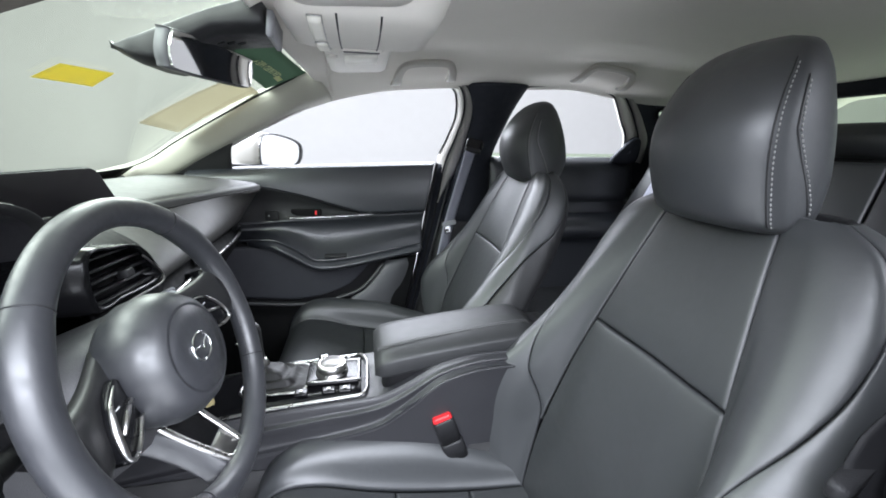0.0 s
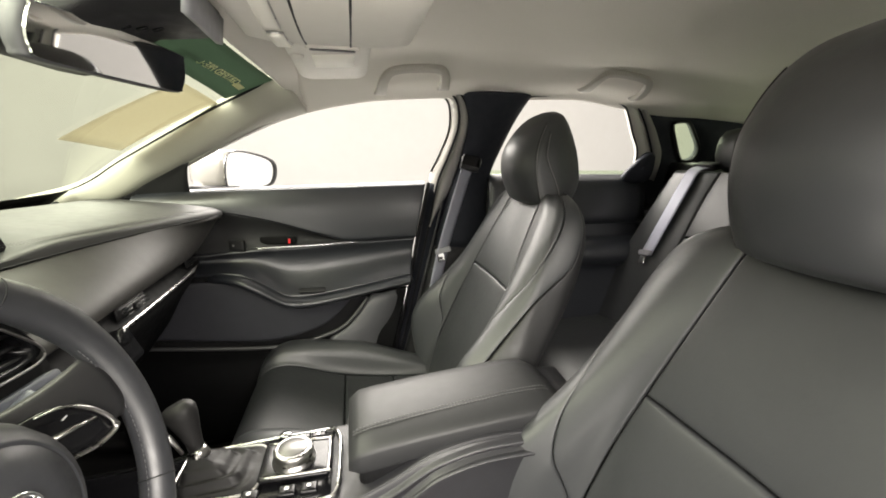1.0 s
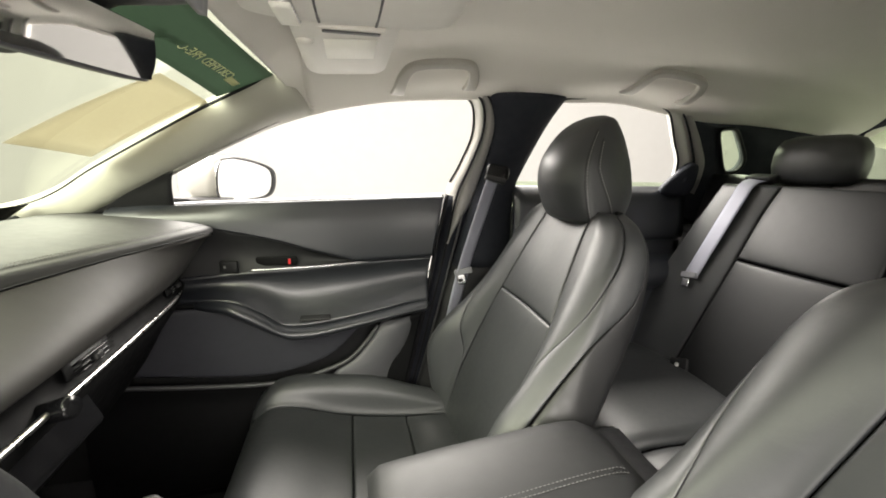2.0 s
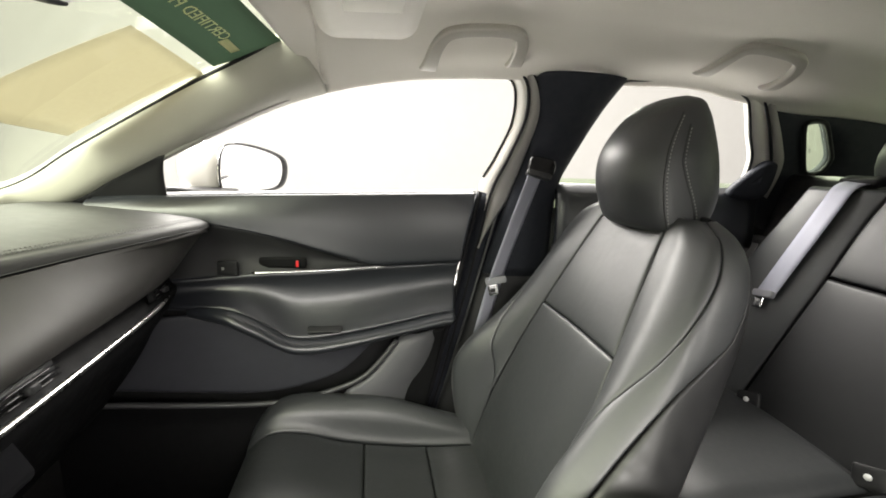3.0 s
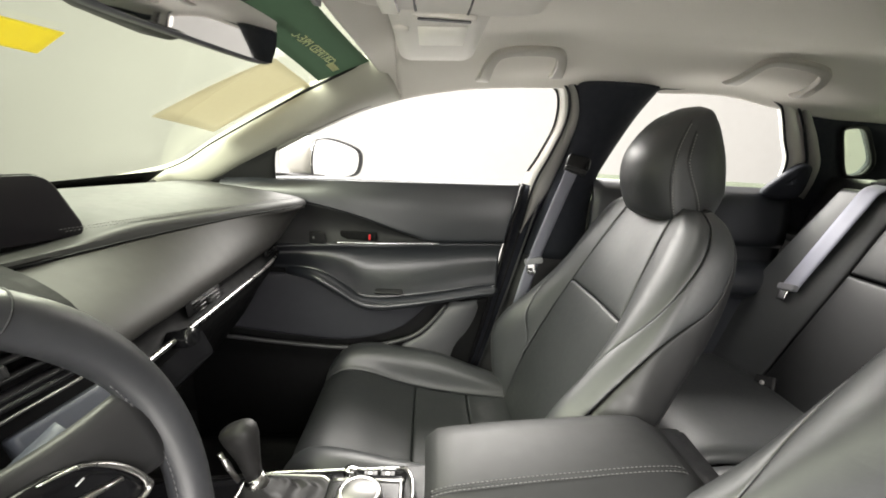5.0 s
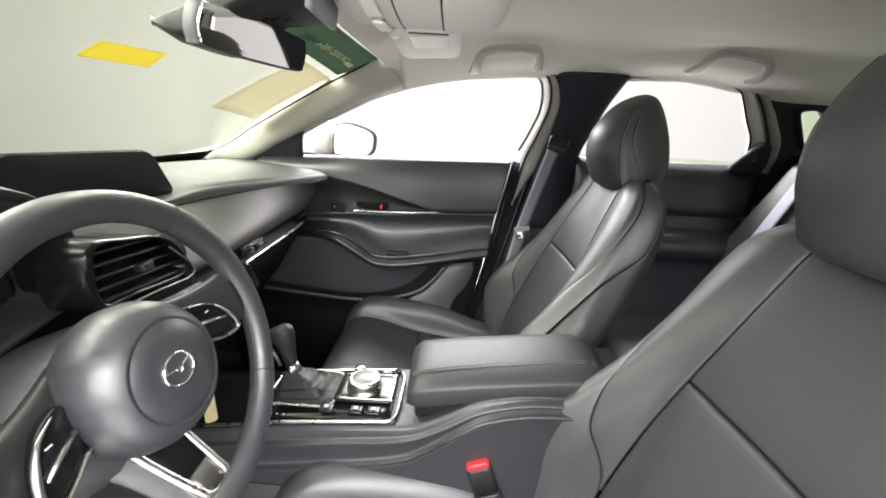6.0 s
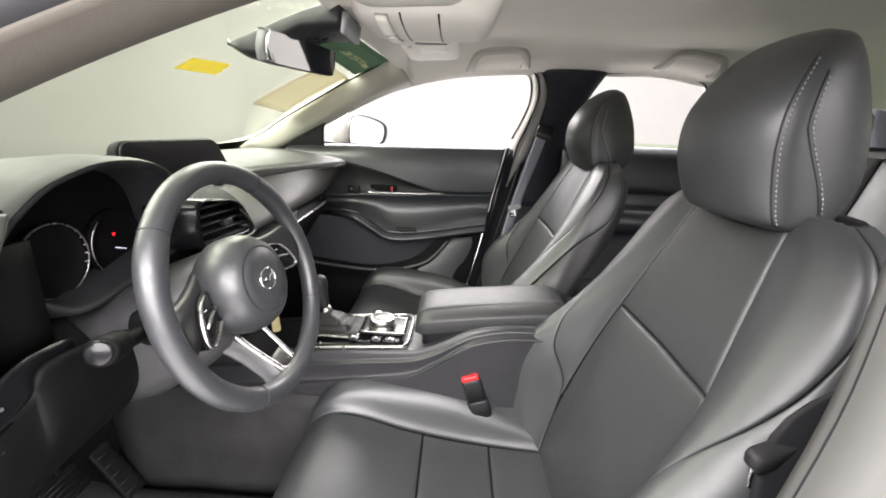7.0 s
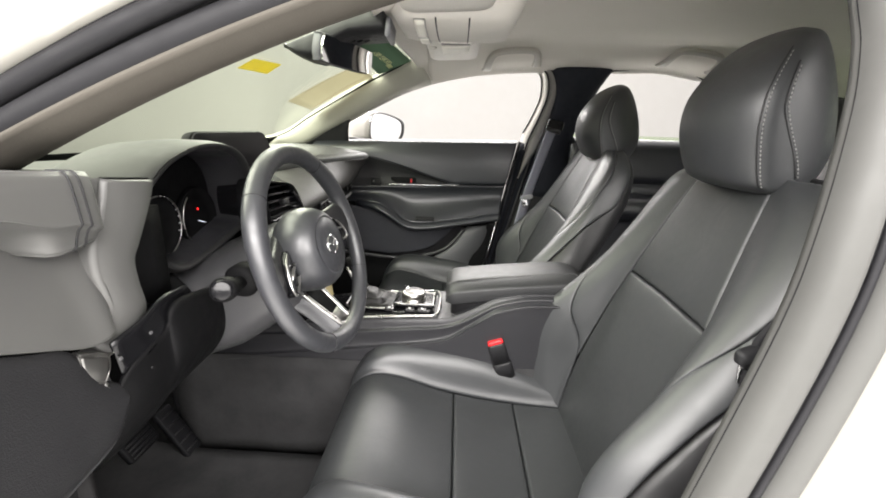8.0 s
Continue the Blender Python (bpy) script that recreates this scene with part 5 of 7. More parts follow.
part("funnel", loft([hood_ring(0.935, -0.137, 0.12), hood_ring(0.91, -0.155, 0.12), hood_ring(0.89, -0.18, 0.1), hood_ring(0.87, -0.214, 0.05)], caps=False), CONSOLE_PLASTIC, binn, "black cowl")
part("dial_panel", loft([hood_ring(0.9, -0.215, 0.05), hood_ring(0.5, -0.216, 0.05), hood_ring(0.02, -0.216, 0.05)], caps=False), GLOVEBOX, binn, "black dial panel")


def dial(y, z, r, a0, a1, label):
    d = part("dial", lathe([(r, -0.004), (r, 0.004), (r * 0.97, 0.006), (r * 0.94, 0.003), (r * 0.5, 0.002), (0.0001, 0.002)], (-0.212, y, z), (1, 0, 0.05), n=40), GLOVEBOX, binn, label)
    th = np.radians(np.linspace(a0, a1, 50))
    part("dial_ring", tube([(-0.204, y + r * math.cos(t), z + r * math.sin(t)) for t in th], 0.0011, 6), SATIN, d, "thin silver ring")
    return d


d1 = dial(-0.4165, 0.8855, 0.0485, 0, 360, "large round dial with silver ring")
d2 = dial(-0.312, 0.882, 0.05, 130, 230, "round dial with white scale")
for i in range(5):
    t = radians(-20 + 14 * i)
    part("scale_mark", block((0.005, 0.0016, 0.001), (-0.206, -0.4165 + 0.048 * math.cos(t), 0.8876 + 0.048 * math.sin(t)), 0.0004, (1, 0, 0), (0, 0, 1), 0.0002), WHITE_PRINT, d1)
part("needle", tube([(-0.204, -0.322, 0.876), (-0.204, -0.303, 0.869)], 0.0007, 6), NEEDLE_LIT, d2, "lit white needle")
part("warning_light", block((0.0045, 0.004, 0.001), (-0.203, -0.322, 0.897), 0.0012, (1, 0, 0), (0, 0, 1), 0.0004), RED_LIT, binn, "lit red warning light")

# ---- right-hand driver vent
vw = part("driver_vent", loft([np.stack([np.full(40, x), -0.2 + (q[:, 0]) * k, 0.9 + q[:, 1] * k], axis=1) for q in [crc([(-0.075, 0.036), (-0.02, 0.034), (0.04, 0.02), (0.082, -0.022), (0.085, -0.04), (0.05, -0.042), (-0.02, -0.036), (-0.075, -0.03)], 40)] for x, k in ((-0.2, 0.8), (-0.13, 0.86), (-0.1, 0.9), (-0.096, 1.0), (-0.102, 1.06), (-0.15, 1.1))], caps=False), PIANO, dash, "dark framed air vent")
for k in range(5):
    z = 0.93 - 0.0145 * k
    y1 = -0.155 + 0.011 * k
    part("slat", plate(np.array([[(-0.105 - 0.02 * j, y, z - 0.004 * j - 0.05 * (y + 0.27)) for j in (0, 1)] for y in np.linspace(-0.27, y1, 5)]), 0.003), PLASTIC, vw)
part("vent_tab", block((0.02, 0.012, 0.014), (-0.1, -0.2, 0.893), 0.003, (1, 0, 0.2), (0, 0, 1)), PLASTIC, vw, "sliding tab")
part("vent_trim", tube(cr([(-0.098, -0.29, 0.858), (-0.094, -0.2, 0.857), (-0.094, -0.12, 0.853), (-0.096, -0.112, 0.868), (-0.1, -0.15, 0.905)], 30), 0.0015, 6), SATIN_DARK, vw, "thin chrome outline")
part("centre_panel", plate(patch([[(-0.2, y, 0.945), (-0.16, y, 0.93), (-0.12, y, 0.9), (-0.108, y, 0.86), (-0.1, y, 0.82), (-0.12, y, 0.78)] for y in (-0.25, -0.2, -0.15, -0.08)], 14, 20) + (-0.012, 0, 0), 0.006, flip=True), GLOVEBOX, dash)
part("switch_strip", block((0.085, 0.022, 0.014), (-0.085, -0.16, 0.832), 0.004, (0.9, -0.1, 0.4), (0, 0, 1)), BLUE_PLASTIC, dash, "grey switch row")

# ---- driver end of the dash
ddoor = thing("driver_door", (-0.17, -0.95, 0.3), "open driver door with soft black trim and satin corner piece", "car door", kind="structure")
split = lambda y: 0.826 + 0.5 * (-0.664 - y)
PAD = [(-0.8, 1.014, 0.99, 0.972), (-0.72, 1.007, 0.969, 0.946), (-0.697, 1.005, 0.96, 0.935), (-0.679, 1.003, 0.954, 0.926), (-0.66, 1.001, 0.952, 0.926), (-0.645, 0.9995, 0.948, 0.928), (-0.632, 0.998, 0.941, 0.929)]
rows = []
for y in (-0.8, -0.75, -0.7, -0.665, -0.64):
    top, low = at(PAD, y)[2] + 0.012, max(split(y), 0.828)
    rows.append([(-0.15, y, top), (-0.138, y, top - 0.02), (-0.13, y, top * 0.6 + low * 0.4), (-0.118, y, top * 0.25 + low * 0.75), (-0.111, y, low)])
rows.append([(-0.15, -0.627, 0.935), (-0.138, -0.63, 0.915), (-0.131, -0.632, 0.89), (-0.125, -0.626, 0.858), (-0.12, -0.637, 0.835)])
part("middle_panel", plate(patch(rows, 30, 30), 0.006, flip=False), LIT_TRIM, ddoor, "curved soft middle panel")
part("door_shell", block((0.66, 0.6, 0.05), (-0.178, -0.985, 0.68), 0.03, (1, 0, 0), (0, 0, 1), 0.008), PLASTIC, ddoor, "black inner door shell")
part("door_skin", block((0.67, 0.66, 0.02), (-0.216, -0.985, 0.66), 0.04, (1, 0, 0), (0, 0, 1), 0.008), PAINT, ddoor, "white painted outer skin")


def pad_section(y):
    t, c, b = at(PAD, y)
    # the underside tucks in deeply but for its last stretch
    d = at([(-0.8, 0.05, 0), (-0.7, 0.045, 0), (-0.685, 0.022, 0), (-0.67, 0.011, 0), (-0.6, 0.01, 0)], y)[0]
    return crc([(-0.24, t - 0.006), (-0.16, t - 0.002), (-0.112, t), (-0.1035, t - 0.0025), (-0.1005, t - 0.012), (-0.099, t * 0.5 + c * 0.5), (-0.0975, c + 0.005), (-0.0972, c + 0.0012), (-0.0985, c - 0.0008), (-0.1 - d * 0.3, c * 0.75 + b * 0.25), (-0.1 - d * 0.7, c * 0.35 + b * 0.65), (-0.1 - d, b + 0.002), (-0.115 - d, b), (-0.24, b + 0.002)], 112)


sec = [np.column_stack([q[:, 0], np.full(112, y), q[:, 1]]) for y, q in ((y, pad_section(y)) for y in np.linspace(-0.8, -0.636, 24))]
last = sec[-1]
m_ = last.mean(axis=0)
for k, dy, dx in ((0.985, 0.004, 0.003), (0.96, 0.01, 0.012), (0.94, 0.016, 0.028), (0.92, 0.02, 0.05)):
    sec.append(m_ + (last - m_) * (1, 1, k) + (-dx, dy, 0))
part("upper_pad", loft(sec), LIT_TRIM, ddoor, "rounded soft upper pad")
for dy in (0.016, 0.026):
    part("pad_seam", tube([(x + 0.0008, -0.632 - dy, z + 0.0004) for x, z in pad_section(-0.632 - dy)[14:94]], 0.0011, 6), PLASTIC, ddoor, "stitched pad seam")
S_NEAR = [(-0.597, 0.985), (-0.605, 0.962), (-0.614, 0.94), (-0.626, 0.924), (-0.63, 0.896), (-0.625, 0.87), (-0.623, 0.85), (-0.634, 0.837), (-0.66, 0.827)]
S_FAR = [(-0.537, 0.978), (-0.544, 0.961), (-0.556, 0.94), (-0.575, 0.911), (-0.585, 0.893), (-0.584, 0.865), (-0.581, 0.832), (-0.607, 0.812), (-0.642, 0.806)]
rows = [[(-0.138, a[0], a[1]), (-0.123, a[0], a[1]), (-0.1205, a[0] + 0.002, a[1]), (-0.117, a[0] * 0.7 + b[0] * 0.3, a[1] * 0.7 + b[1] * 0.3), (-0.117, a[0] * 0.3 + b[0] * 0.7, a[1] * 0.3 + b[1] * 0.7), (-0.1205, b[0] - 0.002, b[1]), (-0.123, b[0], b[1]), (-0.15, b[0], b[1])] for a, b in zip(S_NEAR, S_FAR)]
part("vent_surround", plate(patch(rows, 44, 44), 0.006, flip=True), LIT_TRIM, dash, "smooth vertical trim")
for edge, back in ((S_NEAR, -0.127), (S_FAR, -0.124), (((-0.6, 0.9865), (-0.57, 0.983), (-0.535, 0.979)), -0.122)):
    part("panel_gap", tube(cr([(back, y, z) for y, z in edge], 40), 0.0022, 6), GLOVEBOX, dash, "dark panel gap")
lv = part("side_vent", plate(patch([[(-0.15, y, z) for z in (0.82, 0.86, 0.9, 0.94)] for y in (-0.6, -0.57, -0.54, -0.5)], 6, 6), 0.01, flip=True), GLOVEBOX, dash, "dark side vent")
for k in range(4):
    part("slat", tube([(-0.142, -0.59, 0.842 + 0.016 * k), (-0.142, -0.532, 0.842 + 0.016 * k)], 0.002, 6), GLOVEBOX, lv)
part("vent_trim", tube(cr([(-0.12, -0.557, 0.926), (-0.118, -0.571, 0.913), (-0.118, -0.583, 0.898)], 12), 0.0011, 6), SATIN, lv, "thin chrome edge")
part("chrome_corner", pad(patch([[(-0.113, -0.6835, 0.834), (-0.111, -0.666, 0.824), (-0.11, -0.649, 0.813)], [(-0.114, -0.684, 0.815), (-0.109, -0.668, 0.806), (-0.108, -0.653, 0.797)], [(-0.116, -0.679, 0.794), (-0.113, -0.67, 0.788), (-0.112, -0.659, 0.781)]], 14, 14), 0.0, 0.003, 0.003, flip=True), SATIN_DARK, ddoor, "satin metal corner piece")
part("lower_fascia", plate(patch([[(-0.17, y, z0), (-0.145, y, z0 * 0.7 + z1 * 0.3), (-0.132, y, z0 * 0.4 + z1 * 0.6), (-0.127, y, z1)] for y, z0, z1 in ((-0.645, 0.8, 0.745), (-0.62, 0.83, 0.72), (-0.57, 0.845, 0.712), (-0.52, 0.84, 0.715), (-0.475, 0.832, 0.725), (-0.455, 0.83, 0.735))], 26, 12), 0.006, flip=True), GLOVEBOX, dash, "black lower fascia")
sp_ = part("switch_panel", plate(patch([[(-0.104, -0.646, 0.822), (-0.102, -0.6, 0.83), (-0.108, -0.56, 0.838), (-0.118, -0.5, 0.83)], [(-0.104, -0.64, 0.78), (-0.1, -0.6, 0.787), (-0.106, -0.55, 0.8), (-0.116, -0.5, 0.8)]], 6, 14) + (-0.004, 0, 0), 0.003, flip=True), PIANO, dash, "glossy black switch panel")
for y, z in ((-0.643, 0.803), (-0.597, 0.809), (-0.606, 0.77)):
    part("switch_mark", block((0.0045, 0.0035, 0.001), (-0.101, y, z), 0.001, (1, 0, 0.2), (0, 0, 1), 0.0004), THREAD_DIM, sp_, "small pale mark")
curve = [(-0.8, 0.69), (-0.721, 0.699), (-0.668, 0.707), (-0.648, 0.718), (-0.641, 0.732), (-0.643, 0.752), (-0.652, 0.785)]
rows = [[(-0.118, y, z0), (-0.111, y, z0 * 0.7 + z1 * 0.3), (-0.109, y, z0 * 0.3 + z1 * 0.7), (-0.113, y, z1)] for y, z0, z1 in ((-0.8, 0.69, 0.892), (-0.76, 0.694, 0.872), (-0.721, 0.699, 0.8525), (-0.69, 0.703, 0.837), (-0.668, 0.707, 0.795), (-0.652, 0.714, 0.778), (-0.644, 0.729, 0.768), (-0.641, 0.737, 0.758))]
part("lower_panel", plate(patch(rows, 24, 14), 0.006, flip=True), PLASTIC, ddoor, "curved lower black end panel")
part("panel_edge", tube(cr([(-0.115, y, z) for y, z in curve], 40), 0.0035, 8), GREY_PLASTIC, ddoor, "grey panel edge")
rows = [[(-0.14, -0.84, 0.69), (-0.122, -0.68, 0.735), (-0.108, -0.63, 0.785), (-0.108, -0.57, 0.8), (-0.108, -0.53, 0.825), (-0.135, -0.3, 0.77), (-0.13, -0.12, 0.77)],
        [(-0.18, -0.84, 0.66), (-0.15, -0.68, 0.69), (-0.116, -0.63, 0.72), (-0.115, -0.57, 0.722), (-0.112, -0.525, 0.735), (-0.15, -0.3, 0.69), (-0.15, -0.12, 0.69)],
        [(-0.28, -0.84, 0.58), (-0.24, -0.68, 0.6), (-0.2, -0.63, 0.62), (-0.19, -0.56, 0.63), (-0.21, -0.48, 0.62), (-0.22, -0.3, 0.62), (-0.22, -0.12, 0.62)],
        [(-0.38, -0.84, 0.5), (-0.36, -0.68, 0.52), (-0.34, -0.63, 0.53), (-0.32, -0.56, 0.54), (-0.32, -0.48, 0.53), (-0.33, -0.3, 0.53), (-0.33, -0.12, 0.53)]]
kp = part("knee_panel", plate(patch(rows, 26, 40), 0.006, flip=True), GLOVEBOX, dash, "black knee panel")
for y, z in ((-0.626, 0.74), (-0.614, 0.746)):
    part("switch_mark", block((0.003, 0.005, 0.001), (-0.111, y, z), 0.001, (1, 0, 0.2), (0, 0, 1), 0.0004), THREAD_DIM, kp)
for sg in (1, -1):
    kick = patch([[(x, -0.665 * sg, z) for x in (-0.82, -0.5, -0.3, -0.14)] for z in (0.19, 0.4, 0.6, 0.78)], 10, 10)
    solid("kick_panel", plate(kick, 0.01), CARPET, "black carpeted kick panel at the footwell side", "trim", kind="structure")
sl_ = patch([[(x, y, z) for x in (-0.85, 0.0, 0.4, 0.8)] for y, z in ((-0.62, 0.21), (-0.655, 0.26), (-0.7, 0.265), (-0.73, 0.24), (-0.74, 0.1))], 14, 14)
for sg in (1, -1):
    solid("door_sill", plate(sl_ * (1, sg, 1), 0.01, flip=sg < 0), PLASTIC, "black plastic door sill trim", "trim", kind="structure")

# ---- display
tl, tr, br, bl = np.array((-0.29, -0.188, 1.022)), np.array((-0.243, 0.034, 1.022)), np.array((-0.226, 0.066, 0.942)), np.array((-0.283, -0.205, 0.942))
disp = thing("infotainment_display", (-0.28, -0.08, 0.945), "wide dark infotainment display standing on the dash", "display")


def quad_slab(c, depth, radius):
    """Slab over four corners, each rounded by the radius."""
    q = []
    for i in range(4):
        a, b, d = c[i - 1] - c[i], c[i], c[(i + 1) % 4] - c[i]
        a, d = a / np.linalg.norm(a), d / np.linalg.norm(d)
        q += [b + radius * ((1 - math.sin(w)) * a + (1 - math.cos(w)) * d) for w in np.linspace(0, math.pi / 2, 7)]
    q = np.array(q)
    m = q.mean(axis=0)
    n = np.cross(c[1] - c[0], c[3] - c[0])
    n /= np.linalg.norm(n)
    n = n if n[0] > 0 else -n
    return loft([m + (q - m) * 0.3 - n * depth, m + (q - m) * 0.93 - n * depth, m + (q - m) * 0.985 - n * (depth - 0.004), m + (q - m) - n * (depth - 0.012), m + (q - m), m + (q - m) * 0.985 + n * 0.003, m + (q - m) * 0.97 + n * 0.0032, m + (q - m) * 0.02 + n * 0.0032])


corners = [tl, tr, br, bl]
part("housing", quad_slab(corners, 0.024, 0.02), GLOVEBOX, disp, "black housing")
mid_c = sum(corners) / 4
part("screen_glass", quad_slab([mid_c + (q - mid_c) * 0.965 + (0.004, 0, 0) for q in corners], 0.013, 0.016), SCREEN, disp, "glossy dark screen")
part("stand", block((0.08, 0.16, 0.02), (-0.29, -0.08, 0.943), 0.02), PLASTIC, disp)

# ================================================================ steering wheel
WC, WN = np.array((0.018, -0.36, 0.848)), np.array((math.cos(radians(17.3)) * math.cos(radians(5.2)), -math.cos(radians(17.3)) * math.sin(radians(5.2)), math.sin(radians(17.3))))
WSC = 0.932
WA, WU, WN = frame_of(WN, (0, -math.sin(radians(7)), math.cos(radians(7))))
wp = lambda p, q, h=0.0: WC + (WA * p + WU * q + WN * h) * WSC
wheel = thing("steering_wheel", tuple(WC), "black leather steering wheel with satin metal spokes and hub", "steering wheel")
R = 0.17
sec = []
for i in range(96):
    t = 2 * math.pi * i / 96
    deg = math.degrees(t) % 360
    fat = 1 + 0.1 * math.exp(-((deg - 35) / 14) ** 2) + 0.1 * math.exp(-((deg - 145) / 14) ** 2)
    th = np.linspace(0, 2 * np.pi, 18, endpoint=False)
    rr = R + 0.0163 * fat * np.cos(th)
    hh = 0.0155 * fat * np.sin(th)
    sec.append(np.array([wp(r_ * math.cos(t), r_ * math.sin(t), h_) for r_, h_ in zip(rr, hh)]))
rim = part("rim", loft(sec, loop=True), WHEEL_LEATHER, wheel, "leather-wrapped rim")
for deg in (50, 132, 236, 322):
    t = radians(deg)
    th = np.linspace(0, 2 * np.pi, 30)
    part("rim_seam", tube([wp((R + 0.0169 * math.cos(a)) * math.cos(t), (R + 0.0169 * math.cos(a)) * math.sin(t), 0.0161 * math.sin(a)) for a in th], 0.0007, 5), PLASTIC, rim, "fine leather seam")
for a0, a1 in ((160, 232), (-48, 20)):
    ln = [wp((R - 0.0166) * math.cos(radians(d)), (R - 0.0166) * math.sin(radians(d)), 0.002) for d in np.linspace(a0, a1, 60)]
    part("stitching", stitches(ln, 0.005, 0.0035, 0.0007), THREAD_DIM, rim, "dark grey stitching")
hub_prof = [(0.05, -0.05), (0.066, -0.046), (0.0735, -0.034), (0.0755, -0.012), (0.0715, 0.006), (0.063, 0.02), (0.054, 0.0262), (0.0515, 0.0272), (0.0505, 0.0255), (0.0495, 0.0272), (0.03, 0.0285), (0.0001, 0.029)]
hub = part("hub", lathe([(r_ * WSC, h_ * WSC) for r_, h_ in hub_prof], WC, WN, n=48), WHEEL_LEATHER, wheel, "round soft airbag hub")
th = np.linspace(0, 2 * np.pi, 40, endpoint=False)
part("emblem", tube([wp(0.0185 * math.cos(a), 0.0155 * math.sin(a), 0.0295) for a in th], 0.0016, 8, loop=True), CHROME, hub, "plain chrome oval emblem")
part("emblem_wing", tube(cr([wp(-0.0175, 0.004, 0.0295), wp(-0.006, 0.0015, 0.0298), wp(0, -0.004, 0.03), wp(0.006, 0.0015, 0.0298), wp(0.0175, 0.004, 0.0295)], 20), 0.0015, 6), CHROME, hub)
for sg in (1, -1):
    # side spokes: a deep body, a slanting switch panel on it with a satin surround and bar
    sec = []
    for k in np.linspace(0, 1, 12):
        mid_q, hw = 0.012 - 0.008 * k, 0.04 - 0.007 * bump(k) - 0.004 * k
        sec.append(np.array([wp(sg * (0.045 + 0.112 * k), mid_q + a * hw, -0.04 + 0.033 * k + b * 0.0125) for a, b in rrect(2, 2, 0.75, 6)]))
    sp = part("side_spoke", loft(sec), SHELL, wheel, "black side spoke")
    o = np.array([(0.07, 0.026), (0.087, 0.029), (0.106, 0.021), (0.121, 0.005), (0.129, -0.014), (0.13, -0.027), (0.122, -0.031), (0.105, -0.029), (0.072, -0.016)])
    rise = lambda p: -0.0185 + 0.27 * (p - 0.07)
    om = o.mean(axis=0)
    part("button_pod", loft([np.array([wp(sg * p, q, rise(p) + h) for p, q in om + (crc(o, 40) - om) * k]) for k, h in ((1.0, -0.012), (1.0, 0.004), (0.97, 0.006), (0.5, 0.0065), (0.02, 0.0065))]), PIANO, sp, "glossy button pod")
    edge = cr([wp(sg * p, q, rise(p) + 0.007) for p, q in ((0.084, 0.028), (0.105, 0.02), (0.119, 0.004), (0.127, -0.014), (0.128, -0.026), (0.121, -0.0295), (0.104, -0.0275), (0.076, -0.016))], 44)
    part("pod_trim", tube(edge, np.concatenate([np.linspace(0.0008, 0.003, 12), np.full(14, 0.0032), np.full(18, 0.0028)]), 8, squash=0.6), SATIN, sp, "satin metal surround")
    part("button_bar", tube([wp(sg * 0.078, 0.006, rise(0.078) + 0.0085), wp(sg * 0.1, 0.0, rise(0.1) + 0.0085), wp(sg * 0.117, -0.006, rise(0.117) + 0.0085)], [0.0028, 0.003, 0.0022], 8, squash=0.7), SATIN, sp, "satin metal switch bar")
    part("button_mark", block((0.006, 0.0012, 0.0006), wp(sg * 0.1, 0.012, rise(0.1) + 0.0072), 0.0004, WN, WU, 0.0002), WHITE_PRINT, sp, "small pale mark")
# bottom spoke: wide body rising to the rim, with two satin rails joined at the rim
fall = lambda q: -0.05 + 0.047 * min(1.0, max(0.0, (-q - 0.075) / 0.085))
sec = []
for k in np.linspace(0, 1, 14):
    q = -0.05 - 0.114 * k
    w = 0.058 - 0.016 * bump(k * 0.75) - 0.008 * k
    sec.append(np.array([wp(p * w, q, fall(q) + h) for p, h in crc([(-0.5, 0.0), (0.5, 0.0), (0.72, -0.004), (0.97, -0.022), (0.9, -0.03), (0.4, -0.03), (-0.4, -0.03), (-0.9, -0.03), (-0.97, -0.022), (-0.72, -0.004)], 40)]))
lg = part("bottom_spoke", loft(sec), WHEEL_LEATHER, wheel, "wide bottom spoke")
ln = cr([wp(p, q, fall(q) + 0.002) for p, q in ((-0.027, -0.07), (-0.024, -0.1), (-0.019, -0.14), (-0.0165, -0.153), (-0.008, -0.158), (0.008, -0.158), (0.0165, -0.153), (0.019, -0.14), (0.024, -0.1), (0.027, -0.07))], 70)
part("spoke_trim", tube(ln, 0.0046, 8, squash=0.6, up=WN), SATIN, lg, "satin metal spoke outline")
part("spoke_slot", plate(np.array([[wp(p, q, fall(q) + 0.0015) for p in np.linspace(-w, w, 5)] for q, w in ((-0.07, 0.024), (-0.1, 0.021), (-0.128, 0.017))]), 0.002), GLOVEBOX, lg, "dark slot between the rails")
part("spoke_plate", plate(np.array([[wp(p, q, fall(q) + 0.0022) for p in np.linspace(-0.0165, 0.0165, 6)] for q in (-0.129, -0.14, -0.154)]), 0.002), SATIN_DARK, lg, "satin metal plate")

col = thing("steering_column", tuple(wp(0, 0, -0.12)), "grey plastic steering column shroud with two stalks", "steering column")
sec = []
for h, w, t_, b_ in ((-0.045, 0.07, 0.045, -0.07), (-0.056, 0.088, 0.052, -0.085), (-0.085, 0.103, 0.055, -0.1), (-0.13, 0.11, 0.05, -0.118), (-0.2, 0.113, 0.042, -0.14), (-0.3, 0.113, 0.03, -0.15)):
    sec.append(np.array([wp(a * w * (1 if a > 0 else 0.8), (t_ + b_) / 2 + b * (t_ - b_) / 2, h) for a, b in rrect(2, 2, 0.7, 7)]))
part("shroud", loft(sec), GREY_PLASTIC, col, "charcoal plastic shroud")
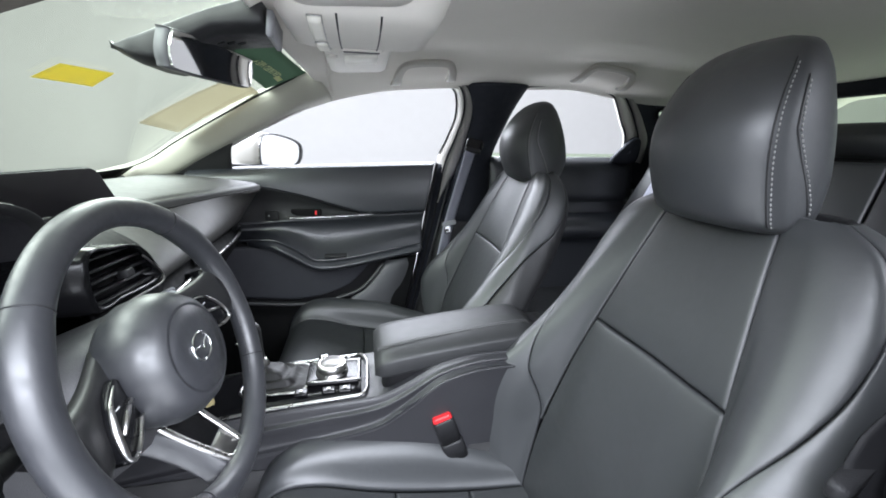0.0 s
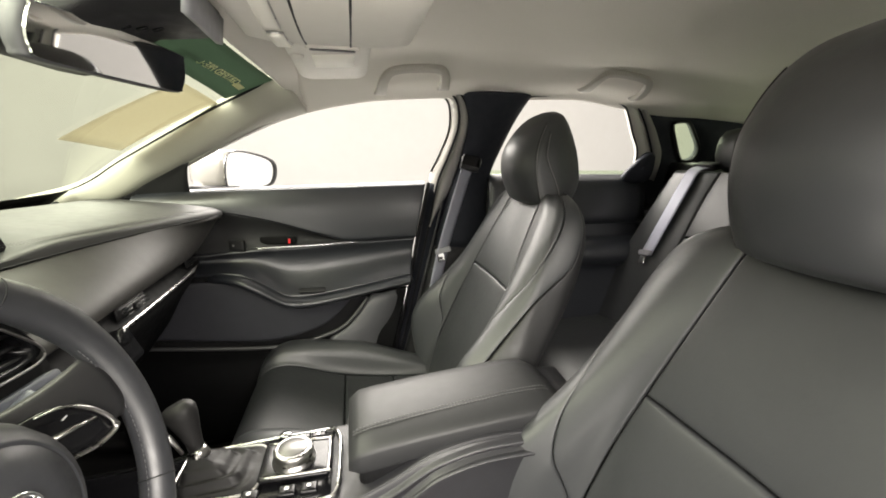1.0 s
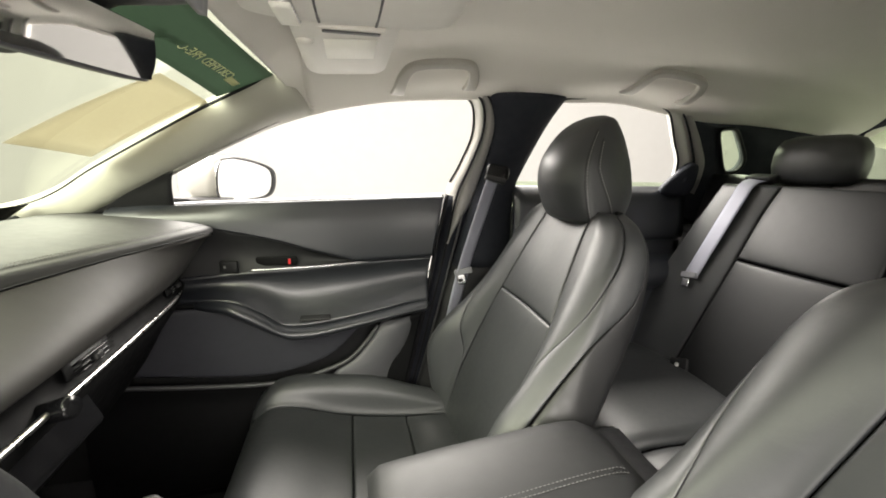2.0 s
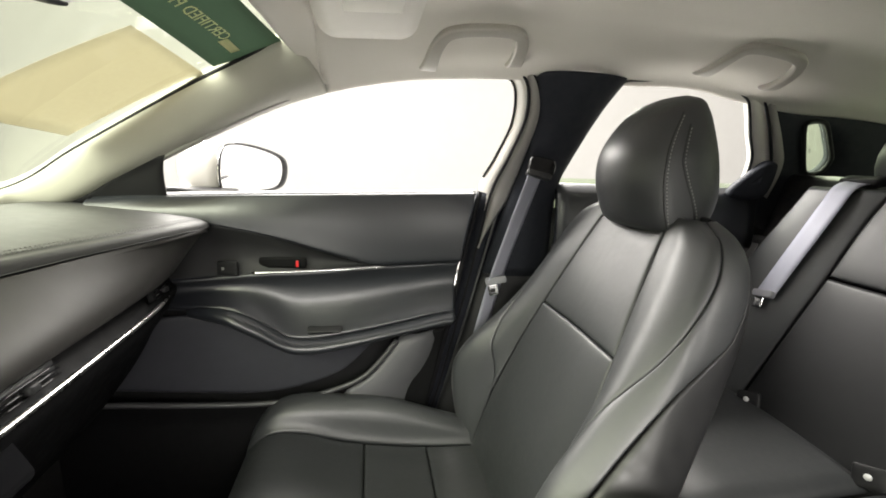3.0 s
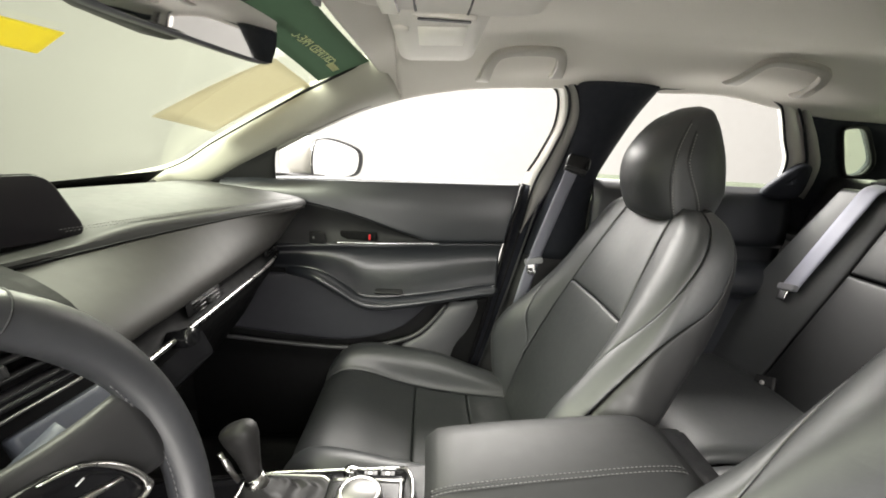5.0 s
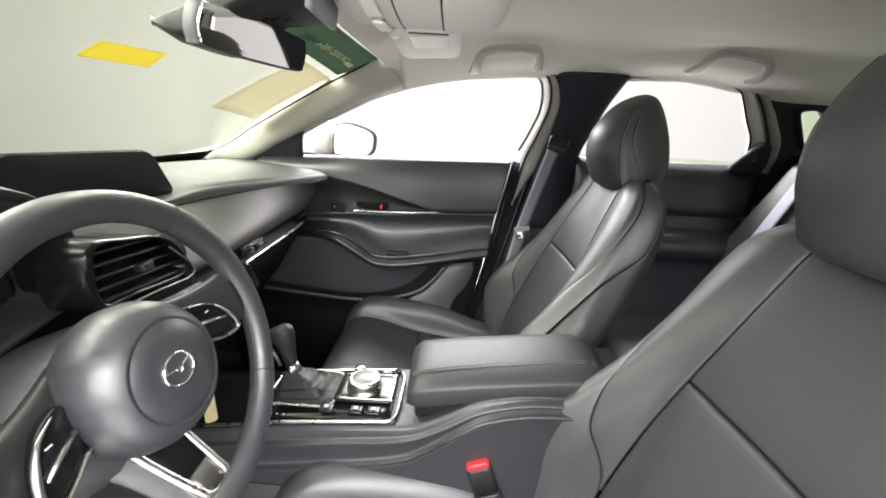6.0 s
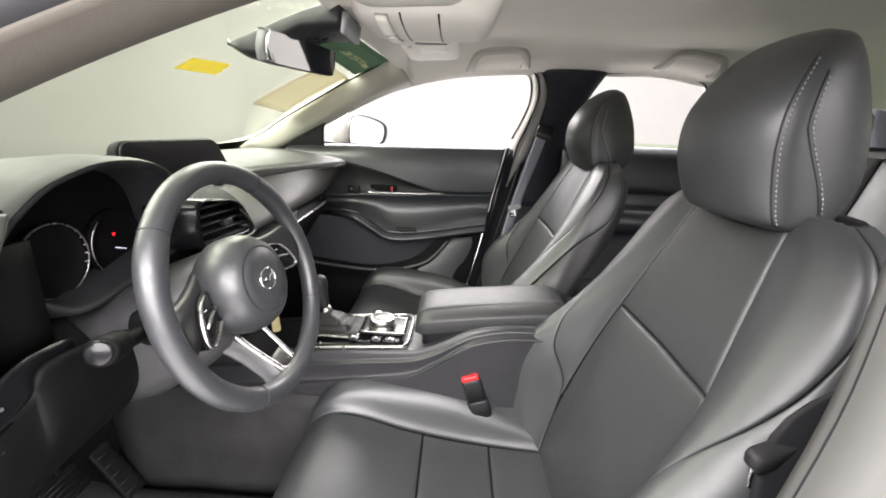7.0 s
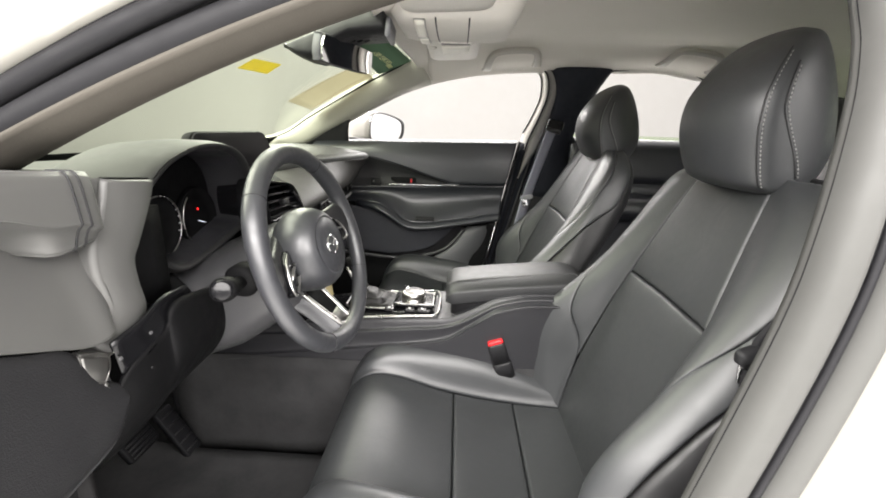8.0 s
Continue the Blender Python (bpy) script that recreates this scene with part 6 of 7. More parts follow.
part("stalk_collar", lathe([(0.024, -0.02), (0.026, 0.0), (0.022, 0.006), (0.0001, 0.006)], wp(-0.107, 0.008, -0.088), -WA, n=24), GLOVEBOX, col)
st = part("stalk", tube(cr([wp(-0.09, 0.006, -0.09), wp(-0.135, 0.014, -0.078), wp(-0.175, 0.026, -0.058)], 16), 0.0095, 12), GLOVEBOX, col, "black indicator stalk")
part("stalk_knob", tube(cr([wp(-0.168, 0.025, -0.061), wp(-0.19, 0.032, -0.048), wp(-0.214, 0.04, -0.034)], 12), [0.011, 0.013, 0.0145, 0.0155, 0.0145, 0.0155, 0.0148, 0.0158, 0.016, 0.016, 0.0155, 0.0135], 18), GLOVEBOX, st, "ribbed black knob")
part("knob_face", lathe([(0.0125, -0.004), (0.0125, 0.0015), (0.0095, 0.003), (0.0001, 0.0035)], wp(-0.2145, 0.04, -0.0338), wp(-0.214, 0.04, -0.034) - wp(-0.19, 0.032, -0.048)), PIANO, st, "glossy dark end face")
part("stalk", tube(cr([wp(0.09, 0.0, -0.088), wp(0.12, 0.01, -0.078), wp(0.15, 0.02, -0.06)], 16), np.linspace(0.008, 0.011, 16), 12, squash=0.7), BLUE_PLASTIC, col, "wiper stalk with printed marks")
part("key_tag", block((0.014, 0.052, 0.002), (0.0, -0.258, 0.742), 0.004, (0.6, -0.7, 0.3), (0, 0, 1), 0.0008), TAN_TAG, col, "small tan tag")

# ================================================================ centre console
con = thing("centre_console", (0.2, -0.035, 0.2), "black centre console with glossy shift panel and chrome edge", "console")
CY = -0.038


def ctop(x):
    return at([(-0.4, 0.56), (-0.1, 0.582), (0.03, 0.598), (0.218, 0.612), (0.25, 0.618), (0.3, 0.642), (0.35, 0.669), (0.42, 0.684), (0.62, 0.684)], x)


UPPER_LINE = [(-0.45, 0.53), (-0.2, 0.551), (0.0, 0.569), (0.15, 0.585), (0.24, 0.597), (0.3, 0.626), (0.35, 0.656), (0.42, 0.674), (0.62, 0.677)]
LOWER_LINE = [(-0.45, 0.47), (-0.2, 0.503), (0.0, 0.528), (0.127, 0.546), (0.2, 0.557), (0.24, 0.568), (0.294, 0.603), (0.353, 0.646), (0.42, 0.664), (0.62, 0.668)]
rows = []
for x in (-0.45, -0.3, -0.15, 0.0, 0.08, 0.15, 0.2, 0.24, 0.27, 0.3, 0.33, 0.36, 0.42, 0.5, 0.62):
    z, z1, z2 = ctop(x), at(UPPER_LINE, x), at(LOWER_LINE, x)
    h = 0.088 + 0.004 * bump(min(1, max(0, x)))
    half = [(0.014, 0.21), (0.0145, 0.36), (0.015, z2 - 0.03), (0.0165, z2 - 0.003), (0.0155, z2), (0.0075, z2 + 0.004), (0.007, z2 * 0.5 + z1 * 0.5), (0.0085, z1 - 0.002), (0.007, z1 + 0.001), (0.0005, z1 + 0.004), (-0.001, (z + z1) / 2), (-0.004, z - 0.003), (-0.014, z)]
    rows.append([(x, CY - h - d, q) for d, q in half] + [(x, CY, z - 0.004)] + [(x, CY + h + d, q) for d, q in reversed(half)])
part("body", plate(patch(rows, 70, 150), 0.006, flip=False), CONSOLE_PLASTIC, con, "charcoal plastic console body")
for sg in (-1, 1):
    cs = np.array([[(x, CY + sg * (0.107 + 0.002 * math.sin(30 * x)), z) for z in np.linspace(0.215, 0.5, 8)] for x in np.linspace(-0.44, 0.6, 20)])
    part("carpet_side", plate(cs, 0.003, flip=sg > 0), LIT_MAT, con, "black carpeted console side")
pn = np.array([[(x, CY + s, ctop(x) + 0.004) for s in np.linspace(-0.07, 0.07, 8)] for x in np.linspace(-0.25, 0.205, 16)])
part("shift_panel", plate(pn, 0.006, flip=False), PIANO, con, "glossy black shift panel")
ln = np.array([(x, CY - 0.078, ctop(x) + 0.004) for x in np.linspace(-0.25, 0.2, 40)] + [(0.212, CY - 0.072, ctop(0.21) + 0.005), (0.216, CY - 0.05, ctop(0.21) + 0.006), (0.217, CY, ctop(0.21) + 0.007), (0.216, CY + 0.05, ctop(0.21) + 0.006), (0.205, CY + 0.076, ctop(0.2) + 0.005)])
part("chrome_edge", tube(cr(ln, 90), 0.003, 8), SATIN, con, "satin chrome edge")
part("chrome_edge", tube([(x, CY + 0.076, ctop(x) + 0.004) for x in np.linspace(-0.25, 0.205, 20)], 0.003, 8), CHROME, con, "satin chrome edge")
bz = 0.612
rows = []
for s_ in np.linspace(0, 1, 30):
    k = 1 - 0.78 * s_
    r = []
    for i, (a, b) in enumerate(rrect(0.112, 0.1, 0.02, 12)):
        ang = math.atan2(b, a)
        fold = math.sin(2 * math.pi * 3.1 * s_ + 1.1 * math.sin(2 * ang + 0.6) + 0.5 * math.sin(5 * ang))
        soft_ = math.sin(math.pi * min(1.0, s_ * 1.15)) ** 0.8 if s_ < 0.87 else 0.0
        h = 0.003 + 0.034 * s_ ** 1.25 + 0.0038 * fold * soft_
        w = 1 + 0.05 * soft_ * math.sin(3 * ang + 6 * s_)
        r.append((0.048 + a * k * w - 0.032 * s_, CY + 0.004 + b * k * w, bz + h))
    rows.append(r)
part("shift_boot", loft(rows), BOOT, con, "creased leather shift boot")
part("boot_frame", tube([(0.043 + a, CY + 0.004 + b, bz + 0.002) for a, b in rrect(0.118, 0.106, 0.02, 8)], 0.0025, 6, loop=True), SATIN, con, "satin boot frame")
lever = thing("shift_lever", (0.01, CY, 0.66), "black leather shift lever with chrome collar", "shift lever")
part("collar", tube([(0.019, CY + 0.006, 0.643), (0.015, CY + 0.007, 0.652), (0.013, CY + 0.007, 0.657)], [0.0145, 0.0135, 0.0125], 14), SATIN, lever, "satin metal collar")
sec = []
for k, w, d in ((0, 0.0105, 0.010), (0.2, 0.0115, 0.0105), (0.4, 0.014, 0.012), (0.6, 0.018, 0.0145), (0.78, 0.0215, 0.017), (0.9, 0.022, 0.018), (0.96, 0.019, 0.016), (1.0, 0.011, 0.01)):
    c = np.array((0.014 - 0.016 * k - 0.006 * k * k, CY + 0.008 + 0.004 * k, 0.654 + 0.074 * k))
    sec.append(c + np.array([(a * w, b * d, 0.006 * a * k) for a, b in rrect(2, 2, 0.9, 6)]))
part("knob", loft(sec), BOOT, lever, "leather shift knob")
part("metal_strip", tube([(-0.001, CY - 0.004, 0.66), (-0.01, CY - 0.008, 0.685), (-0.019, CY - 0.009, 0.703)], [0.003, 0.0042, 0.0035], 8), SATIN, lever, "satin metal strip")
# rotary controller and buttons
pz = 0.617
pf = part("control_plate", block((0.105, 0.092, 0.006), (0.152, CY + 0.012, pz), 0.008), PIANO, con, "glossy control plate")
part("plate_trim", tube(cr([(0.105, CY - 0.03, pz + 0.003), (0.195, CY - 0.03, pz + 0.004), (0.2, CY - 0.025, pz + 0.004), (0.2, CY + 0.04, pz + 0.004), (0.195, CY + 0.045, pz + 0.004), (0.105, CY + 0.045, pz + 0.003)], 40), 0.0022, 6), SATIN, pf, "satin outline")
part("control_knob", lathe([(0.032, 0.0), (0.032, 0.004), (0.0275, 0.006), (0.0275, 0.009), (0.0295, 0.0105), (0.0295, 0.02), (0.027, 0.0225), (0.0245, 0.0228), (0.0001, 0.023)], (0.148, CY + 0.004, pz + 0.002), (0, 0, 1), (1, 0, 0), 36), SATIN, pf, "knurled metal control knob")
part("knob_cap", lathe([(0.0225, 0.0), (0.0215, 0.0008), (0.0001, 0.001)], (0.148, CY + 0.004, pz + 0.025), (0, 0, 1), (1, 0, 0), 32), SATIN_DARK, pf, "dull metal knob top")
part("volume_dial", lathe([(0.011, 0.0), (0.011, 0.004), (0.009, 0.005), (0.009, 0.011), (0.008, 0.012), (0.0001, 0.0125)], (0.128, CY + 0.058, pz), (0, 0, 1), (1, 0, 0), 24), CHROME, pf, "small chrome dial")
for x, y in ((0.155, CY + 0.058), (0.18, CY + 0.058), (0.145, CY - 0.055), (0.175, CY - 0.055), (0.095, CY - 0.055)):
    bt = part("button", block((0.024, 0.02, 0.005), (x, y, pz), 0.002), PIANO, con, "glossy black button")
    part("button_mark", block((0.006, 0.006, 0.0006), (x, y, pz + 0.004), 0.001, bevel=0.0002), WHITE_PRINT, bt, "white mark")
for i in range(6):
    part("gear_mark", block((0.003, 0.0035, 0.0006), (0.0 + 0.011 * i, CY - 0.058, ctop(0.02) + 0.0048), 0.0006, bevel=0.0002), WHITE_PRINT, con, "tiny white gear marks")
# armrest
ax0, ax1 = 0.226, 0.565
rows = []
for k in np.linspace(0, 1, 16):
    x = ax0 + (ax1 - ax0) * k
    zt = at([(0, 0.668), (0.05, 0.682), (0.2, 0.692), (0.5, 0.704), (0.9, 0.714), (1, 0.7)], k)
    zb = at([(0, 0.646), (0.06, 0.638), (0.5, 0.662), (1, 0.684)], k)
    ht = (zt - zb) / 2
    w = 0.085 * (0.94 if k in (0.0, 1.0) else 1.0)
    rows.append([(x + (0.006 * (1 if k == 0 else 0)), CY + 0.004 + a * w, (zt + zb) / 2 + b * ht + (0.009 * (1 - a * a) if b > 0 else 0)) for a, b in rrect(2, 2, 0.5, 9)])
rest = thing("console_armrest", (0.39, CY, 0.64), "padded black leather armrest lid on the centre console", "armrest")
part("lid", loft(rows), ARM_LEATHER, rest, "padded leather lid")
for dy in (-0.048, -0.053):
    ln = [(ax0 + 0.012 + 0.31 * k, CY + 0.004 + dy + 0.012 * k, at([(0, 0.668), (0.05, 0.682), (0.2, 0.692), (0.5, 0.704), (0.9, 0.714), (1, 0.7)], 0.035 + 0.915 * k) + 0.006) for k in np.linspace(0, 1, 120)]
    part("edge_seam", tube(ln, 0.0008, 5), SHELL, rest, "dark sewn edge seam")
    part("stitching", stitches(np.array(ln) + (0, 0.0 if dy < -0.05 else 0.003, 0.0012)), THREAD_SEAT, rest, "grey stitching")
part("bin", block((0.31, 0.15, 0.06), (0.4, CY + 0.004, 0.645), 0.02), PLASTIC, rest, "black console bin")

# ================================================================ roof fittings
ohc = thing("overhead_console", (0.21, 0.0, 1.3), "pale overhead console with map lights and sunglass lid", "overhead console")
OX0, OX1, OY = 0.088, 0.368, 0.14
rows = []
for k, z, d in ((1.02, 1.315, 0), (1.0, 1.285, 0), (0.93, 1.262, 0), (0.85, 1.246, 0.0), (0.7, 1.241, 0.0), (0.4, 1.24, 0.0), (0.02, 1.24, 0.0)):
    rows.append([((OX0 + OX1) / 2 + a * (OX1 - OX0) / 2 * k, b * OY * k, z + 0.012 * (b * k) ** 2) for a, b in rrect(2, 2, 0.35, 8)])
part("body", loft(rows), BEIGE_PLASTIC, ohc, "pale moulded plastic body")
for x in (0.19, 0.257):
    part("lid_gap", tube([(x, y, 1.2408 + 0.012 * (y / OY) ** 2 + (0.004 if abs(y) > 0.1 else 0)) for y in np.linspace(-0.115, 0.115, 13)], 0.0017, 6), PLASTIC, ohc, "dark panel gap")
for sg in (1, -1):
    lens = np.array([[(x, sg * y, 1.2385 + 0.012 * (y / OY) ** 2 + (0.003 if y > 0.1 else 0)) for y in np.linspace(0.012, 0.112, 8)] for x in np.linspace(0.148, 0.168, 4)])
    lamp = part("map_light", plate(lens, 0.004, flip=sg < 0), LABEL_WHITE, ohc, "white map light lens")
    ed_ = np.vstack([lens[0], lens[1:, -1], lens[-1, ::-1][1:], lens[::-1, 0][1:-1]])
    part("light_frame", tube(ed_, 0.0016, 6, loop=True), SATIN, lamp, "thin metal frame")


def sun_visor(y0, y1, x0, x1, label):
    v = thing("sun_visor", ((x0 + x1) / 2, (y0 + y1) / 2, 1.28), label, "sun visor", "sun visors")
    up_ = lambda x, y: at([(0.0, 1.25), (0.15, 1.25), (0.3, 1.258)], x) - 0.03 * max(0, abs(y) - 0.28)
    rows = []
    for k, dz in ((0.97, 0.018), (1.0, 0.012), (1.0, 0.005), (0.975, 0.0), (0.7, -0.001), (0.02, -0.001)):
        r = []
        for a, b in rrect(2, 2, 0.35, 7):
            x, y = (x0 + x1) / 2 + a * (x1 - x0) / 2 * k, (y0 + y1) / 2 + b * (y1 - y0) / 2 * k
            r.append((x, y, up_(x, y) + dz))
        rows.append(r)
    part("panel", loft(rows), BEIGE_PLASTIC, v, "pale visor panel")
    return v, up_


pv, upz = sun_visor(0.1, 0.41, 0.15, 0.292, "pale passenger sun visor folded up, with a white label")
g = np.array([[(x, y, upz(x, y) - 0.002) for y in (0.178, 0.23, 0.288)] for x in np.linspace(0.19, 0.264, 5)])
part("warning_label", plate(g, 0.0006), LABEL_WHITE, pv, "white printed label")
cov_ = part("mirror_cover", block((0.088, 0.022, 0.006), (0.228, 0.136, upz(0.23, 0.12) - 0.002), 0.006, (0, 0, -1), (0, 1, 0), 0.002), BEIGE_PLASTIC, pv, "sliding mirror cover")
part("cover_slot", block((0.074, 0.009, 0.002), (0.228, 0.136, upz(0.23, 0.12) - 0.0055), 0.003, (0, 0, -1), (0, 1, 0), 0.0006), SHELL, cov_, "dark finger slot")
part("visor_clip", lathe([(0.012, 0.0), (0.012, 0.006), (0.008, 0.009), (0.0001, 0.0095)], (0.165, 0.19, upz(0.165, 0.2) + 0.002), (0, 0, -1), (1, 0, 0), 16), BEIGE_PLASTIC, pv)
sun_visor(-0.43, -0.15, 0.13, 0.3, "pale driver sun visor folded up against the headliner")


def grab_handle(x0, x1):
    h = thing("grab_handle", ((x0 + x1) / 2, 0.5, 1.27), "plastic roof grab handle above the door, darkened for its shadows", "grab handle", "grab handles")
    foot = lambda x, y, d: (x, y, liner(x, y) - d)
    p = [foot(x0 - 0.006, 0.55, -0.006), foot(x0 - 0.006, 0.542, 0.009), foot(x0 - 0.004, 0.52, 0.014), foot(x0 + 0.001, 0.482, 0.015), foot(x0 + 0.014, 0.457, 0.015), foot(x0 + 0.04, 0.448, 0.015), foot((x0 + x1) / 2, 0.446, 0.015),
         foot(x1 - 0.04, 0.448, 0.015), foot(x1 - 0.014, 0.457, 0.015), foot(x1 - 0.001, 0.482, 0.015), foot(x1 + 0.004, 0.52, 0.014), foot(x1 + 0.006, 0.542, 0.009), foot(x1 + 0.006, 0.55, -0.006)]
    path = cr(p, 60)
    sec = []
    for i in range(60):
        tg = path[min(i + 1, 59)] - path[max(i - 1, 0)]
        tg = tg / np.linalg.norm(tg)
        out = np.array((0.0, -0.42, -0.9))
        side = np.cross(tg, out)
        side /= np.linalg.norm(side)
        out = np.cross(side, tg)
        w = 0.021 + 0.019 * abs(i / 29.5 - 1) ** 2.5
        sec.append(np.array([path[i] + side * a + out * b for a, b in rrect(w, 0.015, 0.0045, 5)]))
    part("grip", loft(sec), SHADED_HANDLE, h, "curved flat grip, shadow put into its colour")
    return h


grab_handle(0.338, 0.496)
grab_handle(0.928, 1.086)
part("slot", block((0.006, 0.07, 0.003), (0.88, 0.024, 1.3345), 0.002, (0, 0, -1), (0, 1, 0), 0.001), PLASTIC, solid("roof_clip", block((0.013, 0.084, 0.004), (0.88, 0.024, 1.3355), 0.004, (0, 0, -1), (0, 1, 0), 0.001), BEIGE_PLASTIC, "small pale headliner clip with a dark slot", "clip"))

# ---- rear-view mirror and sensor cover
mt = thing("rear_view_mirror", (0.0, -0.055, 1.16), "black rear-view mirror tilted towards the driver", "rear-view mirror")
ma = np.array((0.966, -0.23, -0.12))
o = crc([(-0.112, 0.022), (-0.105, 0.026), (0.0, 0.028), (0.105, 0.026), (0.115, 0.02), (0.118, 0.0), (0.112, -0.019), (0.1, -0.025), (0.0, -0.026), (-0.1, -0.025), (-0.114, -0.018), (-0.118, 0.0)], 60)
mc_ = np.array((0.002, -0.06, 1.188))
part("housing", slab(o * (0.97, 1.02), 0.016, mc_ + (0, 0.004, -0.002), ma, (0, 0, 1), 0.006), END_TRIM, mt, "black housing")
part("mirror_face", flat_shade(slab(o * (0.935, 0.93), 0.003, mc_ + (0, 0.004, -0.002) + ma * 0.0035, ma, (0, 0, 1), 0.0003)), MIRROR, mt, "silvered mirror face")
part("mirror_arm", tube([mc_ - ma * 0.025, (-0.035, -0.045, 1.2), (-0.03, -0.04, 1.22)], 0.014, 12), PLASTIC, mt, "black ball arm")
cov = thing("sensor_cover", (0.0, -0.02, 1.2), "black camera cover behind the mirror on the windshield", "sensor cover")
rows = []
for x, y0, y1, zb in ((-0.12, -0.1, 0.0, 1.194), (-0.108, -0.118, 0.01, 1.18), (-0.085, -0.124, 0.016, 1.168), (-0.06, -0.126, 0.018, 1.164), (-0.035, -0.127, 0.02, 1.172), (-0.012, -0.127, 0.022, 1.196), (0.02, -0.127, 0.024, 1.211), (0.06, -0.127, 0.026, 1.215), (0.085, -0.127, 0.022, 1.217), (0.09, -0.126, 0.02, 1.219)):
    zt = screen_z(x, 0.0) - 0.006
    rows.append([(x, (y0 + y1) / 2 + a * (y1 - y0) / 2, (zt + zb) / 2 + b * (zt - zb) / 2 + (0.010 * abs(a) if b < 0 else 0)) for a, b in rrect(2, 2, 0.4, 7)])
part("cover_shell", loft([np.array(r) for r in rows]), PLASTIC, cov, "black plastic shell")
for i in range(4):
    part("vent_slot", block((0.012, 0.004, 0.002), (0.0 + 0.014 * i, -0.07 + 0.006 * i, 1.213 + 0.0014 * i), 0.001, (0.3, -0.2, -1), (0, 1, 0), 0.0006), PIANO, cov, "dark slot")
ge = np.array([[(0.101 - 0.013 * k + 0.004 * h, -0.131 + 0.161 * k, 1.215 + 0.008 * k + 0.032 * h) for h in (0, 0.5, 1)] for k in np.linspace(0, 1, 8)])
part("grey_edge", plate(ge, 0.008), GRIP_GREY, cov, "grey plastic edge strip")


# ================================================================ seat belts
def ribbon(path, width, side, thick=0.0014, n=40):
    p = cr(path, n)
    s = np.array(side, float)
    s /= np.linalg.norm(s)
    g = np.array([[q + s * width * k for k in (-0.5, -0.25, 0, 0.25, 0.5)] for q in p])
    return plate(g, thick)


def front_belt(sg, label, dx, dz, mat):
    b = thing("seat_belt", (0.5, sg * 0.66, 0.3), label, "seat belt", "seat belts")
    mid = np.array((0.53, 0.648, 0.79)) if sg > 0 else np.array((0.578, 0.618, 0.835))
    part("webbing", ribbon(np.array([(0.592 + dx, 0.6, 1.05), (0.565 + dx, 0.622, 0.94), mid, (0.5 + dx * 0.7, 0.68, 0.6), (0.46 + dx * 0.5, 0.69, 0.36), (0.45 + dx * 0.5, 0.69, 0.26)]) * (1, sg, 1), 0.046 if sg > 0 else 0.03, (0.92, 0.34 * sg, 0.2)), mat, b, "grey belt webbing")
    part("guide", block((0.06, 0.04, 0.022), np.array((0.6 + dx, 0.592, 1.064)) * (1, sg, 1), 0.012, (-0.2, -sg, 0.2), (0.2, 0, 1), 0.006), PIANO, b, "black height-adjustable guide")
    part("guide_slot", block((0.055, 0.012, 0.028), np.array((0.594 + dx, 0.59, 1.046)) * (1, sg, 1), 0.004, (-0.2, -sg, 0.2), (0.25, 0, 1), 0.003), PLASTIC, b)
    q = mid * (1, sg, 1)
    part("tongue_grip", block((0.052, 0.018, 0.014), q + (-0.002, -0.004 * sg, -0.004), 0.006, (-0.25, -sg, 0.1), (-0.25, 0, 1), 0.003), GRIP_GREY if sg > 0 else PLASTIC, b, "rounded tongue grip")
    part("tongue", block((0.024, 0.03, 0.003), q + (-0.008, -0.006 * sg, -0.026), 0.003, (-0.25, -sg, 0.1), (-0.25, 0, 1), 0.001), CHROME, b, "steel belt tongue")
    part("tongue_hole", block((0.012, 0.009, 0.0034), q + (-0.009, -0.0066 * sg, -0.029), 0.001, (-0.25, -sg, 0.1), (-0.25, 0, 1), 0.0006), PLASTIC, b)
    return b


front_belt(1, "grey passenger seat belt hanging from the black pillar guide", 0.0, 0.0, BELT)
front_belt(-1, "dark driver seat belt with black tongue beside the pillar", 0.1, 0.0, RUBBER)

bk_ = thing("belt_buckle", (0.39, -0.137, 0.45), "black belt buckle with red release button beside the seat", "belt buckle")
bax = np.array((-0.33, 0.0, 0.944))
part("buckle_body", block((0.041, 0.026, 0.05), np.array((0.362, -0.145, 0.543)), 0.008, bax, (0, 1, 0), 0.004), PLASTIC, bk_, "black buckle body")
part("buckle_collar", block((0.045, 0.03, 0.04), np.array((0.3775, -0.145, 0.4995)), 0.01, bax, (0, 1, 0), 0.004), PLASTIC, bk_, "black buckle collar")
part("release_button", block((0.037, 0.02, 0.016), np.array((0.3535, -0.145, 0.567)), 0.005, bax, (0, 1, 0), 0.004), RED, bk_, "red release button")
part("buckle_stem", tube([(0.38, -0.145, 0.49), (0.41, -0.14, 0.41)], 0.012, 8, squash=0.5), PLASTIC, bk_)

# ================================================================ rear seat
def rb(y, z, h=0.0):
    """Point on the face of the rear backrest, h proud."""
    return np.array((1.13 + 0.3 * (z - 0.48) - h, y, z))


rear = thing("rear_bench", (1.05, 0.0, 0.25), "black leather rear bench seat with three headrests", "rear seat")


def seam_y(z):
    """Where the insert meets the bolster, half width by height."""
    return at([(0.44, 0.51), (0.574, 0.49), (0.704, 0.467), (0.835, 0.443), (0.963, 0.422), (1.06, 0.395)], z)


def edge_y(z):
    return at([(0.44, 0.72), (0.6, 0.7), (0.854, 0.62), (1.06, 0.545)], z)


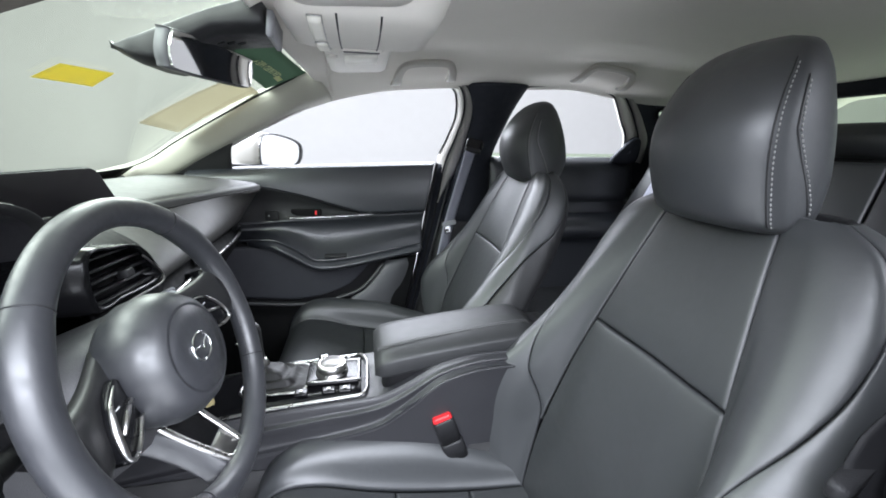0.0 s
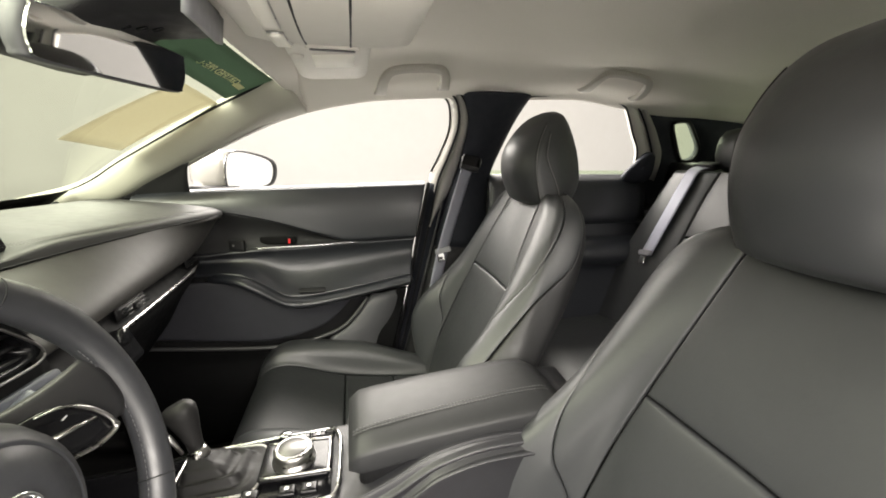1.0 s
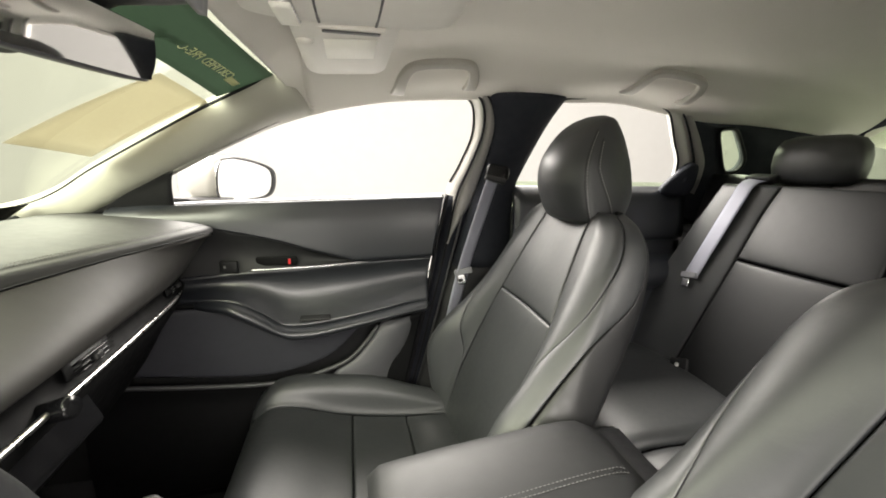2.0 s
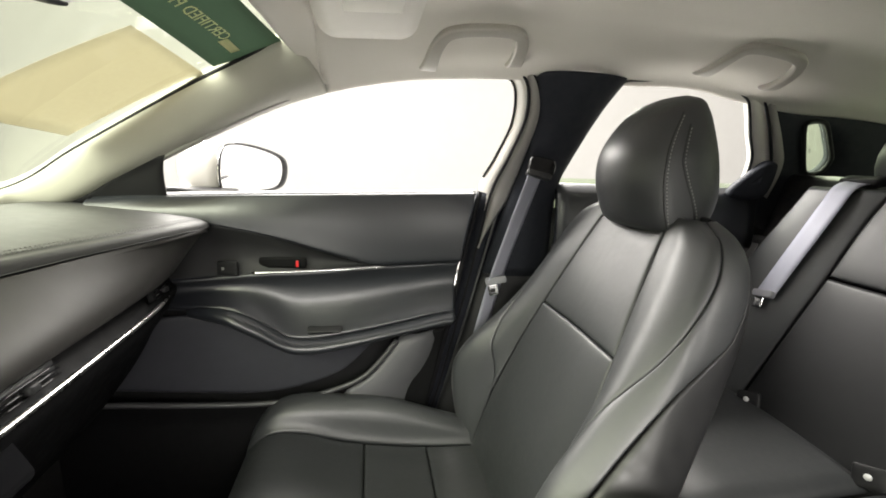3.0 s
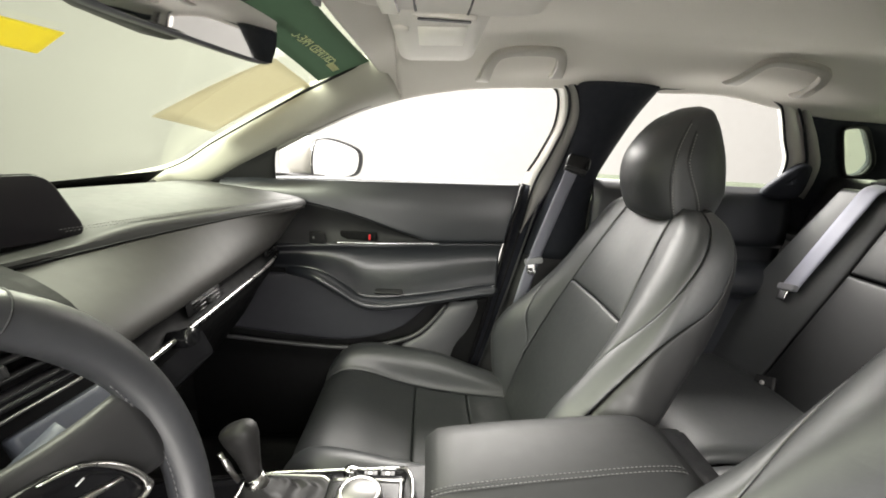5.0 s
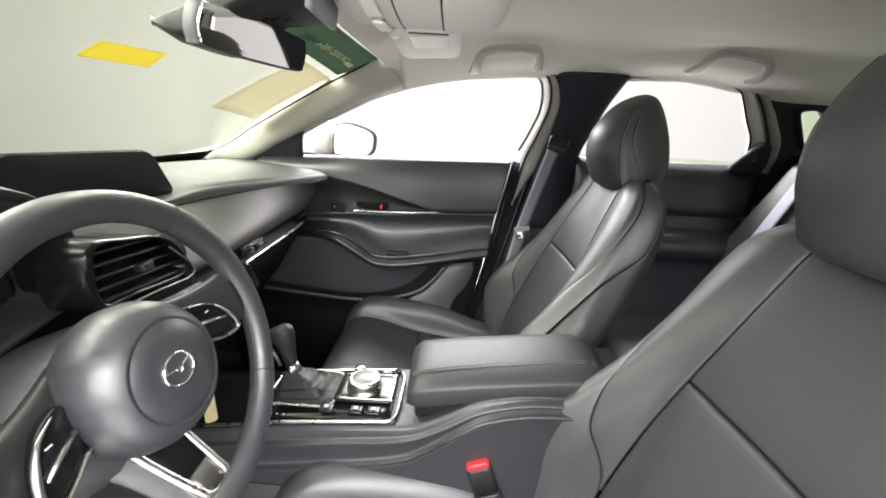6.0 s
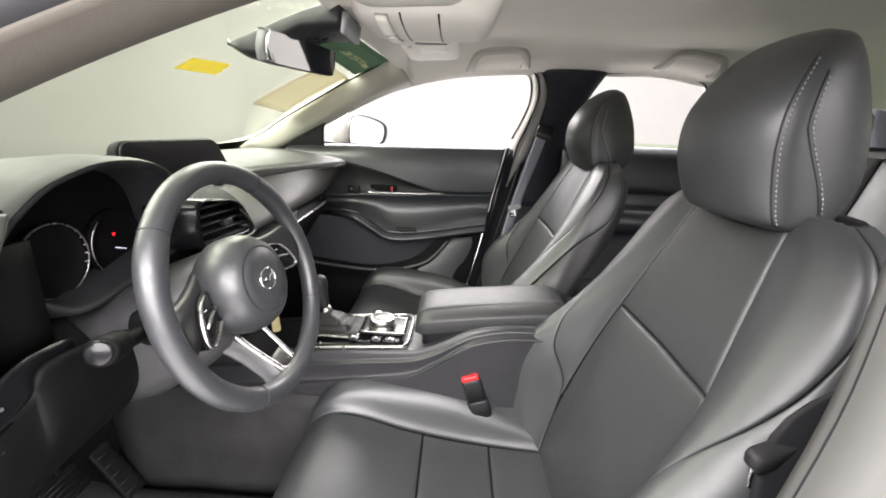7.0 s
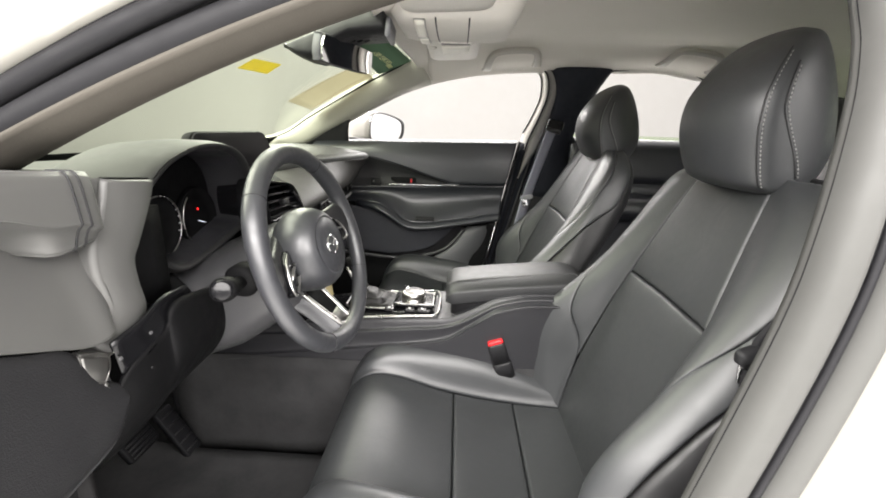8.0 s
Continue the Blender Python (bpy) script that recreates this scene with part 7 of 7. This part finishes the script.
def rear_part(name, ya, yb, z0, z1, hump, mat, wing=0):
    """wing: 1 or -1 where the panel swells forward towards its outer edge."""
    def f(s_, t):
        z = z0 + (z1 - z0) * s_
        u = 0.5 * (t if wing > 0 else 1 - t) if wing else t
        return rb(ya(z) + (yb(z) - ya(z)) * t, z, hump * math.sin(math.pi * min(max(u, 0.02), 0.98)) ** (1.0 if wing else 0.7))
    return part(name, pad(surface(f, 30, 24), 0.004, 0.009, 0.005), mat, rear)


for sg in (1, -1):
    inn, out_, lo_ = (lambda z: sg * 0.13), (lambda z: sg * (seam_y(z) - 0.001)), (lambda z: sg * (seam_y(z) + 0.001))
    far = lambda z: sg * edge_y(z)
    a_, b_ = (inn, out_) if sg > 0 else (out_, inn)
    # inserts take a darker leather, so that the bolsters look lit beside them
    rear_part("upper_insert", a_, b_, 0.846, 1.045, 0.008, ARM_LEATHER)
    rear_part("lower_insert", a_, b_, 0.44, 0.843, 0.008, ARM_LEATHER)
    a_, b_ = (lo_, far) if sg > 0 else (far, lo_)
    rear_part("backrest_bolster", a_, b_, 0.44, 1.045, 0.024, LEATHER, sg)
rear_part("centre_backrest", lambda z: -0.127, lambda z: 0.127, 0.44, 1.045, 0.008, LEATHER)
for y0, y1 in ((-0.69, -0.205), (-0.2, 0.2), (0.205, 0.69)):
    gz = patch([[(x, y, z + 0.012 * math.sin(math.pi * (y - y0) / (y1 - y0))) for y in np.linspace(y0, y1, 8)] for x, z in ((0.745, 0.27), (0.738, 0.42), (0.757, 0.48), (0.82, 0.508), (0.95, 0.508), (1.06, 0.512), (1.14, 0.515))], 36, 24)
    part("cushion", pad(gz, 0.004, 0.012, 0.008), LEATHER_INSERT, rear, "padded cushion section")
part("back_panel", plate(patch([[(1.13 + 0.3 * (z - 0.48) + 0.12, y, z) for y in np.linspace(-0.68, 0.68, 6)] for z in (0.4, 0.6, 0.8, 1.0, 1.05)], 10, 10), 0.06, flip=True), SHELL, rear)
for y, w, zt in ((0.375, 0.105, 1.168), (-0.375, 0.105, 1.168), (0.0, 0.1, 1.13)):
    zb = 1.05
    rows = []
    for z, k, d in ((zb, 0.78, 0.6), (zb + 0.012, 0.95, 0.85), (zb + 0.04, 1.0, 1.0), ((zb + zt) / 2 + 0.01, 1.0, 1.0), (zt - 0.025, 0.95, 0.9), (zt - 0.008, 0.82, 0.7), (zt, 0.55, 0.35)):
        rows.append([(1.365 + 0.05 * (z - zb) + a * 0.045 * d, y + b * w * k, z) for a, b in rrect(2, 2, 0.75, 7)])
    hr = part("headrest", loft(rows), LEATHER, rear, "padded rear headrest")
    for dy in (-0.05, 0.05):
        part("post", tube([(1.36, y + dy, 1.0), (1.362, y + dy, 1.06)], 0.005, 8), CHROME, hr, "chrome post")
for y in (0.464, 0.21, -0.21, -0.464):
    cover = part("anchor_cover", block((0.05, 0.042, 0.01), (1.126, y, 0.53), 0.006, (-1, -0.2, 0.4), (0, 0.3, 1), 0.003), PLASTIC, rear, "black child-seat anchor cover")
    part("anchor_mark", lathe([(0.006, 0), (0.006, 0.002), (0.0001, 0.002)], (1.116, y - 0.003, 0.535), (-1, -0.2, 0.4)), WHITE_PRINT, cover, "pale round mark")
rbt = thing("rear_seat_belt", (1.2, 0.55, 0.45), "grey rear seat belt lying over the backrest", "seat belt", "seat belts")
part("webbing", ribbon([rb(0.47, 1.06, -0.03), rb(0.475, 1.045, 0.02), rb(0.483, 1.0, 0.027), rb(0.505, 0.9, 0.028), rb(0.533, 0.775, 0.028)], 0.047, (0.05, 1, 0.1)), BELT, rbt, "grey belt webbing")
part("tongue_grip", block((0.05, 0.018, 0.014), rb(0.533, 0.777, 0.034), 0.006, (-1, 0, 0.3), (0, 0.15, 1), 0.003), GRIP_GREY, rbt, "black tongue grip")
part("tongue", block((0.024, 0.03, 0.003), rb(0.537, 0.755, 0.034), 0.003, (-1, 0, 0.3), (0, 0.15, 1), 0.001), CHROME, rbt, "steel tongue")
part("belt_exit", block((0.08, 0.03, 0.02), (1.32, 0.475, 1.058), 0.008, (-0.3, 0, 1), (1, 0, 0), 0.004), PLASTIC, rbt, "black belt exit cover")

# ---- tailgate, rear deck and side walls that close the cabin
tg = thing("tailgate", (1.85, 0.0, 0.9), "black tailgate trim with green-tinted rear window", "tailgate", kind="structure")
o = [(1.72, -0.6, 1.235), (1.7, 0.0, 1.285), (1.72, 0.6, 1.235), (1.86, 0.68, 0.95), (1.95, 0.68, 0.7), (1.95, 0.0, 0.66), (1.95, -0.68, 0.7), (1.86, -0.68, 0.95)]
i_ = [(1.75, -0.5, 1.21), (1.735, 0.0, 1.235), (1.75, 0.5, 1.215), (1.81, 0.54, 1.05), (1.86, 0.53, 0.975), (1.87, 0.0, 0.96), (1.86, -0.53, 0.975), (1.81, -0.54, 1.05)]
part("trim_panel", ring_plate(o, i_, 0.03), PILLAR_DARK, tg)
c = np.mean(i_, axis=0)
part("rear_glass", ring_plate([c + (np.array(q) - c) * 1.03 + (0.012, 0, 0) for q in i_], [c + (np.array(q) - c) * 0.01 + (0.012, 0, 0) for q in i_], 0.004), GREEN_GLASS, tg, "green-tinted rear window")
dk = patch([[(x, y, 0.9) for y in np.linspace(-0.7, 0.7, 5)] for x in (1.27, 1.5, 1.95)], 6, 6)
solid("rear_deck", plate(dk, 0.02), CARPET, "black cargo cover behind the rear bench", "cargo cover", kind="structure")
for sg in (1, -1):
    sw_ = patch([[(x, sg * 0.735, z) for x in (0.66, 1.0, 1.4, 1.95)] for z in (0.2, 0.6, 0.96)], 8, 10)
    solid("side_wall", plate(sw_, 0.02), PLASTIC, "black inner body side beside the rear bench", "body side", kind="structure")
fl = patch([[(x, y, 0.22) for y in (-0.72, 0, 0.72)] for x in (1.3, 1.95)], 4, 4)
solid("boot_floor", plate(fl, 0.02), CARPET, "black carpeted cargo floor", "floor", kind="structure")
for y in (-0.38, 0.36):
    mt_ = patch([[(x, y + dy, 0.236 + 0.25 * max(0, (-0.42 - x)) + 0.004 * math.sin(40 * dy)) for dy in np.linspace(-0.2, 0.2, 8)] for x in (-0.6, -0.45, -0.3, -0.1, 0.05)], 20, 16)
    solid("floor_mat", plate(mt_, 0.008, flip=True), LIT_MAT, "black carpet floor mat in the footwell", "floor mat", "floor mats")
ped = thing("pedals", (-0.5, -0.36, 0.3), "dark rubber accelerator and brake pedals", "pedals")
for name, label, wide, tall, where in (("brake_pedal", "ribbed rubber brake pedal", 0.085, 0.055, (-0.43, -0.29, 0.36)), ("accelerator", "long ribbed rubber accelerator", 0.05, 0.14, (-0.42, -0.185, 0.3))):
    pd = part(name, block((wide, tall, 0.012), where, 0.008, (0.85, 0, 0.5), (0, 0, 1), 0.004), RUBBER, ped, label)
    for k in range(5):
        v = (k / 4 - 0.5) * tall * 0.72
        part("rib", tube([(where[0] + 0.0068 - 0.5 * v, where[1] + dy, where[2] + 0.0038 + 0.86 * v) for dy in (-0.4 * wide, 0.4 * wide)], 0.0022, 6), PLASTIC, pd)
part("pedal_arm", tube([(-0.44, -0.28, 0.37), (-0.5, -0.28, 0.5), (-0.48, -0.28, 0.6)], 0.008, 8), PLASTIC, ped)
